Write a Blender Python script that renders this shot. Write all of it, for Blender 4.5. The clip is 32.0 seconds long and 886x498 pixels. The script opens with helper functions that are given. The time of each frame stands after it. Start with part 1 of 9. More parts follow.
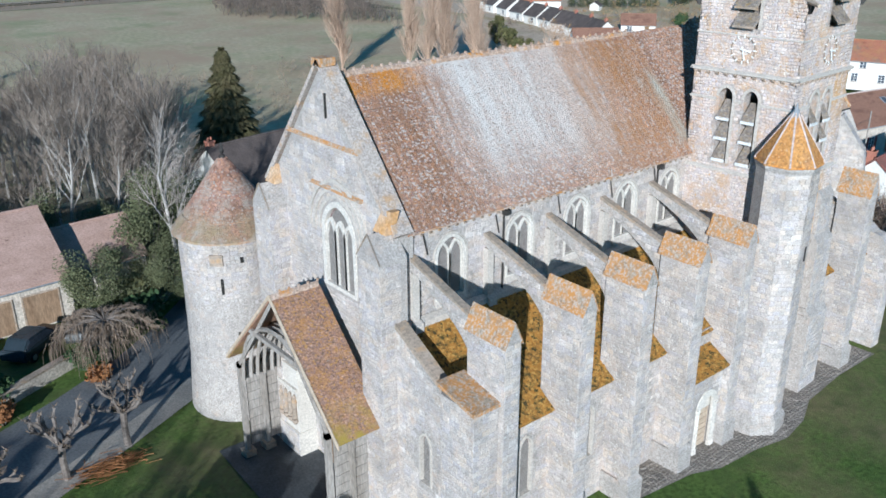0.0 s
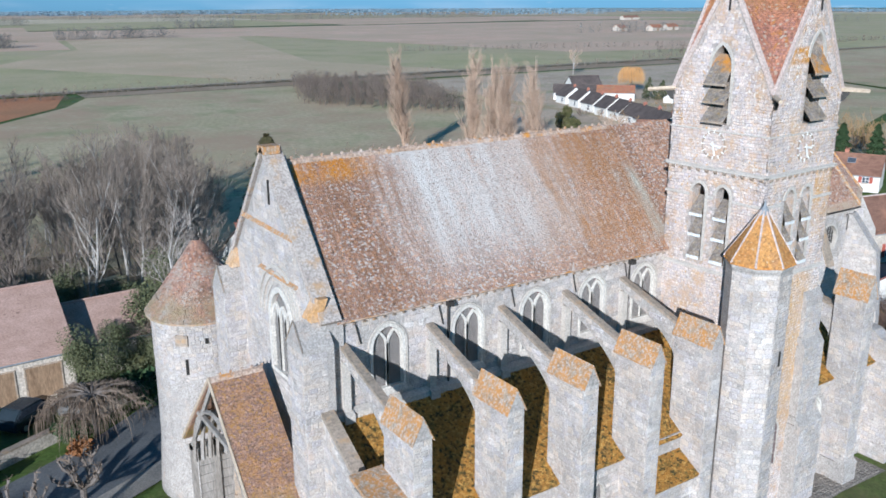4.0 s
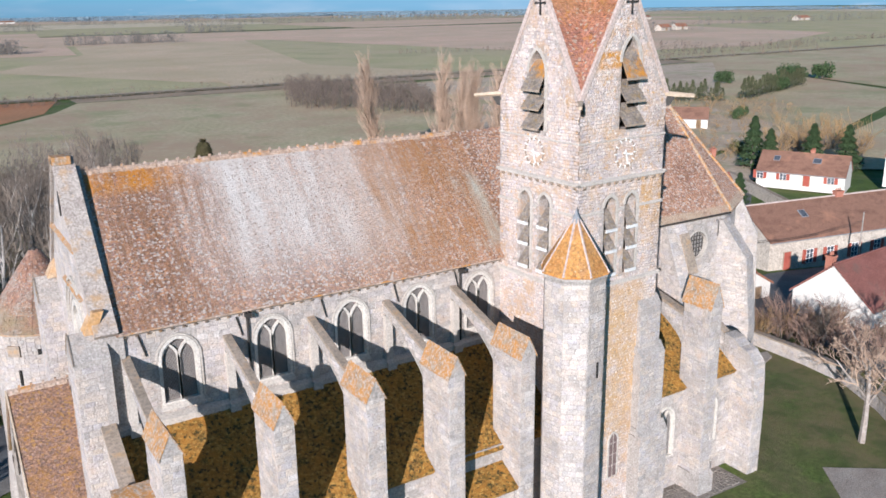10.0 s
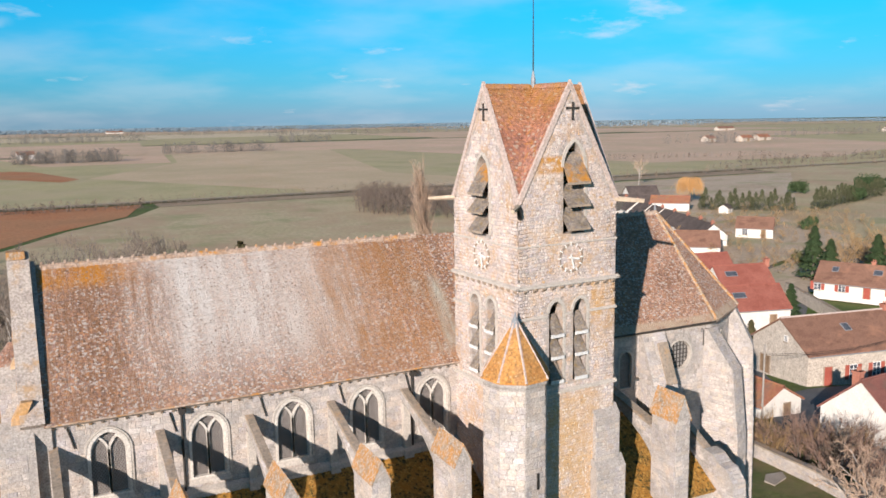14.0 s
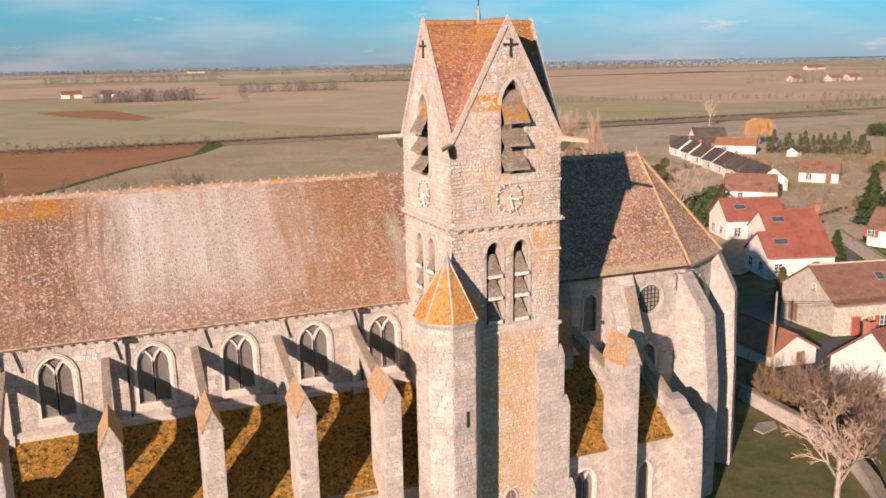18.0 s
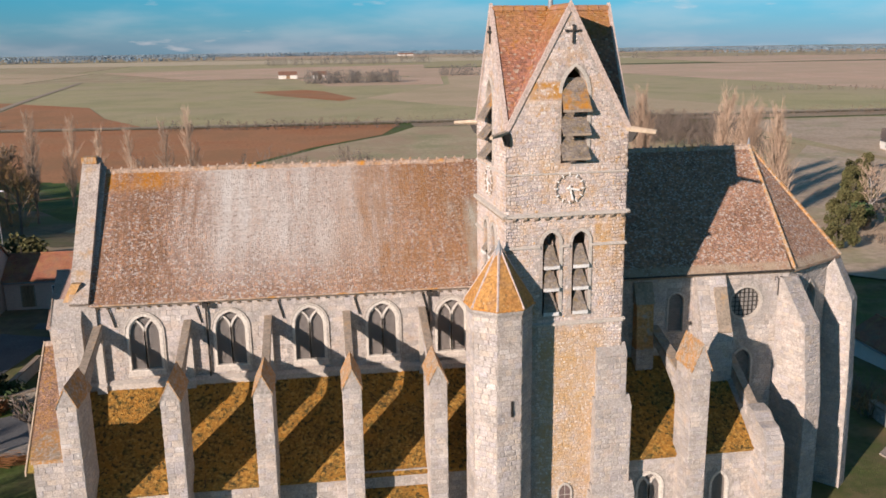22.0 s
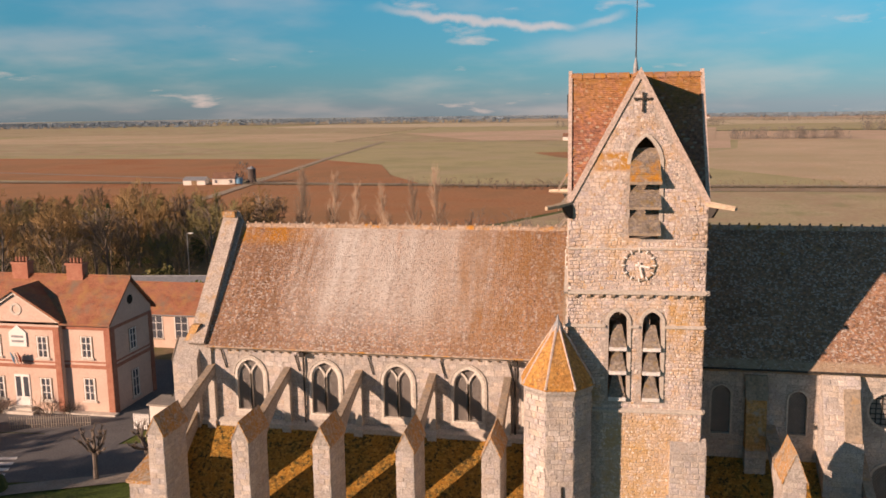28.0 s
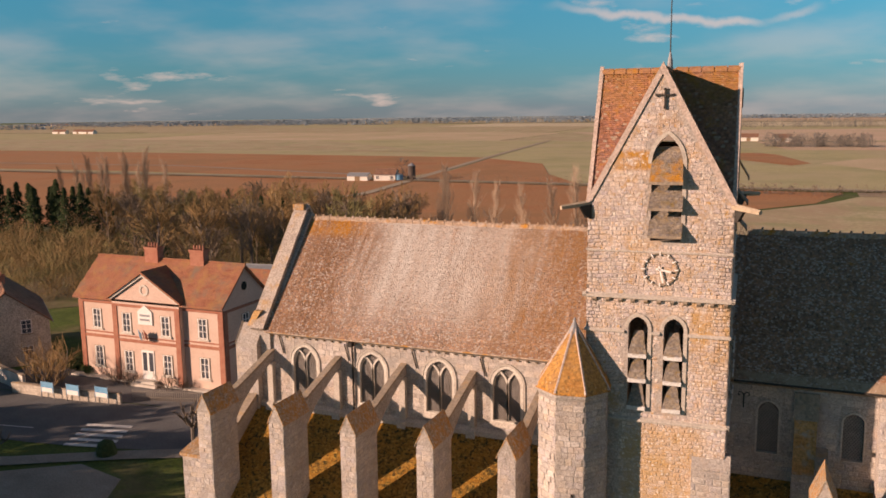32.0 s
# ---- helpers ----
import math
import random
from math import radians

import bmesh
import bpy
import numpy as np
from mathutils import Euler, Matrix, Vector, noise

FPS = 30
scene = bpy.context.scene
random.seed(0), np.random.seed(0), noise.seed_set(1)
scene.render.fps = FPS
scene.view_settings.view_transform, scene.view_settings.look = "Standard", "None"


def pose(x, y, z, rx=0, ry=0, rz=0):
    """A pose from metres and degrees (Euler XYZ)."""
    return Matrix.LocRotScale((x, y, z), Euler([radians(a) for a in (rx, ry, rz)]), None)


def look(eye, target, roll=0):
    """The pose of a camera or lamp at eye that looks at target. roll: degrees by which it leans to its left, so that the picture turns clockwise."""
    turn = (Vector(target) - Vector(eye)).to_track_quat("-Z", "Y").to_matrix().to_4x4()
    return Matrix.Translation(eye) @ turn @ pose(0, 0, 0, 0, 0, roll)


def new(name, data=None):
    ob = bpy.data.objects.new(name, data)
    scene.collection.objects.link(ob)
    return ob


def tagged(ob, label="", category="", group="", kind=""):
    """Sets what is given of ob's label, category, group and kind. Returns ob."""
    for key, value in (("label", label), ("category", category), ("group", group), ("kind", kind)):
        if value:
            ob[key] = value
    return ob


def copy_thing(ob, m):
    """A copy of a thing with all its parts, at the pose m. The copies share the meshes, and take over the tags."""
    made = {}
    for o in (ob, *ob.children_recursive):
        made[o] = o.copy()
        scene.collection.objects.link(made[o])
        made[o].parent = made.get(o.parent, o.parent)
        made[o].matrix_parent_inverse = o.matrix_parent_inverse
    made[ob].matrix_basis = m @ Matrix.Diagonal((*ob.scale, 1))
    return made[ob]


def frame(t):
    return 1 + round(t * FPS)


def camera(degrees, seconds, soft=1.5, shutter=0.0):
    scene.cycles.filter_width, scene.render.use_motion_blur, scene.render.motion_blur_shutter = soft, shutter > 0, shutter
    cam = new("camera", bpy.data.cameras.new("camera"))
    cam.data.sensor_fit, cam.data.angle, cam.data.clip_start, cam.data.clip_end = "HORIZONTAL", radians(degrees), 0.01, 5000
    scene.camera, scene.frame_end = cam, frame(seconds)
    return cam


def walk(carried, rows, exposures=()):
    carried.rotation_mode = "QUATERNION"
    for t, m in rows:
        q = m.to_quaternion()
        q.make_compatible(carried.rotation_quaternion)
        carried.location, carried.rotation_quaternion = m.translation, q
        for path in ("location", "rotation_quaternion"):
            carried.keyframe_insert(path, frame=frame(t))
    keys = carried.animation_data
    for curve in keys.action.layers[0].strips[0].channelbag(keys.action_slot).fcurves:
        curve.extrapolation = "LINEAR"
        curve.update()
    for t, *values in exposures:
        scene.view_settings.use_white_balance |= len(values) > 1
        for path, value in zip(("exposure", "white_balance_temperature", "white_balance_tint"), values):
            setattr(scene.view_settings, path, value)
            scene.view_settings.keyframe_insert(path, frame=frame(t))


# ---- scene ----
cam = camera(54.5, 32.0, soft=1.7)
METRES, EYE, TILT, LEAN, TURN = 48.0, 24.8, 0.0, 0.0, -39.5
ROWS = [
    (0.0, 0.0, 0.0, 0.0, -0.07, -21.91, 0.18),
    (0.5, 0.0151, 0.0013, -0.0002, -0.07, -21.91, 0.23),
    (1.0, 0.0306, 0.0033, -0.0002, -0.07, -21.93, 0.25),
    (1.5, 0.046, 0.0059, -0.0005, -0.07, -21.92, 0.29),
    (2.0, 0.0616, 0.009, -0.0004, -0.07, -20.26, 0.32),
    (2.5, 0.077, 0.0112, -0.0003, 1.37, -18.2, 0.3),
    (4.5, 0.1388, 0.0178, 0.0006, 6.61, -16.17, 0.36),
    (5.0, 0.1538, 0.0198, 0.0012, 6.65, -16.18, 0.42),
    (5.5, 0.1679, 0.0227, 0.0014, 6.68, -16.17, 0.51),
    (6.0, 0.1826, 0.0257, 0.0014, 6.73, -16.15, 0.58),
    (6.5, 0.198, 0.0288, 0.0017, 6.78, -16.16, 0.62),
    (7.0, 0.2135, 0.0319, 0.0023, 6.83, -16.17, 0.66),
    (7.5, 0.2293, 0.0349, 0.0032, 6.89, -16.21, 0.68),
    (8.0, 0.2447, 0.0379, 0.0034, 6.94, -16.14, 0.7),
    (8.5, 0.2602, 0.041, 0.0034, 6.98, -16.07, 0.71),
    (9.0, 0.2758, 0.0441, 0.0037, 7.05, -16.08, 0.75),
    (9.5, 0.2914, 0.0474, 0.0032, 7.09, -16.08, 0.76),
    (10.0, 0.3071, 0.0503, 0.0024, 7.15, -16.08, 0.78),
    (10.5, 0.3229, 0.0532, 0.0015, 7.2, -16.08, 0.79),
    (11.0, 0.3386, 0.056, 0.0004, 7.23, -16.09, 0.8),
    (11.5, 0.3544, 0.0587, -0.0003, 7.26, -15.71, 0.81),
    (12.0, 0.3702, 0.0617, -0.0007, 7.27, -14.06, 0.81),
    (12.5, 0.3858, 0.0642, -0.0015, 7.61, -12.42, 0.82),
    (13.0, 0.4013, 0.0667, -0.0023, 8.96, -10.81, 0.82),
    (13.5, 0.4162, 0.069, -0.003, 12.57, -9.23, 0.82),
    (14.0, 0.4315, 0.0723, -0.0037, 12.81, -8.92, 0.84),
    (14.5, 0.4468, 0.0759, -0.0045, 12.86, -8.95, 0.88),
    (16.5, 0.5064, 0.0909, -0.0071, 16.98, -9.19, 0.89),
    (17.0, 0.5213, 0.0952, -0.0072, 17.84, -11.0, 0.91),
    (17.5, 0.5363, 0.0999, -0.0073, 17.92, -12.75, 0.93),
    (18.0, 0.5509, 0.1054, -0.0074, 18.0, -12.76, 0.93),
    (18.5, 0.5655, 0.1108, -0.007, 18.07, -12.78, 0.92),
    (19.0, 0.5802, 0.1164, -0.0068, 18.16, -12.77, 0.93),
    (19.5, 0.5948, 0.1221, -0.0068, 18.26, -13.15, 0.94),
    (20.0, 0.6092, 0.1272, -0.0069, 20.96, -13.7, 0.91),
    (20.5, 0.6229, 0.1326, -0.0074, 26.16, -13.66, 0.84),
    (21.0, 0.6368, 0.1392, -0.0075, 28.69, -13.63, 0.8),
    (21.5, 0.6506, 0.1465, -0.007, 30.25, -13.63, 0.79),
    (22.0, 0.6647, 0.1544, -0.0068, 31.46, -13.61, 0.78),
    (22.5, 0.678, 0.1626, -0.0061, 33.33, -13.49, 0.77),
    (23.0, 0.6911, 0.1717, -0.0054, 35.41, -11.52, 0.77),
    (23.5, 0.7038, 0.1808, -0.0051, 37.63, -11.5, 0.77),
    (24.0, 0.716, 0.1909, -0.0044, 39.79, -11.16, 0.79),
    (24.5, 0.7277, 0.2015, -0.0034, 41.6, -10.02, 0.8),
    (25.0, 0.7388, 0.2129, -0.0025, 42.88, -9.42, 0.8),
    (25.5, 0.7501, 0.2242, -0.0016, 44.76, -9.41, 0.81),
    (27.5, 0.7918, 0.2726, -0.0036, 49.21, -9.36, 0.81),
    (28.0, 0.8015, 0.2848, -0.0043, 50.67, -9.36, 0.82),
    (28.5, 0.8108, 0.2973, -0.005, 51.94, -9.36, 0.84),
    (29.0, 0.8198, 0.3096, -0.006, 52.74, -9.35, 0.85),
    (29.5, 0.8284, 0.3222, -0.0068, 53.65, -9.35, 0.87),
    (30.0, 0.8371, 0.3348, -0.0074, 55.55, -9.34, 0.85),
    (30.5, 0.846, 0.3472, -0.0079, 58.12, -9.32, 0.81),
    (31.0, 0.8546, 0.3599, -0.0081, 61.41, -9.3, 0.77),
    (31.5, 0.8625, 0.3736, -0.008, 61.71, -9.29, 0.74),
    (32.0, 0.8704, 0.3868, -0.0079, 62.06, -9.28, 0.73),
]
EXPOSURES = [(0.0, 0.55, 5350, 5), (6.0, 0.62, 5500, 11), (9.5, 0.68, 5900, 15), (12.5, 0.66, 6150, 14), (14.5, 0.63, 7000, 19), (17.0, 0.64, 8350, 33), (20.0, 0.58, 7600, 30),
             (23.0, 0.47, 7100, 20), (25.5, 0.46, 7650, 25), (28.0, 0.45, 9700, 37), (32.0, 0.34, 9900, 38)]
walk(cam, [(t, pose(-39.17, -22.28, EYE, TILT, LEAN, TURN) @ pose(METRES * x, METRES * y, METRES * z, 90 + pitch, roll, yaw)) for t, x, y, z, yaw, pitch, roll in ROWS], EXPOSURES)

# ---- sky and sun ----
SUN_ELEV, SUN_ROT = 16.5, 227.5
world = bpy.data.worlds.new("sky")
scene.world = world
world.use_nodes = True
wn = world.node_tree
wn.nodes.clear()
w_out = wn.nodes.new("ShaderNodeOutputWorld")
w_bg = wn.nodes.new("ShaderNodeBackground")
w_sky = wn.nodes.new("ShaderNodeTexSky")
w_sky.sky_type = "NISHITA"
w_sky.sun_disc = False
w_sky.sun_elevation, w_sky.sun_rotation = radians(SUN_ELEV), radians(SUN_ROT)
w_sky.air_density, w_sky.dust_density, w_sky.ozone_density = 1.0, 0.0, 6.0
w_bg.inputs["Strength"].default_value = 0.085
# thin broken cloud, streaked along the horizon
w_co = wn.nodes.new("ShaderNodeTexCoord")
w_sep = wn.nodes.new("ShaderNodeSeparateXYZ")
w_add = wn.nodes.new("ShaderNodeMath")
w_add.operation, w_add.inputs[1].default_value = "ADD", 0.2
w_div = wn.nodes.new("ShaderNodeVectorMath")
w_div.operation = "DIVIDE"
w_cmb = wn.nodes.new("ShaderNodeCombineXYZ")
w_noise = wn.nodes.new("ShaderNodeTexNoise")
w_noise.inputs["Scale"].default_value = 2.0
w_noise.inputs["Detail"].default_value = 7.0
w_noise.inputs["Roughness"].default_value = 0.58
w_ramp = wn.nodes.new("ShaderNodeValToRGB")
w_ramp.color_ramp.elements[0].position, w_ramp.color_ramp.elements[0].color = 0.60, (0, 0, 0, 1)
w_ramp.color_ramp.elements[1].position, w_ramp.color_ramp.elements[1].color = 0.74, (0.6, 0.6, 0.6, 1)
w_mix = wn.nodes.new("ShaderNodeMixRGB")
w_mix.inputs[2].default_value = (6.5, 6.4, 6.6, 1)
wn.links.new(w_co.outputs["Generated"], w_sep.inputs[0])
wn.links.new(w_sep.outputs[2], w_add.inputs[0])
for k in range(3):
    wn.links.new(w_add.outputs[0], w_cmb.inputs[k])
wn.links.new(w_co.outputs["Generated"], w_div.inputs[0])
wn.links.new(w_cmb.outputs[0], w_div.inputs[1])
wn.links.new(w_div.outputs[0], w_noise.inputs["Vector"])
wn.links.new(w_noise.outputs["Fac"], w_ramp.inputs[0])
# one long feathered cirrus streak with a short side branch, low in the north


def w_math(op, a, b=0.0):
    m = wn.nodes.new("ShaderNodeMath")
    m.operation = op
    for sock, v in zip(m.inputs, (a, b)):
        if isinstance(v, bpy.types.NodeSocket):
            wn.links.new(v, sock)
        else:
            sock.default_value = v
    return m.outputs[0]


def w_range(v, a, b):
    m = wn.nodes.new("ShaderNodeMapRange")
    m.interpolation_type = "SMOOTHSTEP"
    m.inputs["From Min"].default_value, m.inputs["From Max"].default_value = min(a, b), max(a, b)
    if a > b:
        m.inputs["To Min"].default_value, m.inputs["To Max"].default_value = 1.0, 0.0
    wn.links.new(v, m.inputs["Value"])
    return m.outputs[0]


w_feather = wn.nodes.new("ShaderNodeTexNoise")
w_feather.inputs["Scale"].default_value, w_feather.inputs["Detail"].default_value = 26.0, 6.0
wn.links.new(w_co.outputs["Generated"], w_feather.inputs["Vector"])
w_side = w_math("DIVIDE", w_sep.outputs[0], w_sep.outputs[1])
w_front = w_range(w_sep.outputs[1], 0.6, 0.8)
w_veil = wn.nodes.new("ShaderNodeTexNoise")
w_veil.inputs["Scale"].default_value, w_veil.inputs["Detail"].default_value = 1.3, 5.0
wn.links.new(w_div.outputs[0], w_veil.inputs["Vector"])
cloud = w_math("MAXIMUM", w_ramp.outputs[0], w_math("MULTIPLY", w_range(w_veil.outputs["Fac"], 0.42, 0.72), 0.22))
for base, slope, u0, u1, thick in ((0.0775, -0.118, -0.30, -0.03, 0.0065), (0.0955, 0.25, -0.075, 0.02, 0.0075)):
    mid = w_math("ADD", w_math("MULTIPLY", w_side, slope), base)
    off = w_math("ABSOLUTE", w_math("SUBTRACT", w_math("ADD", w_sep.outputs[2], w_math("MULTIPLY", w_math("SUBTRACT", w_feather.outputs["Fac"], 0.5), 0.022)), mid))
    band = w_math("MULTIPLY", w_range(off, thick, 0.0005), w_math("MULTIPLY", w_range(w_side, u0, u0 + 0.1), w_range(w_side, u1, u1 - 0.04)))
    cloud = w_math("MAXIMUM", cloud, w_math("MULTIPLY", w_math("MULTIPLY", band, w_front), 0.5))
wn.links.new(cloud, w_mix.inputs[0])
w_tint = wn.nodes.new("ShaderNodeMixRGB")
w_tint.blend_type = "MULTIPLY"
w_tint.inputs[0].default_value = 1.0
w_hue = wn.nodes.new("ShaderNodeValToRGB")
w_hue.color_ramp.elements[0].position, w_hue.color_ramp.elements[0].color = 0.0, (0.29, 0.55, 0.92, 1)
w_hue.color_ramp.elements[1].position, w_hue.color_ramp.elements[1].color = 0.115, (0.02, 0.93, 1.07, 1)
w_hue.color_ramp.elements.new(0.045).color = (0.15, 0.70, 0.95, 1)
w_hue.color_ramp.elements.new(0.45).color = (0.03, 0.72, 0.68, 1)
wn.links.new(w_sep.outputs[2], w_hue.inputs[0])
wn.links.new(w_hue.outputs[0], w_tint.inputs[2])
wn.links.new(w_sky.outputs[0], w_tint.inputs[1])
wn.links.new(w_tint.outputs[0], w_mix.inputs[1])
wn.links.new(w_mix.outputs[0], w_bg.inputs["Color"])
wn.links.new(w_bg.outputs[0], w_out.inputs["Surface"])

sun_data = bpy.data.lights.new("sun", "SUN")
sun_data.energy, sun_data.angle, sun_data.color = 4.65, radians(0.6), (1.0, 0.93, 0.84)
sun = new("sun", sun_data)
sun_way = Vector((math.sin(radians(SUN_ROT)) * math.cos(radians(SUN_ELEV)), math.cos(radians(SUN_ROT)) * math.cos(radians(SUN_ELEV)), math.sin(radians(SUN_ELEV))))
sun.matrix_world = look(sun_way * 100, (0, 0, 0))

# ---- materials ----
def surface(name, stops, scale=0.5, fine=9.0, fine_amt=0.25, rough=0.9, bump=0.3, bump_scale=18.0, rnd="", rnd_amt=0.3, overlays=(), stretch=(1, 1, 1), metal=0.0, odd=None, streak=False, specks=()):
    """A procedural surface in world metres. stops: colours of the large stains; overlays: (colour, scale, threshold, softness, bounds) patches,
    bounds: ((axis, from0, from1, to1, to0), ...); odd: (colour, share) of single pieces that differ."""
    mat = bpy.data.materials.new(name)
    mat.use_nodes = True
    nt = mat.node_tree
    bsdf = nt.nodes["Principled BSDF"]
    link = nt.links.new
    geo = nt.nodes.new("ShaderNodeNewGeometry")
    mapping = nt.nodes.new("ShaderNodeMapping")
    mapping.inputs["Scale"].default_value = stretch
    link(geo.outputs["Position"], mapping.inputs["Vector"])

    def noise_of(s, detail=5.0, rgh=0.6, raw=False):
        n = nt.nodes.new("ShaderNodeTexNoise")
        n.inputs["Scale"].default_value, n.inputs["Detail"].default_value, n.inputs["Roughness"].default_value = s, detail, rgh
        link(geo.outputs["Position"] if raw else mapping.outputs[0], n.inputs["Vector"])
        return n.outputs["Fac"]

    def ramp_of(fac, marks):
        r = nt.nodes.new("ShaderNodeValToRGB")
        els = r.color_ramp.elements
        while len(els) < len(marks):
            els.new(0.5)
        for e, (p, c) in zip(els, marks):
            e.position, e.color = p, (*c, 1) if len(c) == 3 else c
        link(fac, r.inputs[0])
        return r.outputs[0]

    def mix_of(fac, a, b, kind="MIX"):
        m = nt.nodes.new("ShaderNodeMixRGB")
        m.blend_type = kind
        for sock, v in zip(m.inputs, (fac, a, b)):
            if isinstance(v, bpy.types.NodeSocket):
                link(v, sock)
            else:
                sock.default_value = (*v, 1) if isinstance(v, tuple) else v
        return m.outputs[0]

    def math_of(op, a, b):
        m = nt.nodes.new("ShaderNodeMath")
        m.operation = op
        for sock, v in zip(m.inputs, (a, b)):
            if isinstance(v, bpy.types.NodeSocket):
                link(v, sock)
            else:
                sock.default_value = v
        return m.outputs[0]

    n = len(stops)
    col = ramp_of(noise_of(scale), [(0.34 + 0.32 * k / max(1, n - 1), c) for k, c in enumerate(stops)])
    lo, hi = 1 - fine_amt, 1 + fine_amt
    col = mix_of(1.0, col, ramp_of(noise_of(fine, 4.0), [(0.3, (lo,) * 3), (0.7, (hi,) * 3)]), "MULTIPLY")
    if rnd:
        if rnd == "object":
            info = nt.nodes.new("ShaderNodeObjectInfo").outputs["Random"]
        else:
            info = geo.outputs["Random Per Island"]
        warm = 0.35 * rnd_amt
        col = mix_of(1.0, col, ramp_of(info, [(0.0, (1 - rnd_amt,) * 3), (0.3, (1 + warm, 1.0, 1 - warm)), (0.55, (1 - warm, 1 - warm, 1.0)), (0.8, (1 + 2 * warm, 1 + 0.4 * warm, 1 - 1.6 * warm)), (1.0, (1 + rnd_amt,) * 3)]), "MULTIPLY")
        if odd:
            scatter = math_of("FRACT", math_of("MULTIPLY", info, 37.0), 0.0)
            col = mix_of(math_of("LESS_THAN", scatter, odd[1]), col, odd[0])
    for item in overlays:
        c, s, th, soft = item[:4]
        fac = ramp_of(noise_of(s, 9.0, item[5] if len(item) > 5 else 0.68, not streak), [(th - soft, (0, 0, 0)), (th + soft, (1, 1, 1))])
        for axis, a0, a1, b1, b0 in (item[4] if len(item) > 4 else ()):
            sep = nt.nodes.new("ShaderNodeSeparateXYZ")
            link(geo.outputs["Position"], sep.inputs[0])
            for p, q in ((a0, a1), (b0, b1)):
                mr = nt.nodes.new("ShaderNodeMapRange")
                mr.interpolation_type = "SMOOTHSTEP"
                mr.inputs["From Min"].default_value, mr.inputs["From Max"].default_value = p, q
                if p > q:
                    mr.inputs["From Min"].default_value, mr.inputs["From Max"].default_value = q, p
                    mr.inputs["To Min"].default_value, mr.inputs["To Max"].default_value = 1.0, 0.0
                link(sep.outputs["XYZ".index(axis)], mr.inputs["Value"])
                fac = math_of("MULTIPLY", fac, mr.outputs[0])
        col = mix_of(fac, col, c)
    for c, s, th, soft in specks:
        col = mix_of(ramp_of(noise_of(s, 3.0, 0.6, True), [(th - soft, (0, 0, 0)), (th + soft, (1, 1, 1))]), col, c)
    link(col, bsdf.inputs["Base Color"])
    bsdf.inputs["Roughness"].default_value, bsdf.inputs["Metallic"].default_value = rough, metal
    bsdf.inputs["Specular IOR Level"].default_value = 0.25
    if bump:
        b = nt.nodes.new("ShaderNodeBump")
        b.inputs["Strength"].default_value, b.inputs["Distance"].default_value = bump, 0.05
        link(noise_of(bump_scale, 6.0, 0.65), b.inputs["Height"])
        link(b.outputs[0], bsdf.inputs["Normal"])
    return mat


ORANGE, GOLD = (0.50, 0.22, 0.035), (0.42, 0.24, 0.07)
LIME = [(0.37, 0.34, 0.318), (0.445, 0.41, 0.386), (0.515, 0.478, 0.454)]
LICHEN = [((0.50, 0.38, 0.30), 1.3, 0.66, 0.12), ((0.32, 0.295, 0.275), 0.6, 0.63, 0.14), ((0.20, 0.185, 0.17), 2.3, 0.68, 0.12), ((0.60, 0.57, 0.53), 6.0, 0.68, 0.10)]
m_stone = surface("limestone_block", LIME, 0.7, 17, 0.30, rnd="object", rnd_amt=0.17, overlays=LICHEN, bump=0.7, specks=[((0.64, 0.61, 0.57), 9.0, 0.66, 0.05), ((0.20, 0.18, 0.165), 10.0, 0.67, 0.05)])
m_stones = surface("limestone_course", LIME, 0.7, 17, 0.30, rnd="island", rnd_amt=0.17, overlays=LICHEN, bump=0.7, specks=[((0.64, 0.61, 0.57), 9.0, 0.66, 0.05), ((0.20, 0.18, 0.165), 10.0, 0.67, 0.05)])
m_mortar = surface("lime_mortar_rubble", [(0.32, 0.29, 0.265), (0.41, 0.375, 0.345)], 2.5, 14, 0.4, overlays=LICHEN, bump=0.7, bump_scale=9)
TOWER_L = [((0.48, 0.23, 0.05), 2.5, 0.42, 0.10, (("X", -1.7, -1.3, 0.9, 1.3), ("Z", 22.0, 22.2, 22.7, 22.9), ("Y", -3.4, -3.2, -2.2, -1.8))), ((0.49, 0.29, 0.12), 1.8, 0.49, 0.13, (("X", 1.2, 1.5, 2.6, 3.0), ("Z", 14.0, 15.6, 17.2, 17.6), ("Y", -3.4, -3.2, -2.2, -1.8))), ((0.50, 0.31, 0.135), 1.3, 0.49, 0.15, (("X", -1.2, -0.8, 1.7, 2.3), ("Z", 2, 6, 12.0, 12.7), ("Y", -4.0, -3.6, -2.2, -1.6)), 0.82), ((0.49, 0.31, 0.16), 0.8, 0.60, 0.09, (), 0.8), ((0.50, 0.33, 0.21), 1.7, 0.62, 0.10), ((0.20, 0.185, 0.17), 2.3, 0.70, 0.12)]
TOWER_LIME = [(0.435, 0.380, 0.360), (0.53, 0.468, 0.446), (0.60, 0.54, 0.518)]
m_tstone = surface("tower_block", TOWER_LIME, 0.7, 17, 0.30, rnd="object", rnd_amt=0.17, overlays=TOWER_L, bump=0.7, specks=[((0.68, 0.63, 0.57), 7.0, 0.62, 0.04), ((0.20, 0.17, 0.15), 8.0, 0.67, 0.05), ((0.50, 0.30, 0.13), 5.0, 0.66, 0.05)])
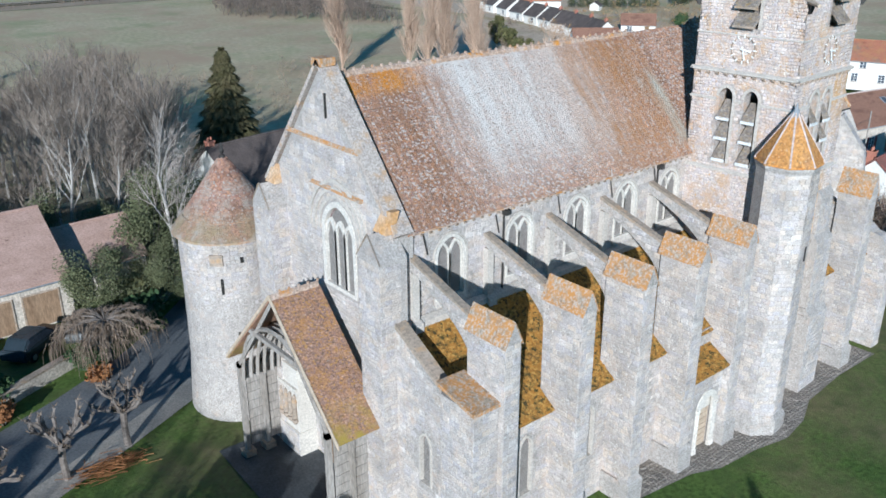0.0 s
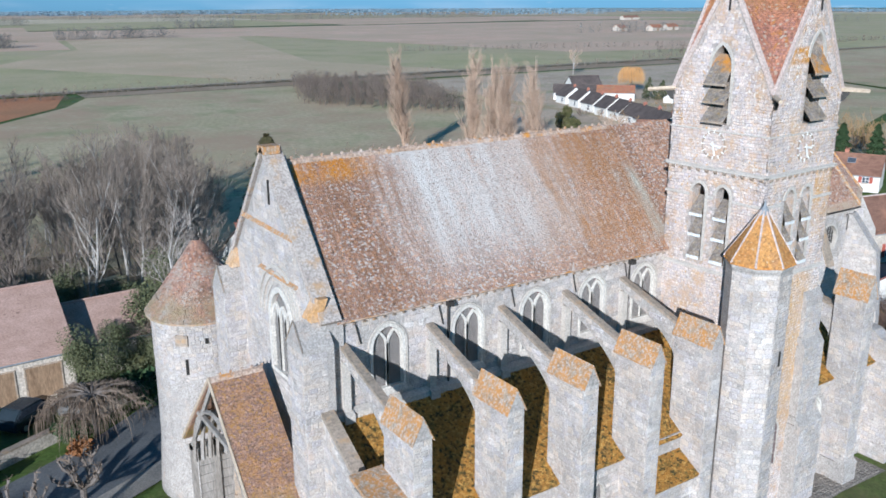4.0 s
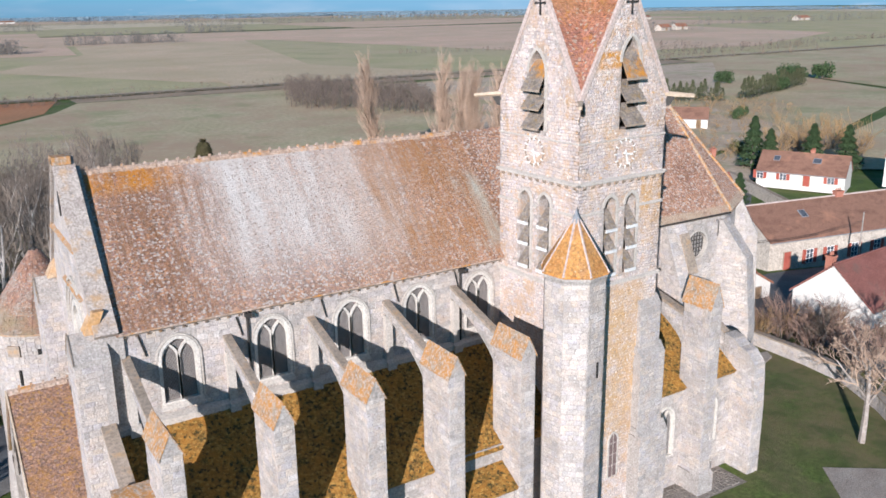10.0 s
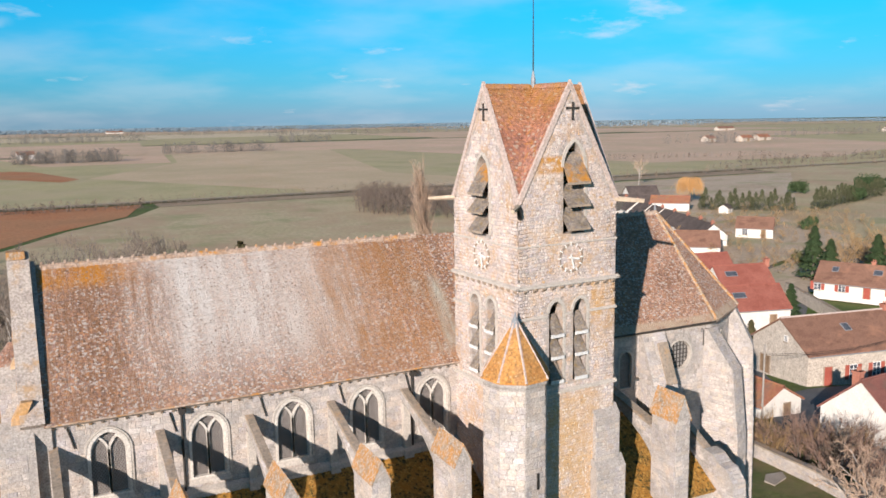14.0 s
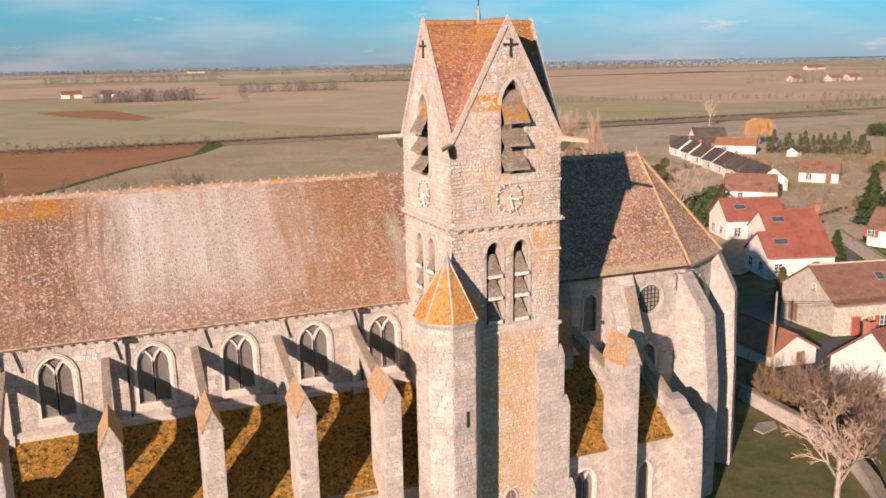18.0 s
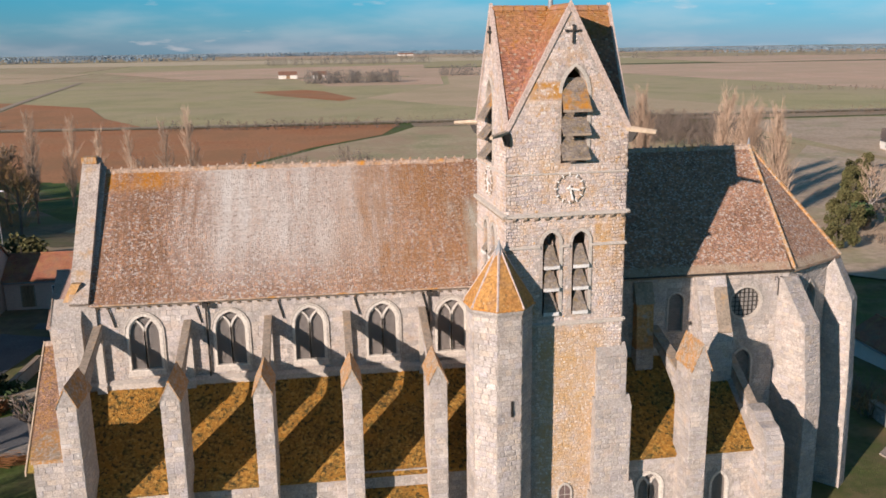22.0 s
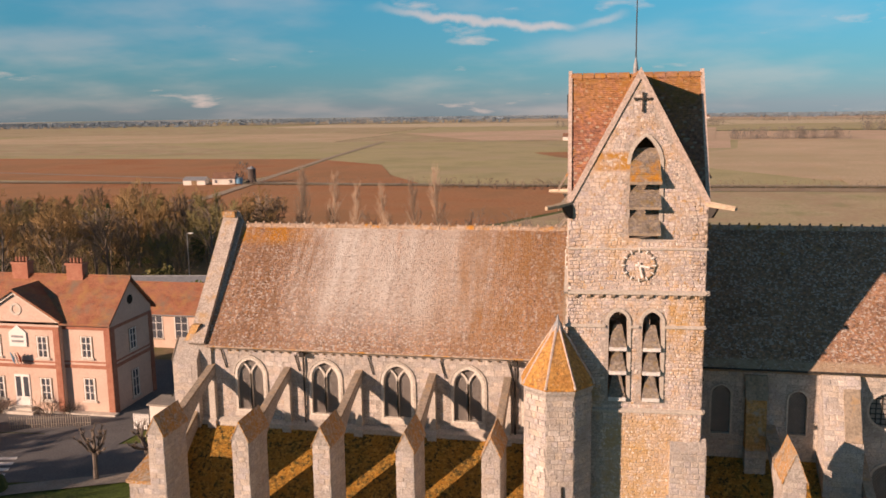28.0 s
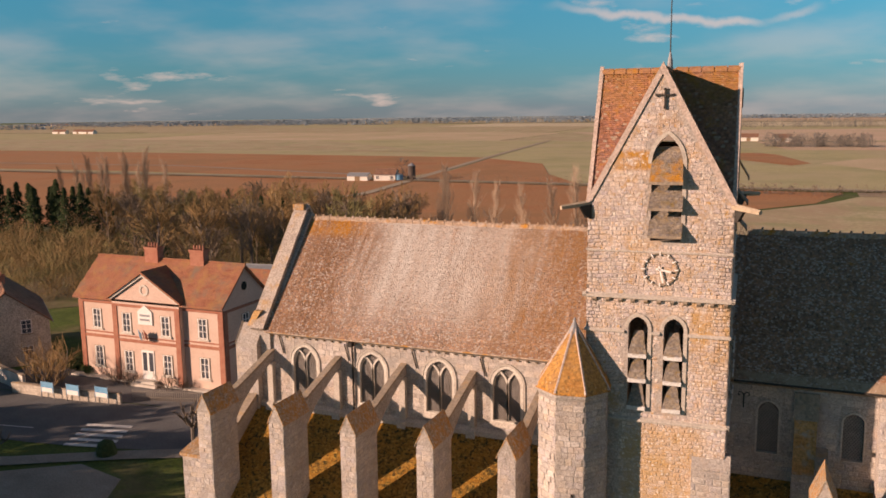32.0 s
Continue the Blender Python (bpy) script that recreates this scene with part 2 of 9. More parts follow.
m_tstones = surface("tower_course", TOWER_LIME, 0.7, 17, 0.30, rnd="island", rnd_amt=0.17, overlays=TOWER_L, bump=0.7, specks=[((0.68, 0.63, 0.57), 7.0, 0.62, 0.04), ((0.20, 0.17, 0.15), 8.0, 0.67, 0.05), ((0.50, 0.30, 0.13), 5.0, 0.66, 0.05)])
m_tmortar = surface("tower_rubble", [(0.34, 0.30, 0.275), (0.43, 0.385, 0.355)], 2.5, 14, 0.4, overlays=TOWER_L, bump=0.7, bump_scale=9)
m_cap = surface("lichen_cap_stone", [(0.23, 0.185, 0.14), (0.35, 0.29, 0.22)], 1.2, 10, 0.3, overlays=[((0.48, 0.235, 0.075), 2.6, 0.46, 0.10), ((0.57, 0.52, 0.47), 9, 0.565, 0.06), ((0.16, 0.13, 0.10), 9, 0.64, 0.06)], bump=0.8)
m_coping = surface("weathered_coping", [(0.27, 0.22, 0.17), (0.37, 0.30, 0.24)], 1.0, 8, 0.3, overlays=[((0.45, 0.25, 0.08), 2.0, 0.64, 0.10), ((0.2, 0.18, 0.17), 4, 0.66, 0.08)], bump=0.5)
m_gable = surface("mottled_gable_coping", [(0.37, 0.315, 0.28), (0.48, 0.42, 0.37)], 1.4, 12, 0.42, overlays=[((0.46, 0.28, 0.13), 1.2, 0.62, 0.08), ((0.22, 0.19, 0.17), 5, 0.64, 0.07)], bump=0.7)
m_ridge = surface("weathered_ridge_tile", [(0.34, 0.23, 0.16), (0.45, 0.36, 0.30)], 2.2, 9, 0.45, overlays=[(ORANGE, 1.8, 0.60, 0.07)], bump=0.4)
m_verge = surface("pink_mortar_verge", [(0.44, 0.345, 0.30), (0.52, 0.43, 0.385)], 2.5, 12, 0.35, bump=0.3)
m_hood = surface("dressed_stone_moulding", [(0.42, 0.38, 0.335), (0.50, 0.455, 0.405)], 1.5, 12, 0.22, bump=0.25)
m_cone = surface("pinkish_clay_tile", [(0.29, 0.17, 0.125), (0.36, 0.23, 0.175), (0.26, 0.17, 0.13)], 0.8, 6, 0.3, rnd="island", rnd_amt=0.30, odd=((0.40, 0.35, 0.31), 0.07), overlays=[((0.30, 0.23, 0.14), 1.0, 0.44, 0.14, (("Z", 9.4, 9.6, 10.3, 11.3),)), ((0.38, 0.34, 0.29), 1.2, 0.58, 0.1)], bump=0.5)
m_trace = surface("pale_tracery_stone", [(0.52, 0.48, 0.43), (0.61, 0.57, 0.51)], 1.5, 12, 0.25, bump=0.3)
# Orange lichen; its paleness is low sunlight put into the colour.
m_slab = surface("sunlit_orange_slab", [(0.48, 0.27, 0.11), (0.52, 0.38, 0.26)], 1.5, 9, 0.3, bump=0.5)
m_ochre = surface("ochre_lichen_stone", [(0.42, 0.20, 0.07), (0.50, 0.29, 0.13)], 1.2, 9, 0.4, overlays=[((0.36, 0.33, 0.29), 2.2, 0.58, 0.08)], bump=0.5)
NAVE_RED = [(0.285, 0.18, 0.128), (0.365, 0.245, 0.185), (0.31, 0.20, 0.145)]
m_tile = surface("old_clay_tile", NAVE_RED, 0.35, 6, 0.3, rnd="island", rnd_amt=0.48, odd=((0.50, 0.445, 0.40), 0.19), specks=[((0.54, 0.49, 0.44), 10.0, 0.62, 0.06), ((0.17, 0.11, 0.08), 10.0, 0.64, 0.05)], stretch=(1, 0.12, 0.12), streak=True, bump=0.5,
                 overlays=[((0.58, 0.545, 0.515), 1.1, 0.42, 0.20, (("X", -18.0, -14.8, -9.5, -4.5), ("Z", 12.6, 15.4, 18.6, 19.5))),
                           ((0.27, 0.15, 0.09), 3.2, 0.54, 0.07, (("X", -21, -20.4, -17.2, -14.2), ("Z", 12, 13.2, 17.6, 18.4)), 0.8),
                           ((0.36, 0.19, 0.085), 2.2, 0.50, 0.13, (("X", -11.5, -6.5, -2.6, -2.0), ("Z", 12, 14, 18, 19))),
                           ((0.44, 0.43, 0.37), 0.9, 0.48, 0.08, (("X", -4.3, -3.6, -2.5, -2.0), ("Z", 13.3, 13.8, 16.0, 17.0))),
                           (ORANGE, 2.4, 0.47, 0.10, (("X", -21, -20.8, -18.0, -15.8), ("Z", 17.4, 17.9, 18.6, 18.9)), 0.8), (ORANGE, 1.6, 0.66, 0.06, (("X", -14, -10, -5, -3), ("Z", 15.5, 17.2, 18.6, 18.9)), 0.8)])
m_choirtile = surface("choir_clay_tile", [(0.27, 0.165, 0.12), (0.37, 0.24, 0.18), (0.30, 0.19, 0.14)], 0.35, 6, 0.35, rnd="island", rnd_amt=0.36, odd=((0.50, 0.44, 0.39), 0.15), specks=[((0.58, 0.53, 0.47), 9.0, 0.64, 0.04)], bump=0.5,
                      overlays=[(ORANGE, 1.2, 0.68, 0.05), ((0.44, 0.34, 0.25), 1.5, 0.40, 0.12, (("Z", 12.9, 13.0, 13.35, 13.5),))])
m_moss = surface("mossy_clay_tile", [(0.19, 0.125, 0.042), (0.365, 0.22, 0.06), (0.26, 0.17, 0.06)], 0.8, 7, 0.5, rnd="island", rnd_amt=0.45, specks=[((0.54, 0.33, 0.09), 7.0, 0.59, 0.05), ((0.075, 0.06, 0.025), 6.0, 0.59, 0.04)], overlays=[((0.46, 0.225, 0.045), 1.2, 0.52, 0.12), ((0.12, 0.10, 0.03), 3.0, 0.58, 0.06)], bump=0.9, bump_scale=14)
m_capmoss = surface("orange_lichen_slab", [(0.46, 0.21, 0.06), (0.53, 0.27, 0.08), (0.38, 0.20, 0.08)], 1.6, 9, 0.4, rnd="island", rnd_amt=0.25, specks=[((0.52, 0.36, 0.20), 8.0, 0.66, 0.04), ((0.22, 0.13, 0.06), 7.0, 0.64, 0.05)], bump=0.8)
m_redtile = surface("tower_red_tile", [(0.32, 0.155, 0.11), (0.39, 0.215, 0.16)], 0.6, 8, 0.4, rnd="island", rnd_amt=0.30, odd=((0.42, 0.33, 0.26), 0.08), overlays=[((0.40, 0.20, 0.05), 1.4, 0.52, 0.16, (("Z", 23.4, 25.4, 27, 28),), 0.8), ((0.44, 0.20, 0.05), 2.6, 0.62, 0.06)], bump=0.5)
m_porch = surface("porch_clay_tile", [(0.29, 0.195, 0.15), (0.37, 0.25, 0.185)], 1.4, 12, 0.4, rnd="island", rnd_amt=0.36, odd=((0.43, 0.25, 0.10), 0.09), overlays=[((0.46, 0.24, 0.07), 1.6, 0.60, 0.10, (), 0.8), ((0.13, 0.09, 0.07), 14.0, 0.64, 0.06), ((0.36, 0.27, 0.06), 1.2, 0.5, 0.1, (("Z", 4, 4.5, 5.2, 6.4),))], bump=0.6)
m_lead = surface("zinc_grey", [(0.22, 0.235, 0.25), (0.30, 0.315, 0.33)], 2, 12, 0.15, rough=0.6, metal=0.2, bump=0.05)
m_iron = surface("dark_iron", [(0.03, 0.027, 0.025), (0.05, 0.045, 0.04)], 3, 20, 0.2, rough=0.6, bump=0.1)
m_glass = surface("leaded_glass", [(0.13, 0.09, 0.085), (0.21, 0.15, 0.14)], 6, 30, 0.3, rough=0.5, bump=0.15, bump_scale=25)
m_leading = surface("lead_lattice", [(0.22, 0.205, 0.19), (0.30, 0.28, 0.26)], 5, 20, 0.1, rough=0.6, bump=0)
m_louvre = surface("mossy_louvre_slate", [(0.20, 0.175, 0.15), (0.28, 0.25, 0.215)], 2.0, 12, 0.4, rnd="island", rnd_amt=0.25, overlays=[(ORANGE, 1.6, 0.50, 0.08, (("Z", 21.6, 21.8, 22.3, 22.6),), 0.8), ((0.27, 0.18, 0.07), 3, 0.62, 0.06)], bump=0.6)
m_louvre_edge = surface("pale_louvre_edge", [(0.55, 0.55, 0.54), (0.68, 0.68, 0.66)], 3, 12, 0.15, bump=0.1)
# Near-black plates of slits and vents: the shade inside is put into colour.
m_dark = surface("opening_shade_black", [(0.02, 0.018, 0.016), (0.03, 0.028, 0.025)], 2, 8, 0.2, bump=0)
m_white = surface("white_clock_paint", [(0.74, 0.73, 0.70), (0.80, 0.79, 0.76)], 3, 12, 0.1, rough=0.5, bump=0)
m_oak = surface("grey_oak_timber", [(0.24, 0.21, 0.18), (0.34, 0.31, 0.28)], 1.5, 14, 0.3, stretch=(1, 1, 0.2), bump=0.4)
m_wood = surface("pale_bleached_wood", [(0.42, 0.33, 0.24), (0.52, 0.42, 0.32)], 2, 10, 0.2, bump=0.3)
m_door = surface("old_plank_door", [(0.20, 0.13, 0.08), (0.28, 0.19, 0.12)], 1.5, 12, 0.3, stretch=(1, 1, 0.2), bump=0.3)


from mathutils.geometry import tessellate_polygon

# ---- mesh tools ----
def bm_new():
    return bmesh.new()


def mesh_of(name, verts, faces, mat):
    me = bpy.data.meshes.new(name)
    me.from_pydata(verts, [], faces)
    me.materials.append(mat)
    return me


def part(name, bm, mat, parent=None, label="", smooth=False):
    me = bpy.data.meshes.new(name)
    if smooth:
        for f in bm.faces:
            f.smooth = True
    bm.to_mesh(me)
    bm.free()
    me.materials.append(mat)
    ob = new(name, me)
    ob.parent = parent
    return tagged(ob, label)


def raw_part(name, verts, faces, mat, parent=None, label=""):
    ob = new(name, mesh_of(name, verts, faces, mat))
    ob.parent = parent
    return tagged(ob, label)


def thing(name, label, category, at=(0, 0, 0), group="", kind=""):
    ob = new(name)
    ob.location = at
    return tagged(ob, label, category, group, kind)


def box(bm, x0, x1, y0, y1, z0, z1):
    v = [bm.verts.new((x, y, z)) for z in (z0, z1) for y in (y0, y1) for x in (x0, x1)]
    for f in ((0, 2, 3, 1), (4, 5, 7, 6), (0, 1, 5, 4), (2, 6, 7, 3), (1, 3, 7, 5), (0, 4, 6, 2)):
        bm.faces.new([v[i] for i in f])
    return v


def prism(bm, pts, off):
    """A polygon pushed along off."""
    off = Vector(off)
    a = [bm.verts.new(p) for p in pts]
    b = [bm.verts.new(Vector(p) + off) for p in pts]
    fs = [bm.faces.new(a), bm.faces.new(b[::-1])]
    for i in range(len(a)):
        j = (i + 1) % len(a)
        fs.append(bm.faces.new((a[j], a[i], b[i], b[j])))
    bmesh.ops.recalc_face_normals(bm, faces=fs)


def tube(bm, pts, radii, n=6, cap=True):
    """A tapered tube along a line of points."""
    rings = []
    pts = [Vector(p) for p in pts]
    for i, p in enumerate(pts):
        d = (pts[min(i + 1, len(pts) - 1)] - pts[max(i - 1, 0)]).normalized()
        side = d.cross(Vector((0.31, 0.17, 0.93)) if abs(d.z) < 0.9 else Vector((1, 0.1, 0))).normalized()
        up = side.cross(d)
        r = radii[i] if isinstance(radii, (list, tuple)) else radii
        rings.append([bm.verts.new(p + (side * math.cos(2 * math.pi * k / n) + up * math.sin(2 * math.pi * k / n)) * r) for k in range(n)])
    for a, b in zip(rings, rings[1:]):
        for k in range(n):
            bm.faces.new((a[k], a[(k + 1) % n], b[(k + 1) % n], b[k]))
    if cap:
        bm.faces.new(rings[0][::-1])
        bm.faces.new(rings[-1])


def lathe(bm, cx, cy, prof, n=24, start=0.0):
    """A turned shape from (radius, z) pairs."""
    rings = []
    for r, z in prof:
        rings.append([bm.verts.new((cx + r * math.cos(start + 2 * math.pi * k / n), cy + r * math.sin(start + 2 * math.pi * k / n), z)) for k in range(n)])
    for a, b in zip(rings, rings[1:]):
        for k in range(n):
            bm.faces.new((a[k], a[(k + 1) % n], b[(k + 1) % n], b[k]))
    bm.faces.new(rings[0][::-1])
    bm.faces.new(rings[-1])


def arch(cx, z0, w, zs, zt, n=7):
    """Outline of an opening with a pointed or round head, counter-clockwise."""
    h = zt - zs
    r = (h * h + w * w / 4) / w
    pts = [(cx - w / 2, z0), (cx + w / 2, z0)]
    a_end = math.atan2(h, r - w / 2)
    for k in range(n):
        a = a_end * k / n
        pts.append((cx + w / 2 - r + r * math.cos(a), zs + r * math.sin(a)))
    pts.append((cx, zt))
    for k in range(n - 1, -1, -1):
        a = a_end * k / n
        pts.append((cx - w / 2 + r - r * math.cos(a), zs + r * math.sin(a)))
    return pts


def circle(cx, cz, r, n=20):
    return [(cx + r * math.cos(2 * math.pi * k / n), cz + r * math.sin(2 * math.pi * k / n)) for k in range(n)]


def plane_map(o, u, v, n):
    o, u, v, n = Vector(o), Vector(u).normalized(), Vector(v).normalized(), Vector(n).normalized()
    return lambda a, b, c=0.0: o + u * a + v * b + n * c


def pierced(bm, outer, holes, at, d0, d1):
    """A wall slab from depth d0 (face) to d1 with real openings."""
    loops = [outer, *holes]
    tris = tessellate_polygon([[Vector((a, b, 0)) for a, b in lp] for lp in loops])
    flat = [p for lp in loops for p in lp]
    front = [bm.verts.new(at(a, b, d0)) for a, b in flat]
    back = [bm.verts.new(at(a, b, d1)) for a, b in flat]
    fs = []
    for t in tris:
        fs.append(bm.faces.new([front[i] for i in t]))
        fs.append(bm.faces.new([back[i] for i in reversed(t)]))
    k = 0
    for lp in loops:
        m = len(lp)
        for i in range(m):
            a, b = k + i, k + (i + 1) % m
            fs.append(bm.faces.new((front[a], front[b], back[b], back[a])))
        k += m
    bmesh.ops.recalc_face_normals(bm, faces=fs)


def strip(bm, line, at, half, d0, d1, closed=False):
    """A flat moulding of width 2*half that follows a line in a wall plane, from depth d0 to d1."""
    pts = [Vector((a, b)) for a, b in line]
    m = len(pts)
    rows = []
    for i, p in enumerate(pts):
        q0 = pts[i - 1] if (i or closed) else p
        q1 = pts[(i + 1) % m] if (i < m - 1 or closed) else p
        t = (q1 - q0).normalized()
        nrm = Vector((-t.y, t.x)) * half
        rows.append([bm.verts.new(at(*(p + s * nrm), d)) for s, d in ((1, d0), (-1, d0), (-1, d1), (1, d1))])
    fs = []
    for i in range(m if closed else m - 1):
        a, b = rows[i], rows[(i + 1) % m]
        for k in range(4):
            fs.append(bm.faces.new((a[k], a[(k + 1) % 4], b[(k + 1) % 4], b[k])))
    if not closed:
        fs += [bm.faces.new(rows[0]), bm.faces.new(rows[-1][::-1])]
    bmesh.ops.recalc_face_normals(bm, faces=fs)


BLOCKS = {}


def block_mesh(mat, kind):
    key = (mat.name, kind)
    cache = BLOCKS
    if key not in cache:
        rng = random.Random(kind)
        i = 0.05
        base = [(-0.5, -0.5, 0), (0.5, -0.5, 0), (0.5, 0.5, 0), (-0.5, 0.5, 0)]
        top = [(x * (1 - 2 * i) + rng.uniform(-0.03, 0.03), y * (1 - 3 * i) + rng.uniform(-0.05, 0.05), 1 + rng.uniform(-0.25, 0.2)) for x, y, _ in base]
        cache[key] = mesh_of("stone", base + top, [(4, 5, 6, 7), (0, 1, 5, 4), (1, 2, 6, 5), (2, 3, 7, 6), (3, 0, 4, 7)], mat)
    return cache[key]


def masonry(o, u, v, n, width, height, parent, mats, seed, ok=None, course=0.23, length=(0.22, 0.5), single=0, name="stone", relief=0.014, wavy=0.4, rest="stonework"):
    """Coursed stones on a face: the uppermost as pieces of their own, the others joined."""
    rng = random.Random(seed)
    at = plane_map(o, u, v, n)
    rects = []
    b = 0.0
    while b < height - 0.1:
        h = min(course * rng.uniform(0.8, 1.25), height - b)
        a = -rng.uniform(0, length[0])
        while a < width - 0.08:
            w = rng.uniform(*length)
            a0, a1 = max(a, 0), min(a + w, width)
            if a1 - a0 > 0.1 and (ok is None or ok(a0, a1, b, b + h)):
                rects.append((a0, a1, b, b + h))
            a += w
        b += h
    rects.sort(key=lambda r: -r[3])
    U, V, N = Vector(u).normalized(), Vector(v).normalized(), Vector(n).normalized()
    g = 0.010
    s1, s2 = rng.uniform(0, 6), rng.uniform(0, 6)

    def wave(a, b):
        """Courses of rubble rise and fall a little."""
        return (0.16 * math.sin(a * 1.3 + s1 + b * 0.4) + 0.12 * math.sin(a * 3.7 + b * 1.9 + s2)) * wavy * course * max(0.0, min(1.0, b / 0.4, (height - b) / 0.4))
    for k, (a0, a1, b0, b1) in enumerate(rects[:single]):
        ob = new(name, block_mesh(mats[0], k % 7))
        ob.parent = parent
        c = at((a0 + a1) / 2, (b0 + b1) / 2 + wave((a0 + a1) / 2, (b0 + b1) / 2), 0)
        m = Matrix.Identity(4)
        for r in range(3):
            m[r][0], m[r][1], m[r][2], m[r][3] = U[r] * (a1 - a0 - g), V[r] * (b1 - b0 - g), N[r] * relief * rng.uniform(0.5, 1.4), c[r]
        ob.matrix_basis = m
    verts, faces = [], []
    for a0, a1, b0, b1 in rects[single:]:
        k = len(verts)
        d = relief * rng.uniform(0.3, 1.7)
        e = min(0.05, (b1 - b0) * 0.26)
        for aa, bb, dd in ((a0 + g, b0 + g, 0), (a1 - g, b0 + g, 0), (a1 - g, b1 - g, 0), (a0 + g, b1 - g, 0),
                           (a0 + g + e * rng.uniform(0.4, 1), b0 + g + e * rng.uniform(0.4, 1), d), (a1 - g - e * rng.uniform(0.4, 1), b0 + g + e * rng.uniform(0.4, 1), d),
                           (a1 - g - e * rng.uniform(0.4, 1), b1 - g - e * rng.uniform(0.4, 1), d), (a0 + g + e * rng.uniform(0.4, 1), b1 - g - e * rng.uniform(0.4, 1), d)):
            verts.append(at(aa, bb + wave(aa, bb), dd))
        faces += [(k + 4, k + 5, k + 6, k + 7), (k, k + 1, k + 5, k + 4), (k + 1, k + 2, k + 6, k + 5), (k + 2, k + 3, k + 7, k + 6), (k + 3, k, k + 4, k + 7)]
    if verts:
        tagged(raw_part(rest, verts, faces, mats[1], parent), kind="stuff")


def tiling(o, u, v, n, length, span, parent, mat, seed, tw=0.09, th=0.064, name="tiles", lift=0.028):
    """Overlapping tiles up a slope. span(b) gives the ends of the course at height b along the slope."""
    rng = random.Random(seed)
    at = plane_map(o, u, v, n)
    verts, faces = [], []
    rows = int(length / th)
    for r in range(rows):
        b = r * th
        u0, u1 = span(b)
        a = u0 - (tw / 2 if r % 2 else 0)
        sag = rng.uniform(-0.006, 0.006)
        while a < u1 - 0.03:
            w = tw * rng.uniform(0.85, 1.15)
            a0, a1 = max(a, u0), min(a + w, u1)
            a += w
            if a1 - a0 < 0.05:
                continue
            k = len(verts)
            l, jt = lift * rng.uniform(0.7, 1.6) + sag, rng.uniform(-0.015, 0.015)
            verts += [at(a0 + 0.004, b + jt, l), at(a1 - 0.004, b + jt, l * rng.uniform(0.8, 1.2)), at(a1 - 0.004, min(b + th * 1.25, length), 0.004), at(a0 + 0.004, min(b + th * 1.25, length), 0.004),
                      at(a0 + 0.004, b + jt, -0.01), at(a1 - 0.004, b + jt, -0.01)]
            faces += [(k, k + 1, k + 2, k + 3), (k + 4, k + 5, k + 1, k), (k + 5, k + 2, k + 1), (k, k + 3, k + 4)]
    return tagged(raw_part(name, verts, faces, mat, parent), kind="stuff")


# ---- ground ----
def smooth(a, b, x):
    t = min(1.0, max(0.0, (x - a) / (b - a)))
    return t * t * (3 - 2 * t)


def ground_z(x, y):
    """The village lies a little below the church, the plain below that."""
    return -4.5 * max(smooth(14, 78, 0.62 * x + 0.78 * y), smooth(95, 180, math.hypot(x + 20, y))) - 24 * smooth(1300, 4700, math.hypot(x, y)) - 0.02


def spaced(reach, step, n):
    k = math.log(reach / step) / n
    one = [step * (math.exp(k * (i + 1)) - 1) / (math.exp(k) - 1) * 1.0 for i in range(n)]
    one = [v * reach / one[-1] for v in one]
    return [-v for v in reversed(one)] + [0.0] + one


m_grass = surface("winter_grass", [(0.062, 0.105, 0.020), (0.088, 0.132, 0.028), (0.135, 0.142, 0.048)], 0.12, 4, 0.45, bump=0.8, bump_scale=6,
                  overlays=[((0.185, 0.145, 0.07), 0.35, 0.47, 0.16, (("X", 11, 17, 40, 60), ("Y", -25, -15, 15, 30))), ((0.17, 0.135, 0.075), 0.06, 0.60, 0.10), ((0.05, 0.08, 0.02), 0.5, 0.60, 0.12)])
gx, gy = spaced(4600, 3.0, 44), spaced(4600, 3.0, 44)
gv = [(x, y, ground_z(x, y)) for y in gy for x in gx]
gw = len(gx)
gf = [(j * gw + i, j * gw + i + 1, (j + 1) * gw + i + 1, (j + 1) * gw + i) for j in range(len(gy) - 1) for i in range(gw - 1)]
tagged(raw_part("ground", gv, gf, m_grass), "flat open grassland round the church and beyond", "ground", kind="structure")

# ---- church ----
church = thing("church", "medieval limestone church with a gabled bell tower and flying buttresses", "church")
WIN_X = [-18.4, -14.5, -10.85, -7.4, -4.05]
PIER_X = [-20.4, -16.42, -12.75, -9.1, -5.5]


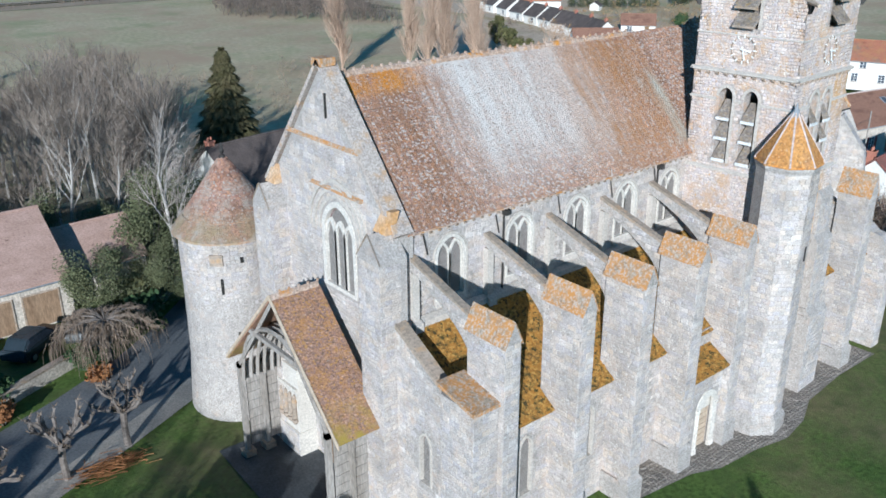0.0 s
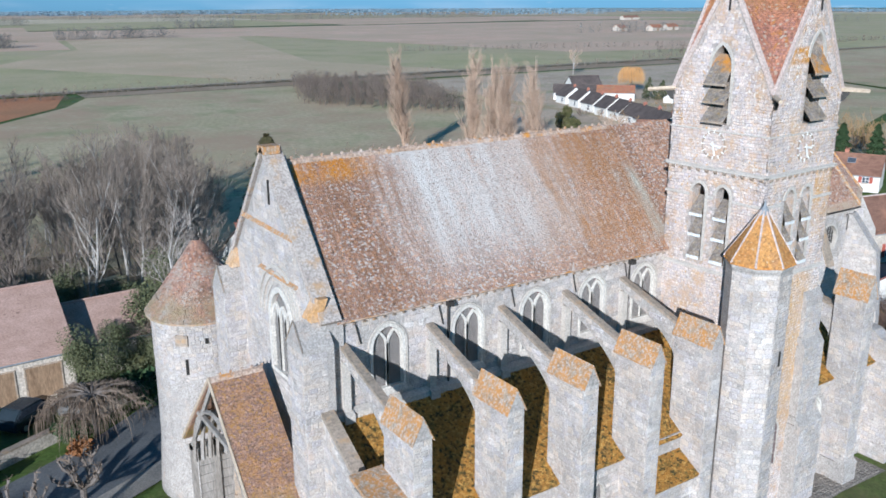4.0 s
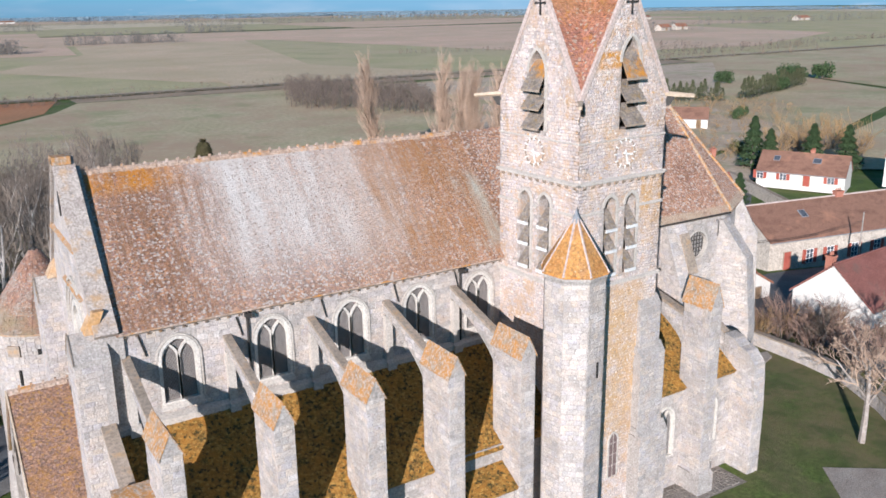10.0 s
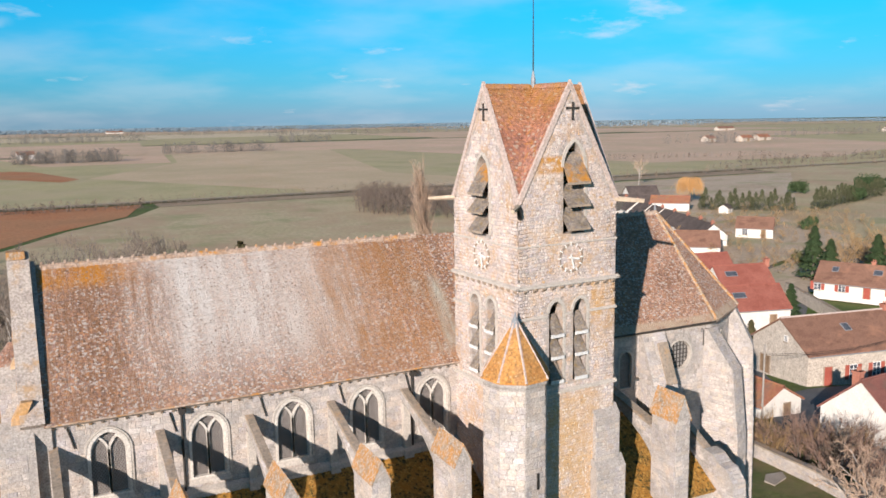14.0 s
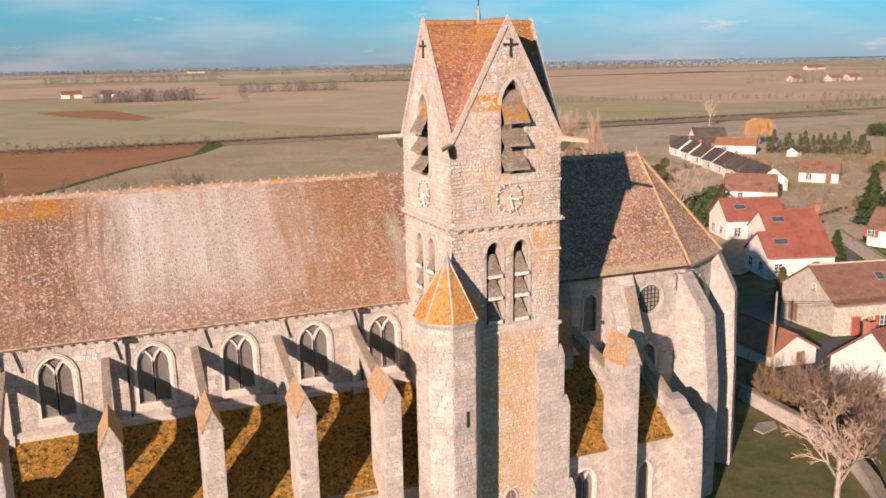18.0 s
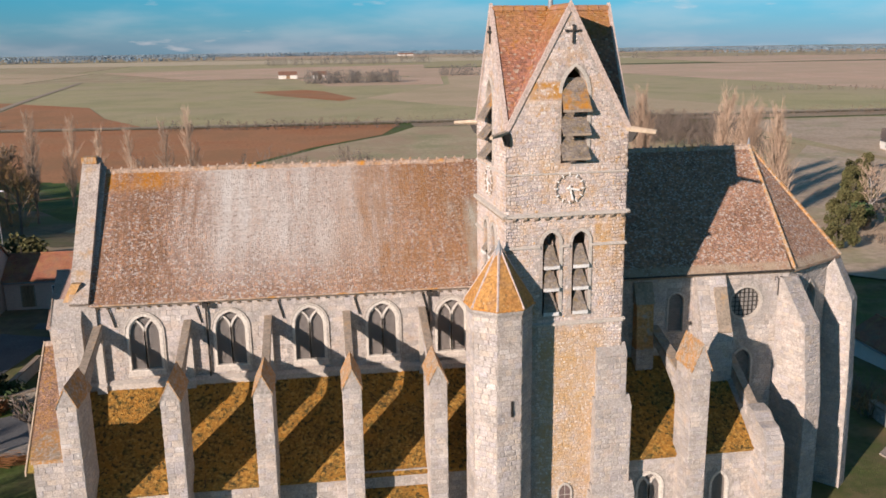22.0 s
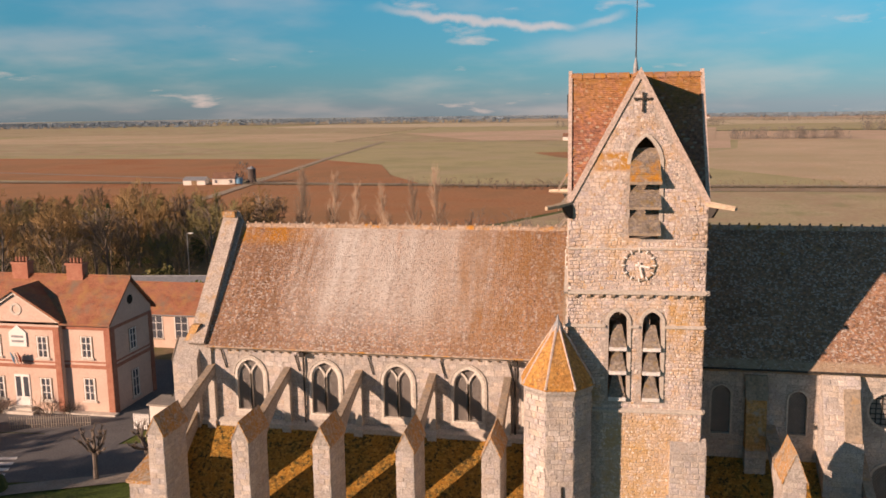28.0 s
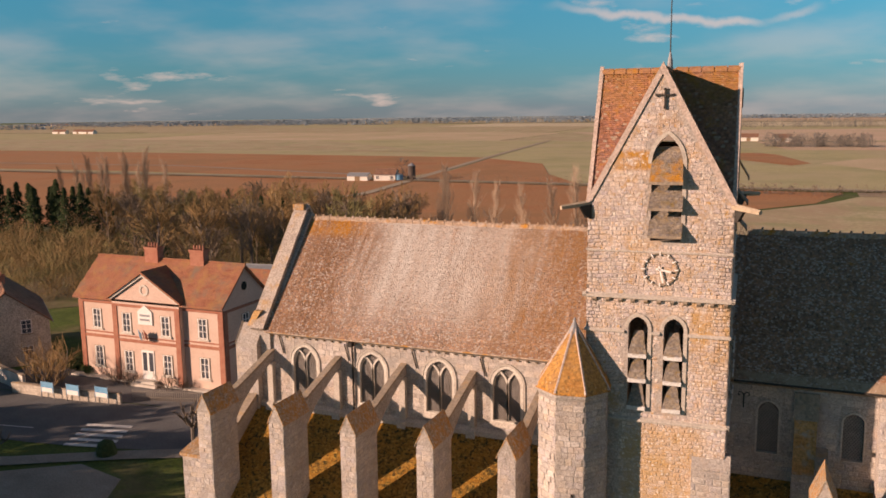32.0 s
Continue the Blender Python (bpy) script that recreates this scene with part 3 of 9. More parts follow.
def gothic_window(parent, at, cx, z0, w, zs, zt, lights=2, name="window", frame_w=0.065, lattice=True, stone=None, bold=1.0):
    bm = bm_new()
    strip(bm, arch(cx, z0, w, zs, zt), at, frame_w, 0.05, -0.22, True)
    win = part(name, bm, stone or m_trace, parent, "stone window frame with a pointed head")
    bm = bm_new()
    iw = w - 2 * frame_w
    lw = iw / lights
    for k in range(lights):
        c = cx - iw / 2 + lw * (k + 0.5)
        if lights > 1:
            rise = min(lw * 1.0, zt - zs)
            line = arch(c, z0, lw, zs - 0.1, zs - 0.1 + rise)[1:]
            strip(bm, line, at, 0.045 * bold, -0.03, -0.2)
        if k:
            strip(bm, [(cx - iw / 2 + lw * k, z0), (cx - iw / 2 + lw * k, zs)], at, 0.055 * bold, -0.03, -0.2)
    if lights == 1:
        strip(bm, [(cx, z0), (cx, zt - 0.1)], at, 0.02, -0.2, -0.26)
    part("tracery", bm, m_trace, win, "pale stone mullion and pointed lights")
    bm = bm_new()
    pierced(bm, arch(cx, z0, w - 0.02, zs, zt - 0.02), [], at, -0.16, -0.22)
    part("pane", bm, m_glass, win, "dark leaded glass")
    if lattice:
        bm = bm_new()
        step = 0.16
        k = -int((zt - z0) / step) - 2
        while k * step < w + (zt - z0):
            for sgn in (1, -1):
                pts = []
                for s in range(60):
                    a = -w / 2 + frame_w + (w - 2 * frame_w) * s / 59
                    bz = z0 + (k * step + (a if sgn > 0 else -a) * 1.35)
                    head = zs + (zt - zs) * max(0.0, 1 - (abs(a) / (w / 2)) ** 1.6)
                    if z0 + 0.02 < bz < head - 0.1:
                        pts.append((cx + a, bz))
                if len(pts) > 2:
                    strip(bm, [pts[0], pts[-1]], at, 0.018, -0.13, -0.16)
            k += 1
        tagged(part("leading", bm, m_leading, win, "diamond lattice of lead bars"), kind="stuff")
    return win


def clear_of(shapes, u_off=0.0):
    """A test that keeps stones out of openings given as (cx, z0, w, zs, zt)."""
    def ok(a0, a1, b0, b1):
        for cx, z0, w, zs, zt in shapes:
            if b1 < z0 - 0.12 or b0 > zt + 0.1:
                continue
            half = w / 2 + 0.1
            if b0 > zs:
                half *= max(0.0, 1 - ((b0 - zs) / (zt - zs + 0.12)) ** 2) ** 0.5 if b0 < zt + 0.1 else 0
            if a1 + u_off > cx - half and a0 + u_off < cx + half:
                return False
        return True
    return ok


# nave south wall above the aisle
S_AT = plane_map((0, 2.45, 0), (1, 0, 0), (0, 0, 1), (0, -1, 0))
bays = [(x, 9.72, 1.5, 11.55, 12.42) for x in WIN_X]
bm = bm_new()
pierced(bm, [(-21.0, 6.0), (-2.4, 6.0), (-2.4, 13.0), (-21.0, 13.0)], [arch(*b) for b in bays], S_AT, 0, -0.8)
nave_wall = part("nave_wall", bm, m_mortar, church, "pale limestone clerestory wall")
for b in bays:
    win = gothic_window(church, S_AT, *b)
    bm = bm_new()
    strip(bm, arch(b[0], b[1], b[2] + 0.24, b[3], b[4] + 0.13)[1:], S_AT, 0.035, 0.07, -0.02)
    part("hood_mould", bm, m_hood, win)
    bm = bm_new()
    prism(bm, [S_AT(b[0] - 0.85, 9.45, 0.02), S_AT(b[0] - 0.85, 9.45, 0.14), S_AT(b[0] - 0.85, 9.50, 0.14), S_AT(b[0] - 0.85, 9.74, 0.0)], (1.7, 0, 0))
    part("sill", bm, m_hood, win, "sloping weathered sill")
masonry((-21.0, 2.45, 9.0), (1, 0, 0), (0, 0, 1), (0, -1, 0), 18.4, 3.9, nave_wall, (m_stone, m_stones), 11,
        ok=lambda a0, a1, b0, b1: clear_of(bays, -21.0)(a0, a1, b0 + 9.0, b1 + 9.0), course=0.23, length=(0.22, 0.5), single=300)
# eaves course with corbels, dark gutter
bm = bm_new()
prism(bm, [(-20.6, 2.45, 12.82), (-20.6, 2.16, 12.98), (-20.6, 2.16, 13.06), (-20.6, 2.45, 13.06)], (18.0, 0, 0))
part("eaves_course", bm, m_hood, church)
for k in range(40):
    bm = bm_new()
    x = -20.4 + k * 0.45
    prism(bm, [(x, 2.45, 12.74), (x, 2.38, 12.76), (x, 2.30, 12.84), (x, 2.45, 12.84)], (0.1, 0, 0))
    part("corbel", bm, m_coping, church)
bm = bm_new()
tube(bm, [(-20.6, 2.1, 13.04), (-2.7, 2.1, 13.04)], 0.045, 6)
part("gutter", bm, m_ridge, church, "thin brown gutter")
for x in (-15.55, -5.15):
    bm = bm_new()
    tube(bm, [(x, 2.1, 13.0), (x, 2.34, 12.6), (x, 2.36, 9.1), (x + 0.0, 2.1, 8.8), (x, -2.1, 5.9)], 0.05, 6)
    box(bm, x - 0.12, x + 0.12, 2.05, 2.35, 12.7, 12.92)
    part("downpipe", bm, m_iron, church, "dark metal downpipe")
for x in (-19.75, -15.9, -12.15, -8.6, -5.35):
    bm = bm_new()
    tube(bm, [(x - 0.1, 2.36, 12.75), (x + 0.12, 2.38, 11.9)], 0.035, 5)
    part("iron_anchor", bm, m_iron, church)

# roofs
def slope_roof(name, x0, x1, ye, ze, yr, zr, mat, parent, seed, label, span=None, deck=True):
    v = Vector((0, yr - ye, zr - ze))
    length = v.length
    nrm = Vector((0, -(zr - ze), yr - ye)) if yr > ye else Vector((0, zr - ze, ye - yr))
    bm = bm_new()
    nn = nrm.normalized() * 0.2
    prism(bm, [(x0, ye, ze), (x1, ye, ze), (x1, yr, zr), (x0, yr, zr)], -nn)
    ob = part(name, bm, mat, parent, label)
    tiling((x0, ye, ze), (1, 0, 0), v, nrm, length, span or (lambda b: (0, x1 - x0)), ob, mat, seed)
    return ob


slope_roof("roof", -20.65, 2.75, 2.12, 13.06, 7.0, 18.5, m_tile, church, 21, "old clay tile nave roof with grey lichen",
           span=lambda b: (0, 18.0 if b < 0.95 else 23.35))
bm = bm_new()
prism(bm, [(-20.65, 11.9, 13.06), (2.75, 11.9, 13.06), (2.75, 7.0, 18.5), (-20.65, 7.0, 18.5)], (0, -0.1, -0.15))
part("roof", bm, m_tile, church, "north slope of the nave roof")


def ridge_tile_mesh(mat, crest=True):
    bm = bm_new()
    pts = [(0, -0.16, -0.14), (0, -0.10, 0.02), (0, 0, 0.08), (0, 0.10, 0.02), (0, 0.16, -0.14)]
    prism(bm, pts, (0.44, 0, 0))
    if crest:
        prism(bm, [(0.40, -0.05, 0.04), (0.40, 0.05, 0.04), (0.42, 0.035, 0.17), (0.42, -0.035, 0.17)], (0.09, 0, 0))
    me = bpy.data.meshes.new("ridge_tile")
    bm.to_mesh(me)
    bm.free()
    me.materials.append(mat)
    return me


RIDGE = ridge_tile_mesh(m_ridge)
for k in range(39):
    ob = new("ridge_tile", RIDGE)
    ob.parent = church
    ob.matrix_basis = pose(-20.6 + k * 0.46, 7.0, 18.5 + random.uniform(-0.02, 0.02), 0, random.uniform(-2, 2), random.uniform(-2, 2))
for k in range(22):
    ob = new("ridge_tile", RIDGE)
    ob.parent = church
    ob.matrix_basis = pose(2.9 + k * 0.46, 7.0, 18.7, 0, random.uniform(-2, 2), random.uniform(-2, 2))

# west front
W_AT = plane_map((-21.35, 0, 0), (0, -1, 0), (0, 0, 1), (-1, 0, 0))   # u runs south: u = -y
bm = bm_new()
front_hole = (-6.1, 9.6, 2.3, 12.0, 13.4)
pierced(bm, [(-11.55, 0), (-2.3, 0), (-2.3, 13.2), (-7.0, 18.75), (-11.55, 13.2)], [arch(*front_hole, 9)], W_AT, 0, -0.95)
west = part("west_front", bm, m_mortar, church, "gabled limestone west front")


def in_gable(a0, a1, b0, b1):
    for a in (a0, a1):
        y = -(a - 11.55)
        top = 13.2 + (18.75 - 13.2) * min(1.0, (1 - abs(y - 7.0) / 4.6))
        if b1 > top - 0.05:
            return False
    return True


front_ok = clear_of([front_hole], -11.55)
masonry((-21.35, 11.55, 0), (0, -1, 0), (0, 0, 1), (-1, 0, 0), 9.25, 18.7, west, (m_stone, m_stones), 13,
        ok=lambda a0, a1, b0, b1: in_gable(a0, a1, b0, b1) and front_ok(a0, a1, b0, b1), course=0.23, length=(0.22, 0.5), single=260)
win = gothic_window(church, W_AT, *front_hole, lights=3, frame_w=0.12, bold=1.7)
for k in range(3):
    bm = bm_new()
    g = 0.34 * (k + 1)
    strip(bm, arch(front_hole[0], front_hole[1], front_hole[2] + 2 * g, front_hole[3], front_hole[4] + g)[1:], W_AT, 0.07, 0.04 + 0.03 * k, -0.02)
    part("arch_order", bm, m_hood, win)
for ye, ze in ((2.2, 13.05), (11.8, 13.05)):
    bm = bm_new()
    d = Vector((0, 7.0 - ye, 19.0 - ze))
    up = Vector((0, -(19.0 - ze), 7.0 - ye)).normalized() * 0.28
    if ye > 7:
        up = -up
    prism(bm, [(-21.45, ye, ze), (-21.45, 7.0, 19.0), Vector((-21.45, 7.0, 19.2)), Vector((-21.45, ye, ze)) + up], (0.85, 0, 0))
    part("gable_coping", bm, m_gable, church, "pinkish stone gable coping")
bm = bm_new()
box(bm, -21.45, -20.75, 6.65, 7.35, 18.9, 19.22)
part("apex_stone", bm, m_cap, church)
for z, y0, y1 in ((15.85, 4.3, 9.7), (13.95, 4.2, 8.0)):
    bm = bm_new()
    prism(bm, [(-21.35, y0, z), (-21.5, y0, z), (-21.35, y0, z + 0.14)], (0, y1 - y0, 0))
    part("string_course", bm, m_cap, church)
bm = bm_new()
box(bm, -21.42, -21.2, 6.52, 6.62, 16.9, 17.9)
part("slit_window", bm, m_dark, church)


def corner_buttress(yc, seed):
    bm = bm_new()
    y0, y1 = yc - 0.72, yc + 0.72
    prism(bm, [(-22.3, y0, 0), (-22.3, y1, 0), (-22.3, y1, 12.35), (-22.3, yc, 13.3), (-22.3, y0, 12.35)], (1.3, 0, 0))
    ob = part("front_buttress", bm, m_mortar, church, "tall corner buttress with a small gable")
    bm = bm_new()
    for s in (-1, 1):
        prism(bm, [(-22.33, yc, 13.32), (-22.33, yc, 13.38), (-22.33, yc + s * 0.76, 12.34), (-22.33, yc + s * 0.76, 12.29)], (0.05, 0, 0))
    part("gablet_coping", bm, m_louvre, ob, "thin dark flashing of the gablet")
    bm = bm_new()
    prism(bm, [(-21.75, yc - 0.42, 13.25), (-21.75, yc + 0.42, 13.25), (-21.36, yc + 0.28, 14.05), (-21.36, yc - 0.28, 14.05)], (0.4, 0, 0.0))
    part("weathering_slab", bm, m_slab, ob, "orange lichened sloping slab")
    masonry((-22.3, y1, 0.2), (0, -1, 0), (0, 0, 1), (-1, 0, 0), 1.44, 12.0, ob, (m_stone, m_stones), seed, single=40, length=(0.25, 0.5))
    masonry((-22.3, y0, 0.2), (1, 0, 0), (0, 0, 1), (0, -1, 0), 1.0, 12.0, ob, (m_stone, m_stones), seed + 1, single=30, length=(0.25, 0.5))


corner_buttress(2.65, 31)
corner_buttress(11.0, 33)

# north wall closes the nave
bm = bm_new()
box(bm, -21.0, 13.0, 10.9, 11.6, -1, 13.0)
part("nave_wall", bm, m_mortar, church, "north nave wall")


# buttress piers and flyers
def pier_cap(bm, x, y0, y1, ze, zr, half):
    prism(bm, [(x - half, y0, ze), (x + half, y0, ze), (x, y0, zr)], (0, y1 - y0, 0))


def pier(x, y0, y1, ze, zr, seed, half=0.38, single=60):
    ob = None
    bm = bm_new()
    box(bm, x - half, x + half, y0, y1, -0.5, ze)
    box(bm, x - half - 0.12, x + half + 0.12, y0 - 0.14, y1, -0.5, 1.1)
    prism(bm, [(x - half - 0.12, y0 - 0.14, 1.1), (x + half + 0.12, y0 - 0.14, 1.1), (x + half, y0, 1.3), (x - half, y0, 1.3)], (0, 0.6, 0.0))
    ob = part("pier", bm, m_mortar, church, "tall limestone buttress pier")
    bm = bm_new()
    pier_cap(bm, x, y0 - 0.05, y1 + 0.1, ze, zr - 0.06, half + 0.02)
    part("gable_block", bm, m_mortar, ob)
    for s in (-1, 1):
        bm = bm_new()
        prism(bm, [(x, y0 - 0.07, zr), (x + s * (half + 0.06), y0 - 0.07, ze - 0.04), (x + s * (half + 0.06), y0 - 0.07, ze - 0.12), (x, y0 - 0.07, zr - 0.1)], (0, y1 - y0 + 0.2, 0))
        part("cap_slab", bm, m_cap, ob, "lichened sloping cap slab")
    masonry((x - half, y0, 0.0), (1, 0, 0), (0, 0, 1), (0, -1, 0), 2 * half, ze, ob, (m_stone, m_stones), seed, single=single, length=(0.3, 0.5))
    masonry((x - half, y1, 0.0), (0, -1, 0), (0, 0, 1), (-1, 0, 0), y1 - y0, ze, ob, (m_stone, m_stones), seed + 1, single=single, length=(0.22, 0.48))
    masonry((x + half, y0, 0.0), (0, 1, 0), (0, 0, 1), (1, 0, 0), y1 - y0, ze, ob, (m_stone, m_stones), seed + 2, length=(0.22, 0.48))
    return ob


def flyer(x, yw, zw, yp, zp, seed, half=0.14, drop=0.42, foot=1.5):
    """A raking arch from the wall at yw down to the pier at yp."""
    bm = bm_new()
    top = [(yw + 0.1, zw), (yp - 0.1, zp)]
    low = []
    for k in range(13):
        s = k / 12
        y = yw + (yp - yw) * s
        low.append((y, zw + (zp - zw) * s - drop - foot * (1 - math.sqrt(max(0.0, 1 - s * s)))))
    poly = top + [(yp - 0.1, low[-1][1])] + low[::-1] + [(yw + 0.1, low[0][1])]
    prism(bm, [(x - half, y, z) for y, z in poly], (2 * half, 0, 0))
    ob = part("flying_buttress", bm, m_mortar, church, "raking stone flying buttress")
    n = 9
    for k in range(n):
        bm = bm_new()
        ya, yb = yw + (yp - yw) * k / n, yw + (yp - yw) * (k + 1) / n - 0.012 * (1 if yw > yp else -1)
        za, zb = zw + (zp - zw) * k / n, zw + (zp - zw) * (k + 1) / n
        prism(bm, [(x - half - 0.03, ya, za), (x - half - 0.03, yb, zb), (x - half - 0.03, yb, zb + 0.13), (x - half - 0.03, ya, za + 0.13)], (2 * half + 0.06, 0, 0))
        part("coping_stone", bm, m_coping, ob)
    L = yw - yp
    low_of = lambda y: zw + (zp - zw) * (yw - y) / L - drop - foot * (1 - math.sqrt(max(0.0, 1 - ((yw - y) / L) ** 2)))
    z0 = zp - foot - 0.6
    masonry((x - half, yw, z0), (0, -1, 0), (0, 0, 1), (-1, 0, 0), L, zw - z0 + 0.2, ob, (m_stone, m_stones), seed,
            ok=lambda a0, a1, b0, b1: max(low_of(yw - a0), low_of(yw - a1)) < b0 + z0 and b1 + z0 < min(zw + (zp - zw) * a / L for a in (a0, a1)), course=0.24, length=(0.25, 0.5), relief=0.025)
    return ob


for i, x in enumerate(PIER_X):
    pier(x, -3.35, -1.35, 10.55, 11.42, 100 + 10 * i)
    flyer(x, 2.45, 11.95, -1.35, 10.75, 200 + i)
    bm = bm_new()
    box(bm, x - 0.16, x + 0.16, 2.15, 2.45, 8.8, 11.4)
    prism(bm, [(x - 0.22, 2.15, 9.3), (x - 0.22, 1.95, 9.2), (x - 0.22, 1.95, 8.8), (x - 0.22, 2.15, 8.8)], (0.44, 0, 0))
    part("wall_shaft", bm, m_hood, church, "slim stone wall shaft")

# south aisle
A_AT = plane_map((0, -1.9, 0), (1, 0, 0), (0, 0, 1), (0, -1, 0))
lancets = [(-18.1, 2.2, 0.72, 4.4, 5.0), (-14.35, 2.3, 0.72, 4.35, 4.95), (-10.7, 2.3, 0.72, 4.35, 4.95)]
bm = bm_new()
pierced(bm, [(-21.5, -0.5), (-2.4, -0.5), (-2.4, 5.95), (-21.5, 5.95)], [arch(*b) for b in lancets], A_AT, 0, -0.7)
aisle = part("aisle_wall", bm, m_mortar, church, "low limestone south aisle wall")
for b in lancets:
    gothic_window(church, A_AT, *b, lights=1, frame_w=0.045, stone=m_hood)
a_ok = clear_of(lancets, -21.5)
masonry((-21.5, -1.9, 0.0), (1, 0, 0), (0, 0, 1), (0, -1, 0), 19.0, 5.9, aisle, (m_stone, m_stones), 41, ok=a_ok, single=150)
slope_roof("aisle_roof", -21.2, -2.5, -2.2, 5.85, 2.4, 9.15, m_moss, church, 43, "mossy clay tile lean-to aisle roof")
bm = bm_new()
prism(bm, [(-21.2, 2.4, 9.1), (-21.2, 2.1, 8.92), (-21.2, 2.1, 9.2), (-21.2, 2.4, 9.32)], (18.6, 0, 0))
part("flashing_course", bm, m_hood, church)
# west end of the aisle with its raking parapet
X_AT = plane_map((-21.6, 0, 0), (0, -1, 0), (0, 0, 1), (-1, 0, 0))
wl = (-0.15, 3.2, 0.7, 5.0, 5.55)
bm = bm_new()
pierced(bm, [(-2.4, 0), (1.9, 0), (1.9, 7.4), (-2.4, 9.75)], [arch(*wl)], X_AT, 0, -0.45)
ob = part("aisle_wall", bm, m_mortar, church, "west end wall of the aisle with a raking top")
gothic_window(church, X_AT, *wl, lights=1, frame_w=0.045, stone=m_hood)
wl_ok = clear_of([wl], -2.4)
masonry((-21.6, 2.4, 0.0), (0, -1, 0), (0, 0, 1), (-1, 0, 0), 4.3, 9.7, ob, (m_stone, m_stones), 45, single=150,
        ok=lambda a0, a1, b0, b1: b1 < 9.7 - 0.546 * a1 and wl_ok(a0, a1, b0, b1))
bm = bm_new()
prism(bm, [(-21.66, 2.4, 9.75), (-21.66, -1.2, 7.78), (-21.66, -1.2, 7.96), (-21.66, 2.4, 9.95)], (0.55, 0, 0))
part("raking_coping", bm, m_coping, church, "dark weathered raking coping")
bm = bm_new()
box(bm, -22.0, -20.78, -3.1, -1.25, -0.5, 8.2)
ob = part("corner_pier", bm, m_mortar, church, "low corner buttress beside the aisle")
masonry((-22.0, -3.1, 0.0), (1, 0, 0), (0, 0, 1), (0, -1, 0), 1.2, 8.2, ob, (m_stone, m_stones), 47, single=40)
masonry((-22.0, -1.25, 0.0), (0, -1, 0), (0, 0, 1), (-1, 0, 0), 1.85, 8.2, ob, (m_stone, m_stones), 48, single=40)
bm = bm_new()
prism(bm, [(-22.1, -3.2, 8.1), (-22.1, -1.15, 8.55), (-22.1, -1.15, 8.7), (-22.1, -3.2, 8.25)], (1.35, 0, 0))
part("cap_slab", bm, m_cap, ob, "orange lichened sloping slab")

# side door between two piers under its own small roof
bm = bm_new()
D_AT = plane_map((0, -3.0, 0), (1, 0, 0), (0, 0, 1), (0, -1, 0))
dr = (-7.0, 0.0, 1.3, 2.5, 3.2)
pierced(bm, [(-8.8, -0.4), (-5.8, -0.4), (-5.8, 4.45), (-8.8, 4.45)], [arch(*dr)], D_AT, 0, -0.5)
ob = part("porch_wall", bm, m_mortar, church, "wall of the side door bay")
masonry((-8.7, -3.0, 0.0), (1, 0, 0), (0, 0, 1), (0, -1, 0), 2.8, 4.4, ob, (m_stone, m_stones), 51, ok=clear_of([dr], -8.7), single=40)
bm = bm_new()
strip(bm, arch(*dr)[1:], D_AT, 0.16, 0.06, -0.1)
part("door_arch", bm, m_trace, ob)
bm = bm_new()
pierced(bm, arch(-7.0, 0.0, 1.3, 2.5, 3.2), [], D_AT, -0.3, -0.36)
sd = part("door", bm, m_wood, ob, "pale plank side door")
for k in range(7):
    bm = bm_new()
    strip(bm, [(-7.6, 0.2 + 0.3 * k), (-6.4, 0.2 + 0.3 * k)], D_AT, 0.13, -0.27, -0.3)
    part("plank", bm, m_wood, sd)
for sx in (-0.78, -0.62, 0.62, 0.78):
    bm = bm_new()
    lathe(bm, -7.0 + sx, -3.02, [(0.09, 0), (0.09, 0.25), (0.055, 0.3), (0.055, 2.3), (0.09, 2.4), (0.09, 2.5)], 8)
    part("column", bm, m_trace, ob, "slim pale stone column")
bm = bm_new()
pierced(bm, arch(-7.0, 2.2, 1.28, 2.5, 3.18), [], D_AT, -0.2, -0.3)
part("tympanum", bm, m_trace, ob, "pale stone tympanum over the door")
slope_roof("porch_roof", -8.9, -5.75, -3.3, 4.42, -1.9, 5.25, m_moss, church, 53, "small mossy lean-to roof over the side door")
bm = bm_new()
box(bm, -8.7, -5.8, -2.1, -1.9, 5.2, 6.0)
part("upper_wall", bm, m_mortar, church)

# ---- bell tower ----
T = pose(0.0, 0.03, 0, 0, 0, 3.0)
R = 2.62
bm = bm_new()
box(bm, -R, R, -R, R, -0.5, 12.6)
tower = part("tower", bm, m_tmortar, church, "square limestone bell tower with four gables")
tower.matrix_basis = T
twin = [(-0.66, 12.95, 0.72, 16.15, 16.6), (0.64, 12.95, 0.72, 16.15, 16.6)]
big = (0.24, 19.5, 1.1, 22.35, 23.4)
RIDGE_LOW = ridge_tile_mesh(m_redtile, False)
SIDES = [((1, 0, 0), (0, -1, 0)), ((0, -1, 0), (-1, 0, 0)), ((0, 1, 0), (1, 0, 0)), ((-1, 0, 0), (0, 1, 0))]


def gable_ok(a0, a1, b0, b1):
    for a in (a0, a1):
        if b1 > 20.9 and abs(a - R) > R * (25.72 - b1) / 4.85 - 0.12:
            return False
    return True


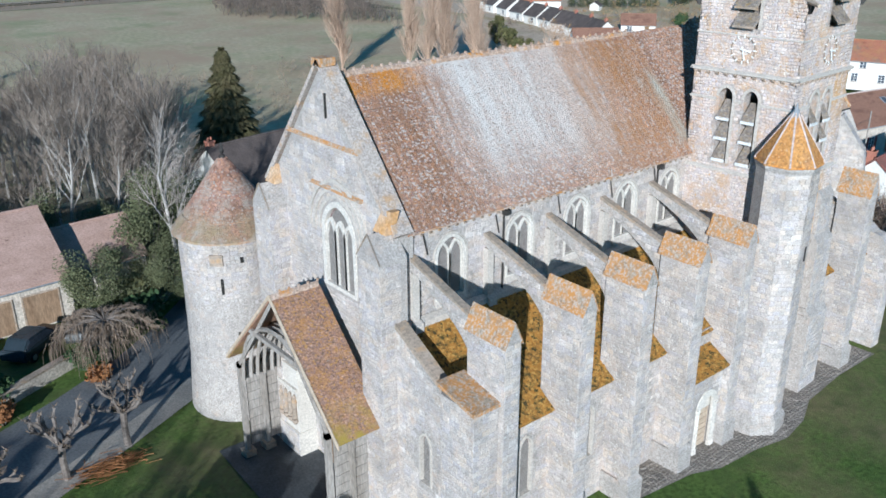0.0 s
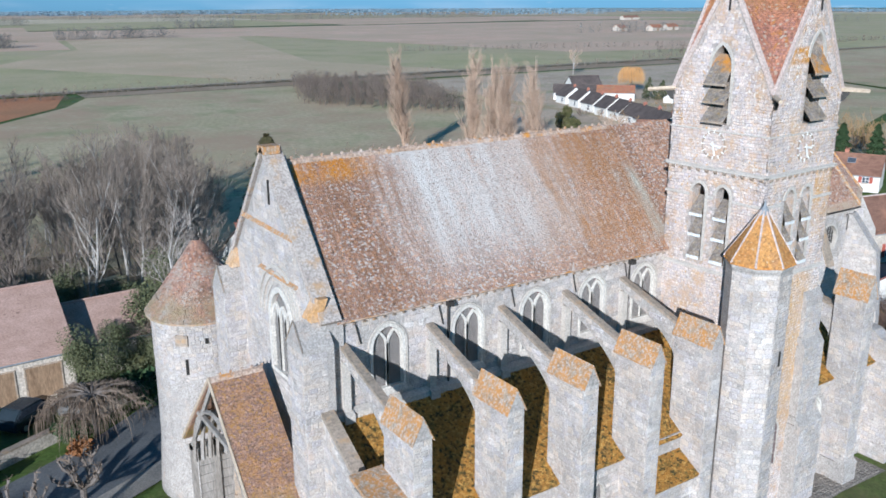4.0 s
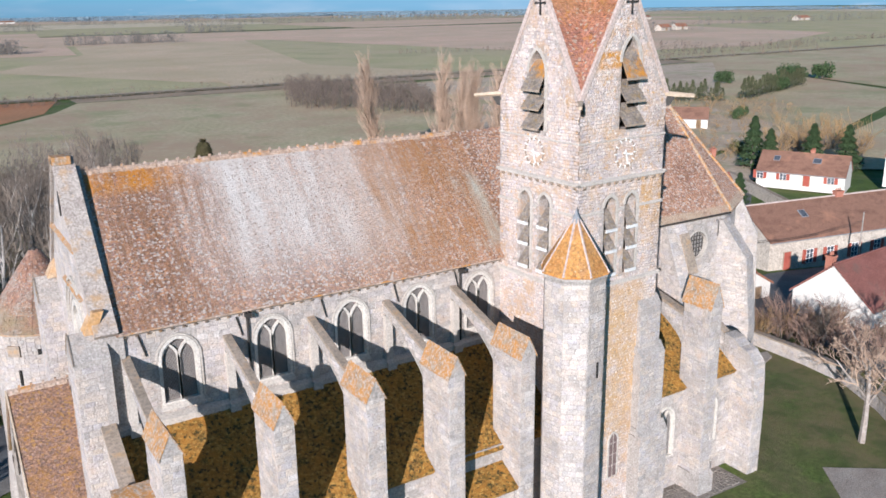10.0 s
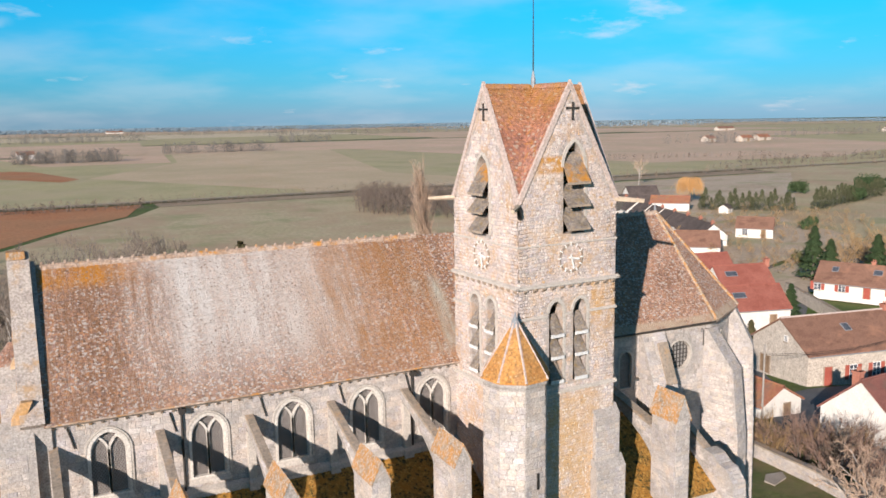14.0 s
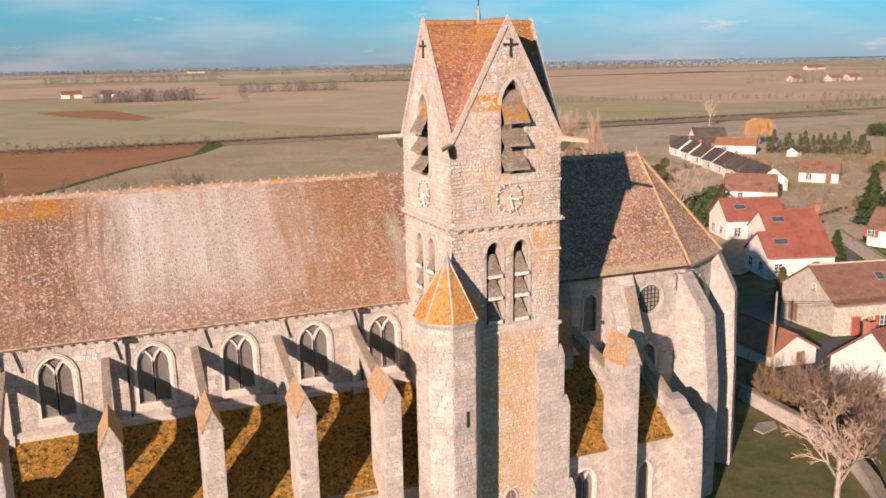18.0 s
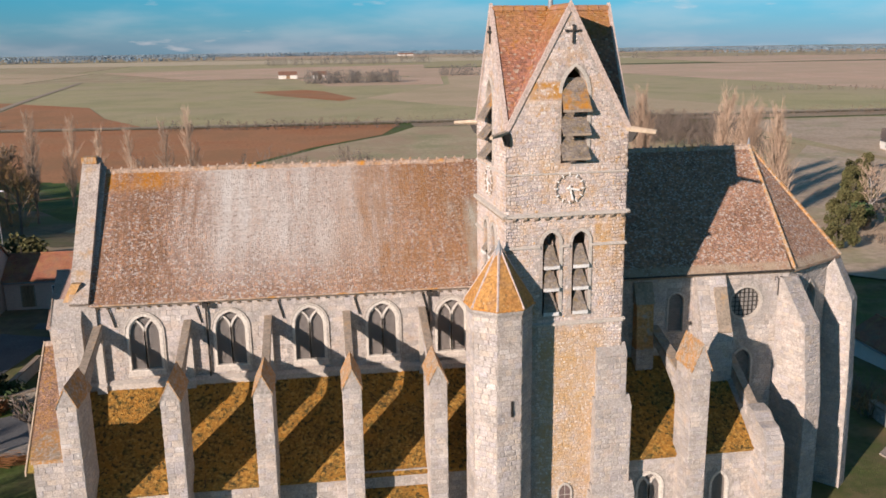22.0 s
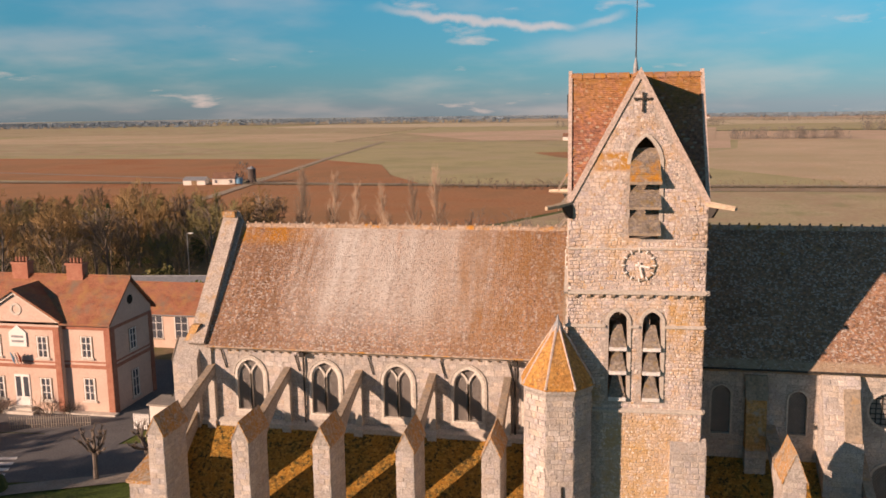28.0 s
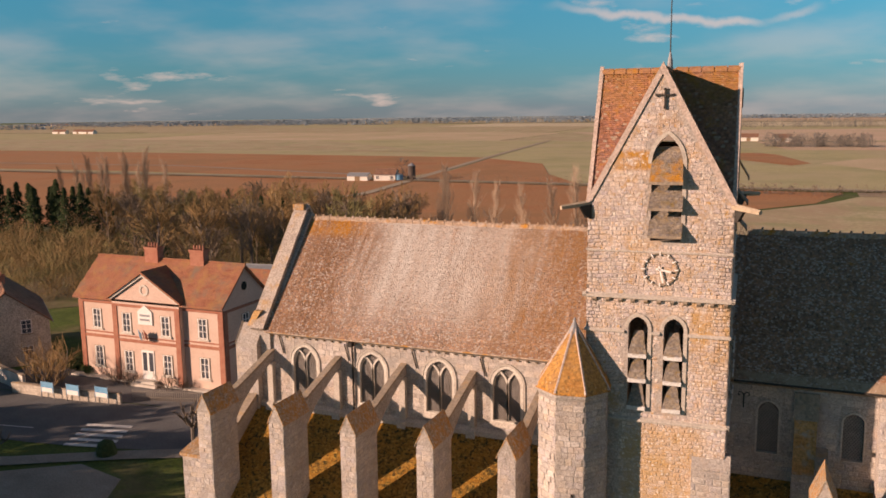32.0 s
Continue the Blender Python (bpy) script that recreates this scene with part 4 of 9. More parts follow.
for k, (u, n) in enumerate(SIDES):
    o = Vector(n) * R
    at = plane_map(o, u, (0, 0, 1), n)
    bm = bm_new()
    holes = twin + [big]
    if k == 1:
        holes = [(h[0] - 0.1, *h[1:]) for h in twin] + [(-0.1, 19.4, 1.05, 21.9, 22.85)]
    pierced(bm, [(-R, 12.6), (R, 12.6), (R, 20.9), (0, 25.77), (-R, 20.9)], [arch(*h) for h in holes], at, 0, -0.55)
    face = part("tower_wall", bm, m_tmortar, tower, "belfry wall with louvred openings")
    ok_h = clear_of(holes, -R)
    if k < 3:
        start = o - Vector(u) * R
        masonry(start, u, (0, 0, 1), n, 2 * R, 26.2, tower, (m_tstone, m_tstones), 300 + k, single=(300, 240, 0)[k], course=0.145, length=(0.12, 0.30), wavy=1.3,
                ok=lambda a0, a1, b0, b1: gable_ok(a0, a1, b0, b1) and ok_h(a0, a1, b0, b1) and not (k == 0 and b1 < 12.7 and a0 < 1.3))
    # louvres
    for cx, z0, w, zs, zt in holes:
        wide = w > 1
        lows = (21.7, 20.75, 19.75) if wide else (15.15, 14.18, 13.1)
        if wide and k == 1:
            lows = (21.2, 20.4, 19.55)
        for i, zl in enumerate(lows):
            rise = (1.25 if i == 0 else 0.85) if wide else 0.85
            out = 0.42 if wide else 0.16
            ww = w / 2 + (0.05 if wide else -0.02)
            bm = bm_new()
            th = 0.07
            slim = (0.85 if i == 0 else 1.0) if wide else 0.45
            prism(bm, [at(cx - ww, zl, out), at(cx + ww, zl, out), at(cx + ww * slim, zl + rise, -0.3), at(cx - ww * slim, zl + rise, -0.3)], Vector((0, 0, -th)))
            lv = part("louvre", bm, m_louvre, tower, "sloping mossy sound louvre")
            if k < 2:
                run = at(0, zl + rise, -0.3) - at(0, zl, out)
                tiling(at(cx - ww, zl, out), u, run, Vector(u).cross(run), run.length, lambda b: (ww * (1 - slim) * b / run.length, 2 * ww - ww * (1 - slim) * b / run.length), lv, m_louvre, 350 + i, tw=0.13, th=0.10, name="shingles", lift=0.018)
            bm = bm_new()
            strip(bm, [(cx - ww, zl - 0.04), (cx + ww, zl - 0.04)], at, 0.05 if wide else 0.075, out + 0.02, out - 0.04)
            part("louvre_edge", bm, m_louvre_edge if not wide else m_coping, tower)
        bm = bm_new()
        strip(bm, arch(cx, z0, w + 0.14, zs, zt + 0.07)[1:], at, 0.07, 0.05, -0.05)
        part("opening_arch", bm, m_hood, tower)
    # string courses
    for z, h, pr in ((12.5, 0.16, 0.12), (15.95, 0.12, 0.09), (17.3, 0.16, 0.15), (19.05, 0.08, 0.05)):
        if z == 15.95:
            cuts = [-R - 0.05] + [c for hh in holes[:2] for c in (hh[0] - 0.5, hh[0] + 0.5)] + [R + 0.05]
            spans = list(zip(cuts[::2], cuts[1::2]))
        else:
            spans = [(-R - pr, R + pr)]
        for s0, s1 in spans:
            bm = bm_new()
            prism(bm, [at(s0, z, 0), at(s0, z, pr), at(s0, z + h * 0.5, pr), at(s0, z + h, 0)], Vector(u) * (s1 - s0))
            part("string_course", bm, m_hood, tower)
    for i in range(11):
        bm = bm_new()
        c = -R + 0.25 + i * 0.475
        prism(bm, [at(c, 17.3, 0.0), at(c, 17.3, 0.13), at(c, 17.22, 0.13), at(c, 17.1, 0.0)], Vector(u) * 0.14)
        part("corbel", bm, m_coping, tower)
    # verges and iron cross
    for s in (-1, 1):
        bm = bm_new()
        prism(bm, [at(s * (R - 0.06), 20.78, 0.055), at(0, 25.56, 0.055), at(0, 25.97, 0.055), at(s * (R + 0.10), 20.9, 0.055)], -Vector(n) * 0.15)
        part("verge", bm, m_verge, tower, "pinkish mortared gable verge")
    bm = bm_new()
    strip(bm, [(0.1, 24.35), (0.1, 25.0)], at, 0.03, 0.10, 0.04)
    strip(bm, [(-0.2, 24.8), (0.4, 24.8)], at, 0.03, 0.09, 0.045)
    for c, b in ((-0.2, 24.8), (0.4, 24.8), (0.1, 25.0), (0.1, 24.35)):
        strip(bm, [(c - 0.045, b), (c + 0.045, b)], at, 0.045, 0.095, 0.05)
    part("iron_cross", bm, m_iron, tower, "dark iron wall cross")
    # roof faces
    for s in (-1, 1):
        L = math.hypot(R, 4.92)
        U, N = Vector(u), Vector(n)
        v = Vector((0, 0, 4.92)) - U * s * R
        corner = o + U * s * R + Vector((0, 0, 20.9))
        inward = -N
        nrm = Vector((0, 0, R)) + U * s * 4.92
        bm = bm_new()
        prism(bm, [corner, o + Vector((0, 0, 25.82)), Vector((0, 0, 25.82))], -nrm.normalized() * 0.06)
        rf = part("tower_roof", bm, m_redtile, tower, "steep red tile roof slope")
        tagged(tiling(corner, inward, v, nrm, L, lambda b: (0, R * b / L), rf, m_redtile, 320 + 2 * k + s, tw=0.13, th=0.09), kind="stuff")
    for i in range(5):
        ob = new("ridge_tile", RIDGE_LOW)
        ob.parent = tower
        ang = math.degrees(math.atan2(n[1], n[0]))
        ob.matrix_basis = Matrix.Translation(Vector(n) * (0.25 + i * 0.47) + Vector((0, 0, 25.80))) @ pose(0, 0, 0, 0, 0, ang)
# clocks: strokes and pointers on the bare wall
for u, n, cx in (((1, 0, 0), (0, -1, 0), 0.08), ((0, -1, 0), (-1, 0, 0), -0.15)):
    at = plane_map(Vector(n) * R, u, (0, 0, 1), n)
    for h in range(12):
        bm = bm_new()
        a = math.pi / 6 * h
        strip(bm, [(cx + 0.52 * math.sin(a), 18.45 + 0.52 * math.cos(a)), (cx + 0.66 * math.sin(a), 18.45 + 0.66 * math.cos(a))], at, 0.024, 0.09, 0.04)
        part("clock_mark", bm, m_white, tower, "white clock hour mark")
    bm = bm_new()
    strip(bm, circle(cx, 18.45, 0.6, 36), at, 0.018, 0.085, 0.04, True)
    part("clock_ring", bm, m_coping, tower, "thin ring of the clock dial")
    for ang, ln, hw in ((100, 0.42, 0.04), (165, 0.5, 0.03)):
        bm = bm_new()
        a = radians(ang)
        strip(bm, [(cx - 0.14 * math.sin(a), 18.45 - 0.14 * math.cos(a)), (cx + ln * math.sin(a), 18.45 + ln * math.cos(a))], at, hw, 0.13, 0.10)
        part("clock_pointer", bm, m_white, tower, "white clock pointer")
# corner spouts
for sx in (-1, 1):
    for sy in (-1, 1):
        bm = bm_new()
        tube(bm, [(sx * (R - 0.3), sy * (R - 0.3), 20.85), (sx * (R + 0.85), sy * (R + 0.85), 20.74)], [0.13, 0.09], 5)
        part("spout", bm, m_wood, tower, "bleached wooden water spout")
        bm = bm_new()
        prism(bm, [(sx * (R - 0.05), sy * (R - 0.05), 20.8), (sx * (R + 0.3), sy * (R + 0.3), 20.75), (sx * (R + 0.1), sy * (R + 0.1), 20.3), (sx * (R - 0.05), sy * (R - 0.05), 20.25)], (0.1, -0.1 * sx * sy, 0))
        part("spout_bracket", bm, m_iron, tower)
bm = bm_new()
lathe(bm, 0, 0, [(0.12, 25.72), (0.10, 26.1), (0.05, 26.35), (0.03, 26.45)], 10)
part("finial_base", bm, m_lead, tower, "pale zinc finial base")
bm = bm_new()
tube(bm, [(0, 0, 26.45), (0, 0, 30.6)], [0.03, 0.015], 6)
part("lightning_rod", bm, m_iron, tower)
# the lower stage: clasping buttress at the south-east corner
bm = bm_new()
for y0, x0, x1, zt in ((-R - 0.22, 1.45, R + 0.22, 11.0), (-R - 0.45, 1.35, R + 0.42, 8.6), (-R - 0.75, 1.25, R + 0.6, 4.5)):
    box(bm, x0, x1, y0, -R + 0.3, -0.5, zt)
    prism(bm, [(x0, y0, zt), (x1, y0, zt), (x1, y0 + 0.3, zt + 0.45), (x0, y0 + 0.3, zt + 0.45)], (0, 0.3, 0))
cb = part("corner_buttress", bm, m_mortar, tower, "stepped clasping buttress at the tower corner")
masonry((1.45, -R - 0.22, 8.9), (1, 0, 0), (0, 0, 1), (0, -1, 0), 1.39, 2.1, cb, (m_stone, m_stones), 341)
masonry((1.35, -R - 0.45, 4.8), (1, 0, 0), (0, 0, 1), (0, -1, 0), 1.69, 3.8, cb, (m_stone, m_stones), 342)
masonry((1.25, -R - 0.75, 0.0), (1, 0, 0), (0, 0, 1), (0, -1, 0), 1.97, 4.5, cb, (m_stone, m_stones), 343)
masonry((R + 0.22, -R - 0.2, 0.0), (0, 1, 0), (0, 0, 1), (1, 0, 0), 0.9, 11.0, cb, (m_stone, m_stones), 344)
bm = bm_new()
lw = (0.15, 2.6, 0.62, 4.5, 4.95)
at = plane_map((0, -R, 0), (1, 0, 0), (0, 0, 1), (0, -1, 0))
strip(bm, arch(*lw), at, 0.045, 0.08, -0.05, True)
for q in (3.2, 3.8, 4.4):
    strip(bm, [(lw[0] - 0.3, q), (lw[0] + 0.3, q)], at, 0.012, 0.07, 0.05)
strip(bm, [(lw[0], lw[1]), (lw[0], lw[4])], at, 0.012, 0.07, 0.05)
w_low = part("window", bm, m_hood, tower, "narrow round-headed tower window")
w_low.matrix_basis = Matrix.Identity(4)
bm = bm_new()
pierced(bm, arch(*lw), [], at, 0.055, 0.01)
part("pane", bm, m_glass, tower, "dark leaded glass")

# ---- stair turret ----
TX, TY, TR, TA = -2.85, -3.08, 1.40, math.pi / 8 + 0.15
bm = bm_new()
lathe(bm, TX, TY, [(TR + 0.2, -0.5), (TR + 0.2, 0.75), (TR, 1.05), (TR - 0.02, 13.55), (TR + 0.05, 13.7), (TR + 0.05, 13.88)], 8, TA)
turret = part("stair_turret", bm, m_mortar, church, "octagonal limestone stair turret")
for k in range(8):
    a0, a1 = TA + math.pi / 4 * k, TA + math.pi / 4 * (k + 1)
    p0, p1 = Vector((TX + TR * math.cos(a0), TY + TR * math.sin(a0), 1.05)), Vector((TX + TR * math.cos(a1), TY + TR * math.sin(a1), 1.05))
    n = Vector((math.cos((a0 + a1) / 2), math.sin((a0 + a1) / 2), 0))
    if n.y < 0.5:
        masonry(p0, p1 - p0, (0, 0, 1), n, (p1 - p0).length, 12.45, turret, (m_stone, m_stones), 400 + k, single=75 if n.y < 0.1 and n.x < 0.8 else 0, course=0.23, length=(0.22, 0.5))
bm = bm_new()
lathe(bm, TX, TY, [(TR + 0.09, 13.8), (TR + 0.05, 14.02), (0.12, 16.1), (0.06, 16.2)], 8, TA)
capt = part("turret_roof", bm, m_capmoss, church, "eight-sided turret roof covered in orange lichen")
for k in range(8):
    a0, a1 = TA + math.pi / 4 * k, TA + math.pi / 4 * (k + 1)
    rr = TR + 0.10
    p0, p1 = Vector((TX + rr * math.cos(a0), TY + rr * math.sin(a0), 13.82)), Vector((TX + rr * math.cos(a1), TY + rr * math.sin(a1), 13.82))
    top = Vector((TX, TY, 16.22))
    mid = (p0 + p1) / 2
    v = top - mid
    n = (p1 - p0).cross(v)
    w, L = (p1 - p0).length, v.length
    tagged(tiling(p0, p1 - p0, v, n, L, lambda b: (w / 2 * b / L, w - w / 2 * b / L), capt, m_capmoss, 420 + k, tw=0.2, th=0.14), kind="stuff")
    bm = bm_new()
    tube(bm, [p0 + Vector((0, 0, 0.05)), top + Vector((0, 0, 0.04))], 0.055, 5)
    part("hip_rib", bm, m_verge, capt, "pale mortar hip")
bm = bm_new()
lathe(bm, TX, TY, [(0.30, 15.75), (0.17, 16.1), (0.07, 16.28), (0.02, 16.5)], 8)
part("finial", bm, m_lead, capt, "small zinc finial")
bm = bm_new()
at = plane_map((TX + TR * math.cos(math.pi / 8) * math.sin(0.15), TY - TR * math.cos(math.pi / 8) * math.cos(0.15), 0), (math.cos(0.15), math.sin(0.15), 0), (0, 0, 1), (math.sin(0.15), -math.cos(0.15), 0))
strip(bm, [(0.1, 9.2), (0.1, 9.9)], at, 0.05, 0.06, 0.02)
part("slit_window", bm, m_dark, turret)

# ---- choir ----
bm = bm_new()
oc = (11.08, 11.33, 0.85)
C_AT = S_AT
c_win = [(4.1, 9.9, 0.9, 11.7, 12.2), (7.35, 10.0, 0.85, 11.6, 12.05)]
low_win = (11.05, 5.6, 1.1, 8.2, 8.9)
pierced(bm, [(2.4, -0.5), (13.3, -0.5), (13.3, 13.0), (2.4, 13.0)], [arch(*c) for c in c_win] + [circle(*oc), arch(*low_win)], C_AT, 0, -0.8)
choir = part("choir_wall", bm, m_mortar, church, "limestone choir wall with a round window")
c_ok = clear_of(c_win + [(oc[0], 10.4, 1.8, 11.3, 12.3), low_win], 2.4)
masonry((2.4, 2.45, 0), (1, 0, 0), (0, 0, 1), (0, -1, 0), 10.9, 12.9, choir, (m_stone, m_stones), 501, ok=c_ok, single=200)
for c in c_win:
    gothic_window(church, C_AT, *c, lights=1, frame_w=0.04, stone=m_hood)
gothic_window(church, C_AT, *low_win, lights=1, frame_w=0.06, stone=m_hood)
bm = bm_new()
strip(bm, circle(*oc, 28), C_AT, 0.05, 0.03, -0.3, True)
w_oc = part("round_window", bm, m_hood, church, "round window with an iron grid")
bm = bm_new()
pierced(bm, circle(oc[0], oc[1], oc[2] - 0.03, 28), [], C_AT, -0.25, -0.3)
part("pane", bm, m_leading, w_oc, "dusty grey leaded glass")
for k in range(-3, 4):
    h = math.sqrt(max(0.01, 0.8 ** 2 - (k * 0.23) ** 2))
    for pts, d in (([(oc[0] + k * 0.23, oc[1] - h), (oc[0] + k * 0.23, oc[1] + h)], -0.2), ([(oc[0] - h, oc[1] + k * 0.23), (oc[0] + h, oc[1] + k * 0.23)], -0.21)):
        bm = bm_new()
        strip(bm, pts, C_AT, 0.018, d, d - 0.05)
        part("glazing_bar", bm, m_iron, w_oc)
APSE = [(13.3, 2.45), (17.0, 4.6), (17.0, 9.4), (13.3, 11.6)]
for k, ((xa, ya), (xb, yb)) in enumerate(zip(APSE, APSE[1:])):
    u = Vector((xb - xa, yb - ya, 0))
    n = Vector((u.y, -u.x, 0)).normalized()
    at = plane_map((xa, ya, 0), u, (0, 0, 1), n)
    L = u.length
    bm = bm_new()
    hole = (L / 2, 7.0, 1.2, 11.0, 12.0)
    pierced(bm, [(0, -1), (L, -1), (L, 13.0), (0, 13.0)], [arch(*hole)], at, 0, -0.8)
    ap = part("apse_wall", bm, m_mortar, church, "limestone apse wall")
    gothic_window(church, at, *hole, lights=1, frame_w=0.06, lattice=k == 0, stone=m_hood)
    if k < 2:
        masonry((xa, ya, 0), u, (0, 0, 1), n, L, 12.9, ap, (m_stone, m_stones), 510 + k, ok=clear_of([hole]), single=60 if k == 0 else 0)
    bm = bm_new()
    prism(bm, [at(0, 12.8, 0), at(0, 12.95, 0.3), at(0, 13.06, 0.3), at(0, 13.06, 0)], u)
    part("eaves_course", bm, m_coping, church)
bm = bm_new()
prism(bm, [(2.7, 2.45, 12.8), (2.7, 2.14, 12.95), (2.7, 2.14, 13.06), (2.7, 2.45, 13.06)], (10.6, 0, 0))
part("eaves_course", bm, m_coping, church)
bm = bm_new()
tube(bm, [(2.7, 2.06, 13.04), (13.3, 2.06, 13.04)], 0.05, 6)
part("gutter", bm, m_iron, church)
# choir roof
EA = [(13.4, 2.12), (17.3, 4.42), (17.3, 9.58), (13.4, 11.9)]
slope_roof("choir_roof", 2.75, 13.2, 2.1, 13.06, 7.0, 18.7, m_choirtile, church, 521, "speckled clay tile choir roof")
bm = bm_new()
prism(bm, [(2.75, 11.9, 13.06), (13.2, 11.9, 13.06), (13.0, 7.0, 18.7), (2.75, 7.0, 18.7)], (0, -0.1, -0.15))
part("choir_roof", bm, m_choirtile, church, "north slope of the choir roof")
top = Vector((13.0, 7.0, 18.7))
for k, ((xa, ya), (xb, yb)) in enumerate(zip(EA, EA[1:])):
    p0, p1 = Vector((xa, ya, 13.06)), Vector((xb, yb, 13.06))
    bm = bm_new()
    prism(bm, [p0, p1, top], (0, 0, -0.15))
    hr = part("apse_roof", bm, m_choirtile, church, "hipped tile slope over the apse")
    w = (p1 - p0).length
    foot = (top - p0).dot((p1 - p0).normalized())
    base = p0 + (p1 - p0).normalized() * foot
    v = top - base
    L = v.length
    if k < 2:
        tagged(tiling(p0, p1 - p0, v, (p1 - p0).cross(v), L, lambda b: (foot * b / L, w - (w - foot) * b / L), hr, m_choirtile, 525 + k), kind="stuff")
    bm = bm_new()
    tube(bm, [p0 + Vector((0, 0, 0.05)), top + Vector((0, 0, 0.05))], 0.1, 6)
    part("hip_tiles", bm, m_cap, church, "orange lichened hip tiles")
bm = bm_new()
tube(bm, [(13.0, 7.0, 18.7), (13.0, 7.0, 19.2)], [0.1, 0.02], 6)
part("ridge_end", bm, m_lead, church)


def raked_buttress(x0, x1, prof, d, seed, label, origin=(0, 0)):
    """A buttress with a stepped or sloping profile: prof is (out, z) from the wall, d the way out from it."""
    d = Vector((*d, 0)).normalized()
    s = Vector((-d.y, d.x, 0))
    o = Vector((*origin, 0))
    bm = bm_new()
    prism(bm, [o + s * x0 + d * r + Vector((0, 0, z)) for r, z in prof], s * (x1 - x0))
    ob = part("buttress", bm, m_mortar, church, label)
    reach = max(r for r, z in prof)

    def inside(r, z):
        c = False
        m = len(prof)
        for i in range(m):
            (ra, za), (rb, zb) = prof[i], prof[(i + 1) % m]
            if (za > z) != (zb > z) and r < (rb - ra) * (z - za) / (zb - za) + ra:
                c = not c
        return c
    ztop = max(z for r, z in prof)
    for xx, nn in ((x0, -s), (x1, s)):
        masonry(o + s * xx, d, (0, 0, 1), nn, reach, ztop, ob, (m_stone, m_stones), seed, single=30,
                ok=lambda a0, a1, b0, b1: all(inside(a, b) for a in (a0 + 0.02, a1 - 0.02) for b in (b0 + 0.02, b1 - 0.02)))
    for (ra, za), (rb, zb) in zip(prof, prof[1:]):
        if rb > 0.05 and ra > 0.05 and za != zb and zb < za:
            if abs(rb - ra) < 0.02:
                masonry(o + s * x0 + d * ra + Vector((0, 0, max(zb, 0))), s, (0, 0, 1), d, x1 - x0, za - max(zb, 0), ob, (m_stone, m_stones), seed + 1, single=30)
            else:
                v = Vector(d) * (ra - rb) + Vector((0, 0, za - zb))
                masonry(o + s * x0 + d * rb + Vector((0, 0, zb)), s, v, d + Vector((0, 0, 0.6)), x1 - x0, v.length, ob, (m_stone, m_stones), seed + 2)
    return ob


raked_buttress(-0.78, 0.78, [(-0.1, 12.9), (0.25, 12.9), (1.5, 9.9), (1.5, 6), (-0.1, 6)], (0, -1), 531, "wall buttress with a long sloping face", (9.0, 2.45))
raked_buttress(-0.55, 0.55, [(-0.1, 12.6), (0.2, 12.6), (1.75, 10.5), (2.2, 6.5), (2.2, -0.6), (-0.1, -0.6)], (0.35, -1), 534, "deep apse corner buttress", (13.3, 2.6))
raked_buttress(-0.5, 0.5, [(-0.1, 13.0), (0.2, 13.0), (1.3, 10.8), (1.5, 6.0), (1.6, -0.8), (-0.1, -0.8)], (0.9, -1), 537, "deep apse corner buttress", (17.0, 4.6))
raked_buttress(-0.5, 0.5, [(-0.1, 13.0), (0.2, 13.0), (1.4, 10.8), (1.7, 6.0), (1.7, -0.8), (-0.1, -0.8)], (1, 1), 540, "deep apse corner buttress", (17.0, 9.4))
bm = bm_new()
box(bm, 5.1, 6.0, 1.75, 2.45, 6.0, 9.4)
pil = part("pilaster", bm, m_mortar, church, "stone wall pilaster with an ochre lichened front")
masonry((5.1, 1.75, 6.0), (1, 0, 0), (0, 0, 1), (0, -1, 0), 0.9, 3.4, pil, (m_stone, m_stones), 541)
bm = bm_new()
prism(bm, [(5.12, 1.77, 9.4), (5.12, 2.45, 9.4), (5.12, 2.45, 11.7), (5.12, 1.95, 11.7)], (0.86, 0, 0))
part("pilaster_face", bm, m_ochre, pil, "ochre lichened stone")
bm = bm_new()
prism(bm, [(5.08, 1.90, 11.7), (5.08, 2.45, 11.7), (5.08, 2.45, 12.7), (5.08, 2.35, 12.7)], (0.94, 0, 0))
part("weathering_slab", bm, m_coping, pil, "grey sloping weathering")
bm = bm_new()
prism(bm, [(9.05, 2.45 - 0.50, 12.35), (9.05, 2.45 - 1.36, 10.28), (9.05, 2.45 - 1.44, 10.33), (9.05, 2.45 - 0.58, 12.42)], (0.66, 0, 0))
part("weathering_slab", bm, m_coping, church, "brown weathered slabs on a buttress slope")
# south chapel beside the tower
lw1, lw2 = (4.6, 1.9, 1.25, 4.0, 4.75), (8.05, 1.8, 0.85, 3.8, 4.5)
bm = bm_new()
pierced(bm, [(2.5, -0.6), (10.2, -0.6), (10.2, 5.7), (2.5, 5.7)], [arch(*lw1), arch(*lw2)], A_AT, 0, -0.7)
ob = part("chapel_wall", bm, m_mortar, church, "low limestone chapel wall")
masonry((2.5, -1.9, 0), (1, 0, 0), (0, 0, 1), (0, -1, 0), 7.7, 5.6, ob, (m_stone, m_stones), 551, ok=clear_of([lw1, lw2], 2.5), single=100)
gothic_window(church, A_AT, *lw1)
gothic_window(church, A_AT, *lw2, lights=1)
slope_roof("chapel_roof", 2.6, 10.0, -2.15, 5.65, 2.4, 8.8, m_moss, church, 553, "mossy clay tile chapel roof")
bm = bm_new()
prism(bm, [(10.2, -1.9, -0.6), (10.2, 2.4, -0.6), (10.2, 2.4, 8.9), (10.2, -1.9, 5.9)], (-0.6, 0, 0))
ob = part("chapel_wall", bm, m_mortar, church, "east end wall of the chapel")
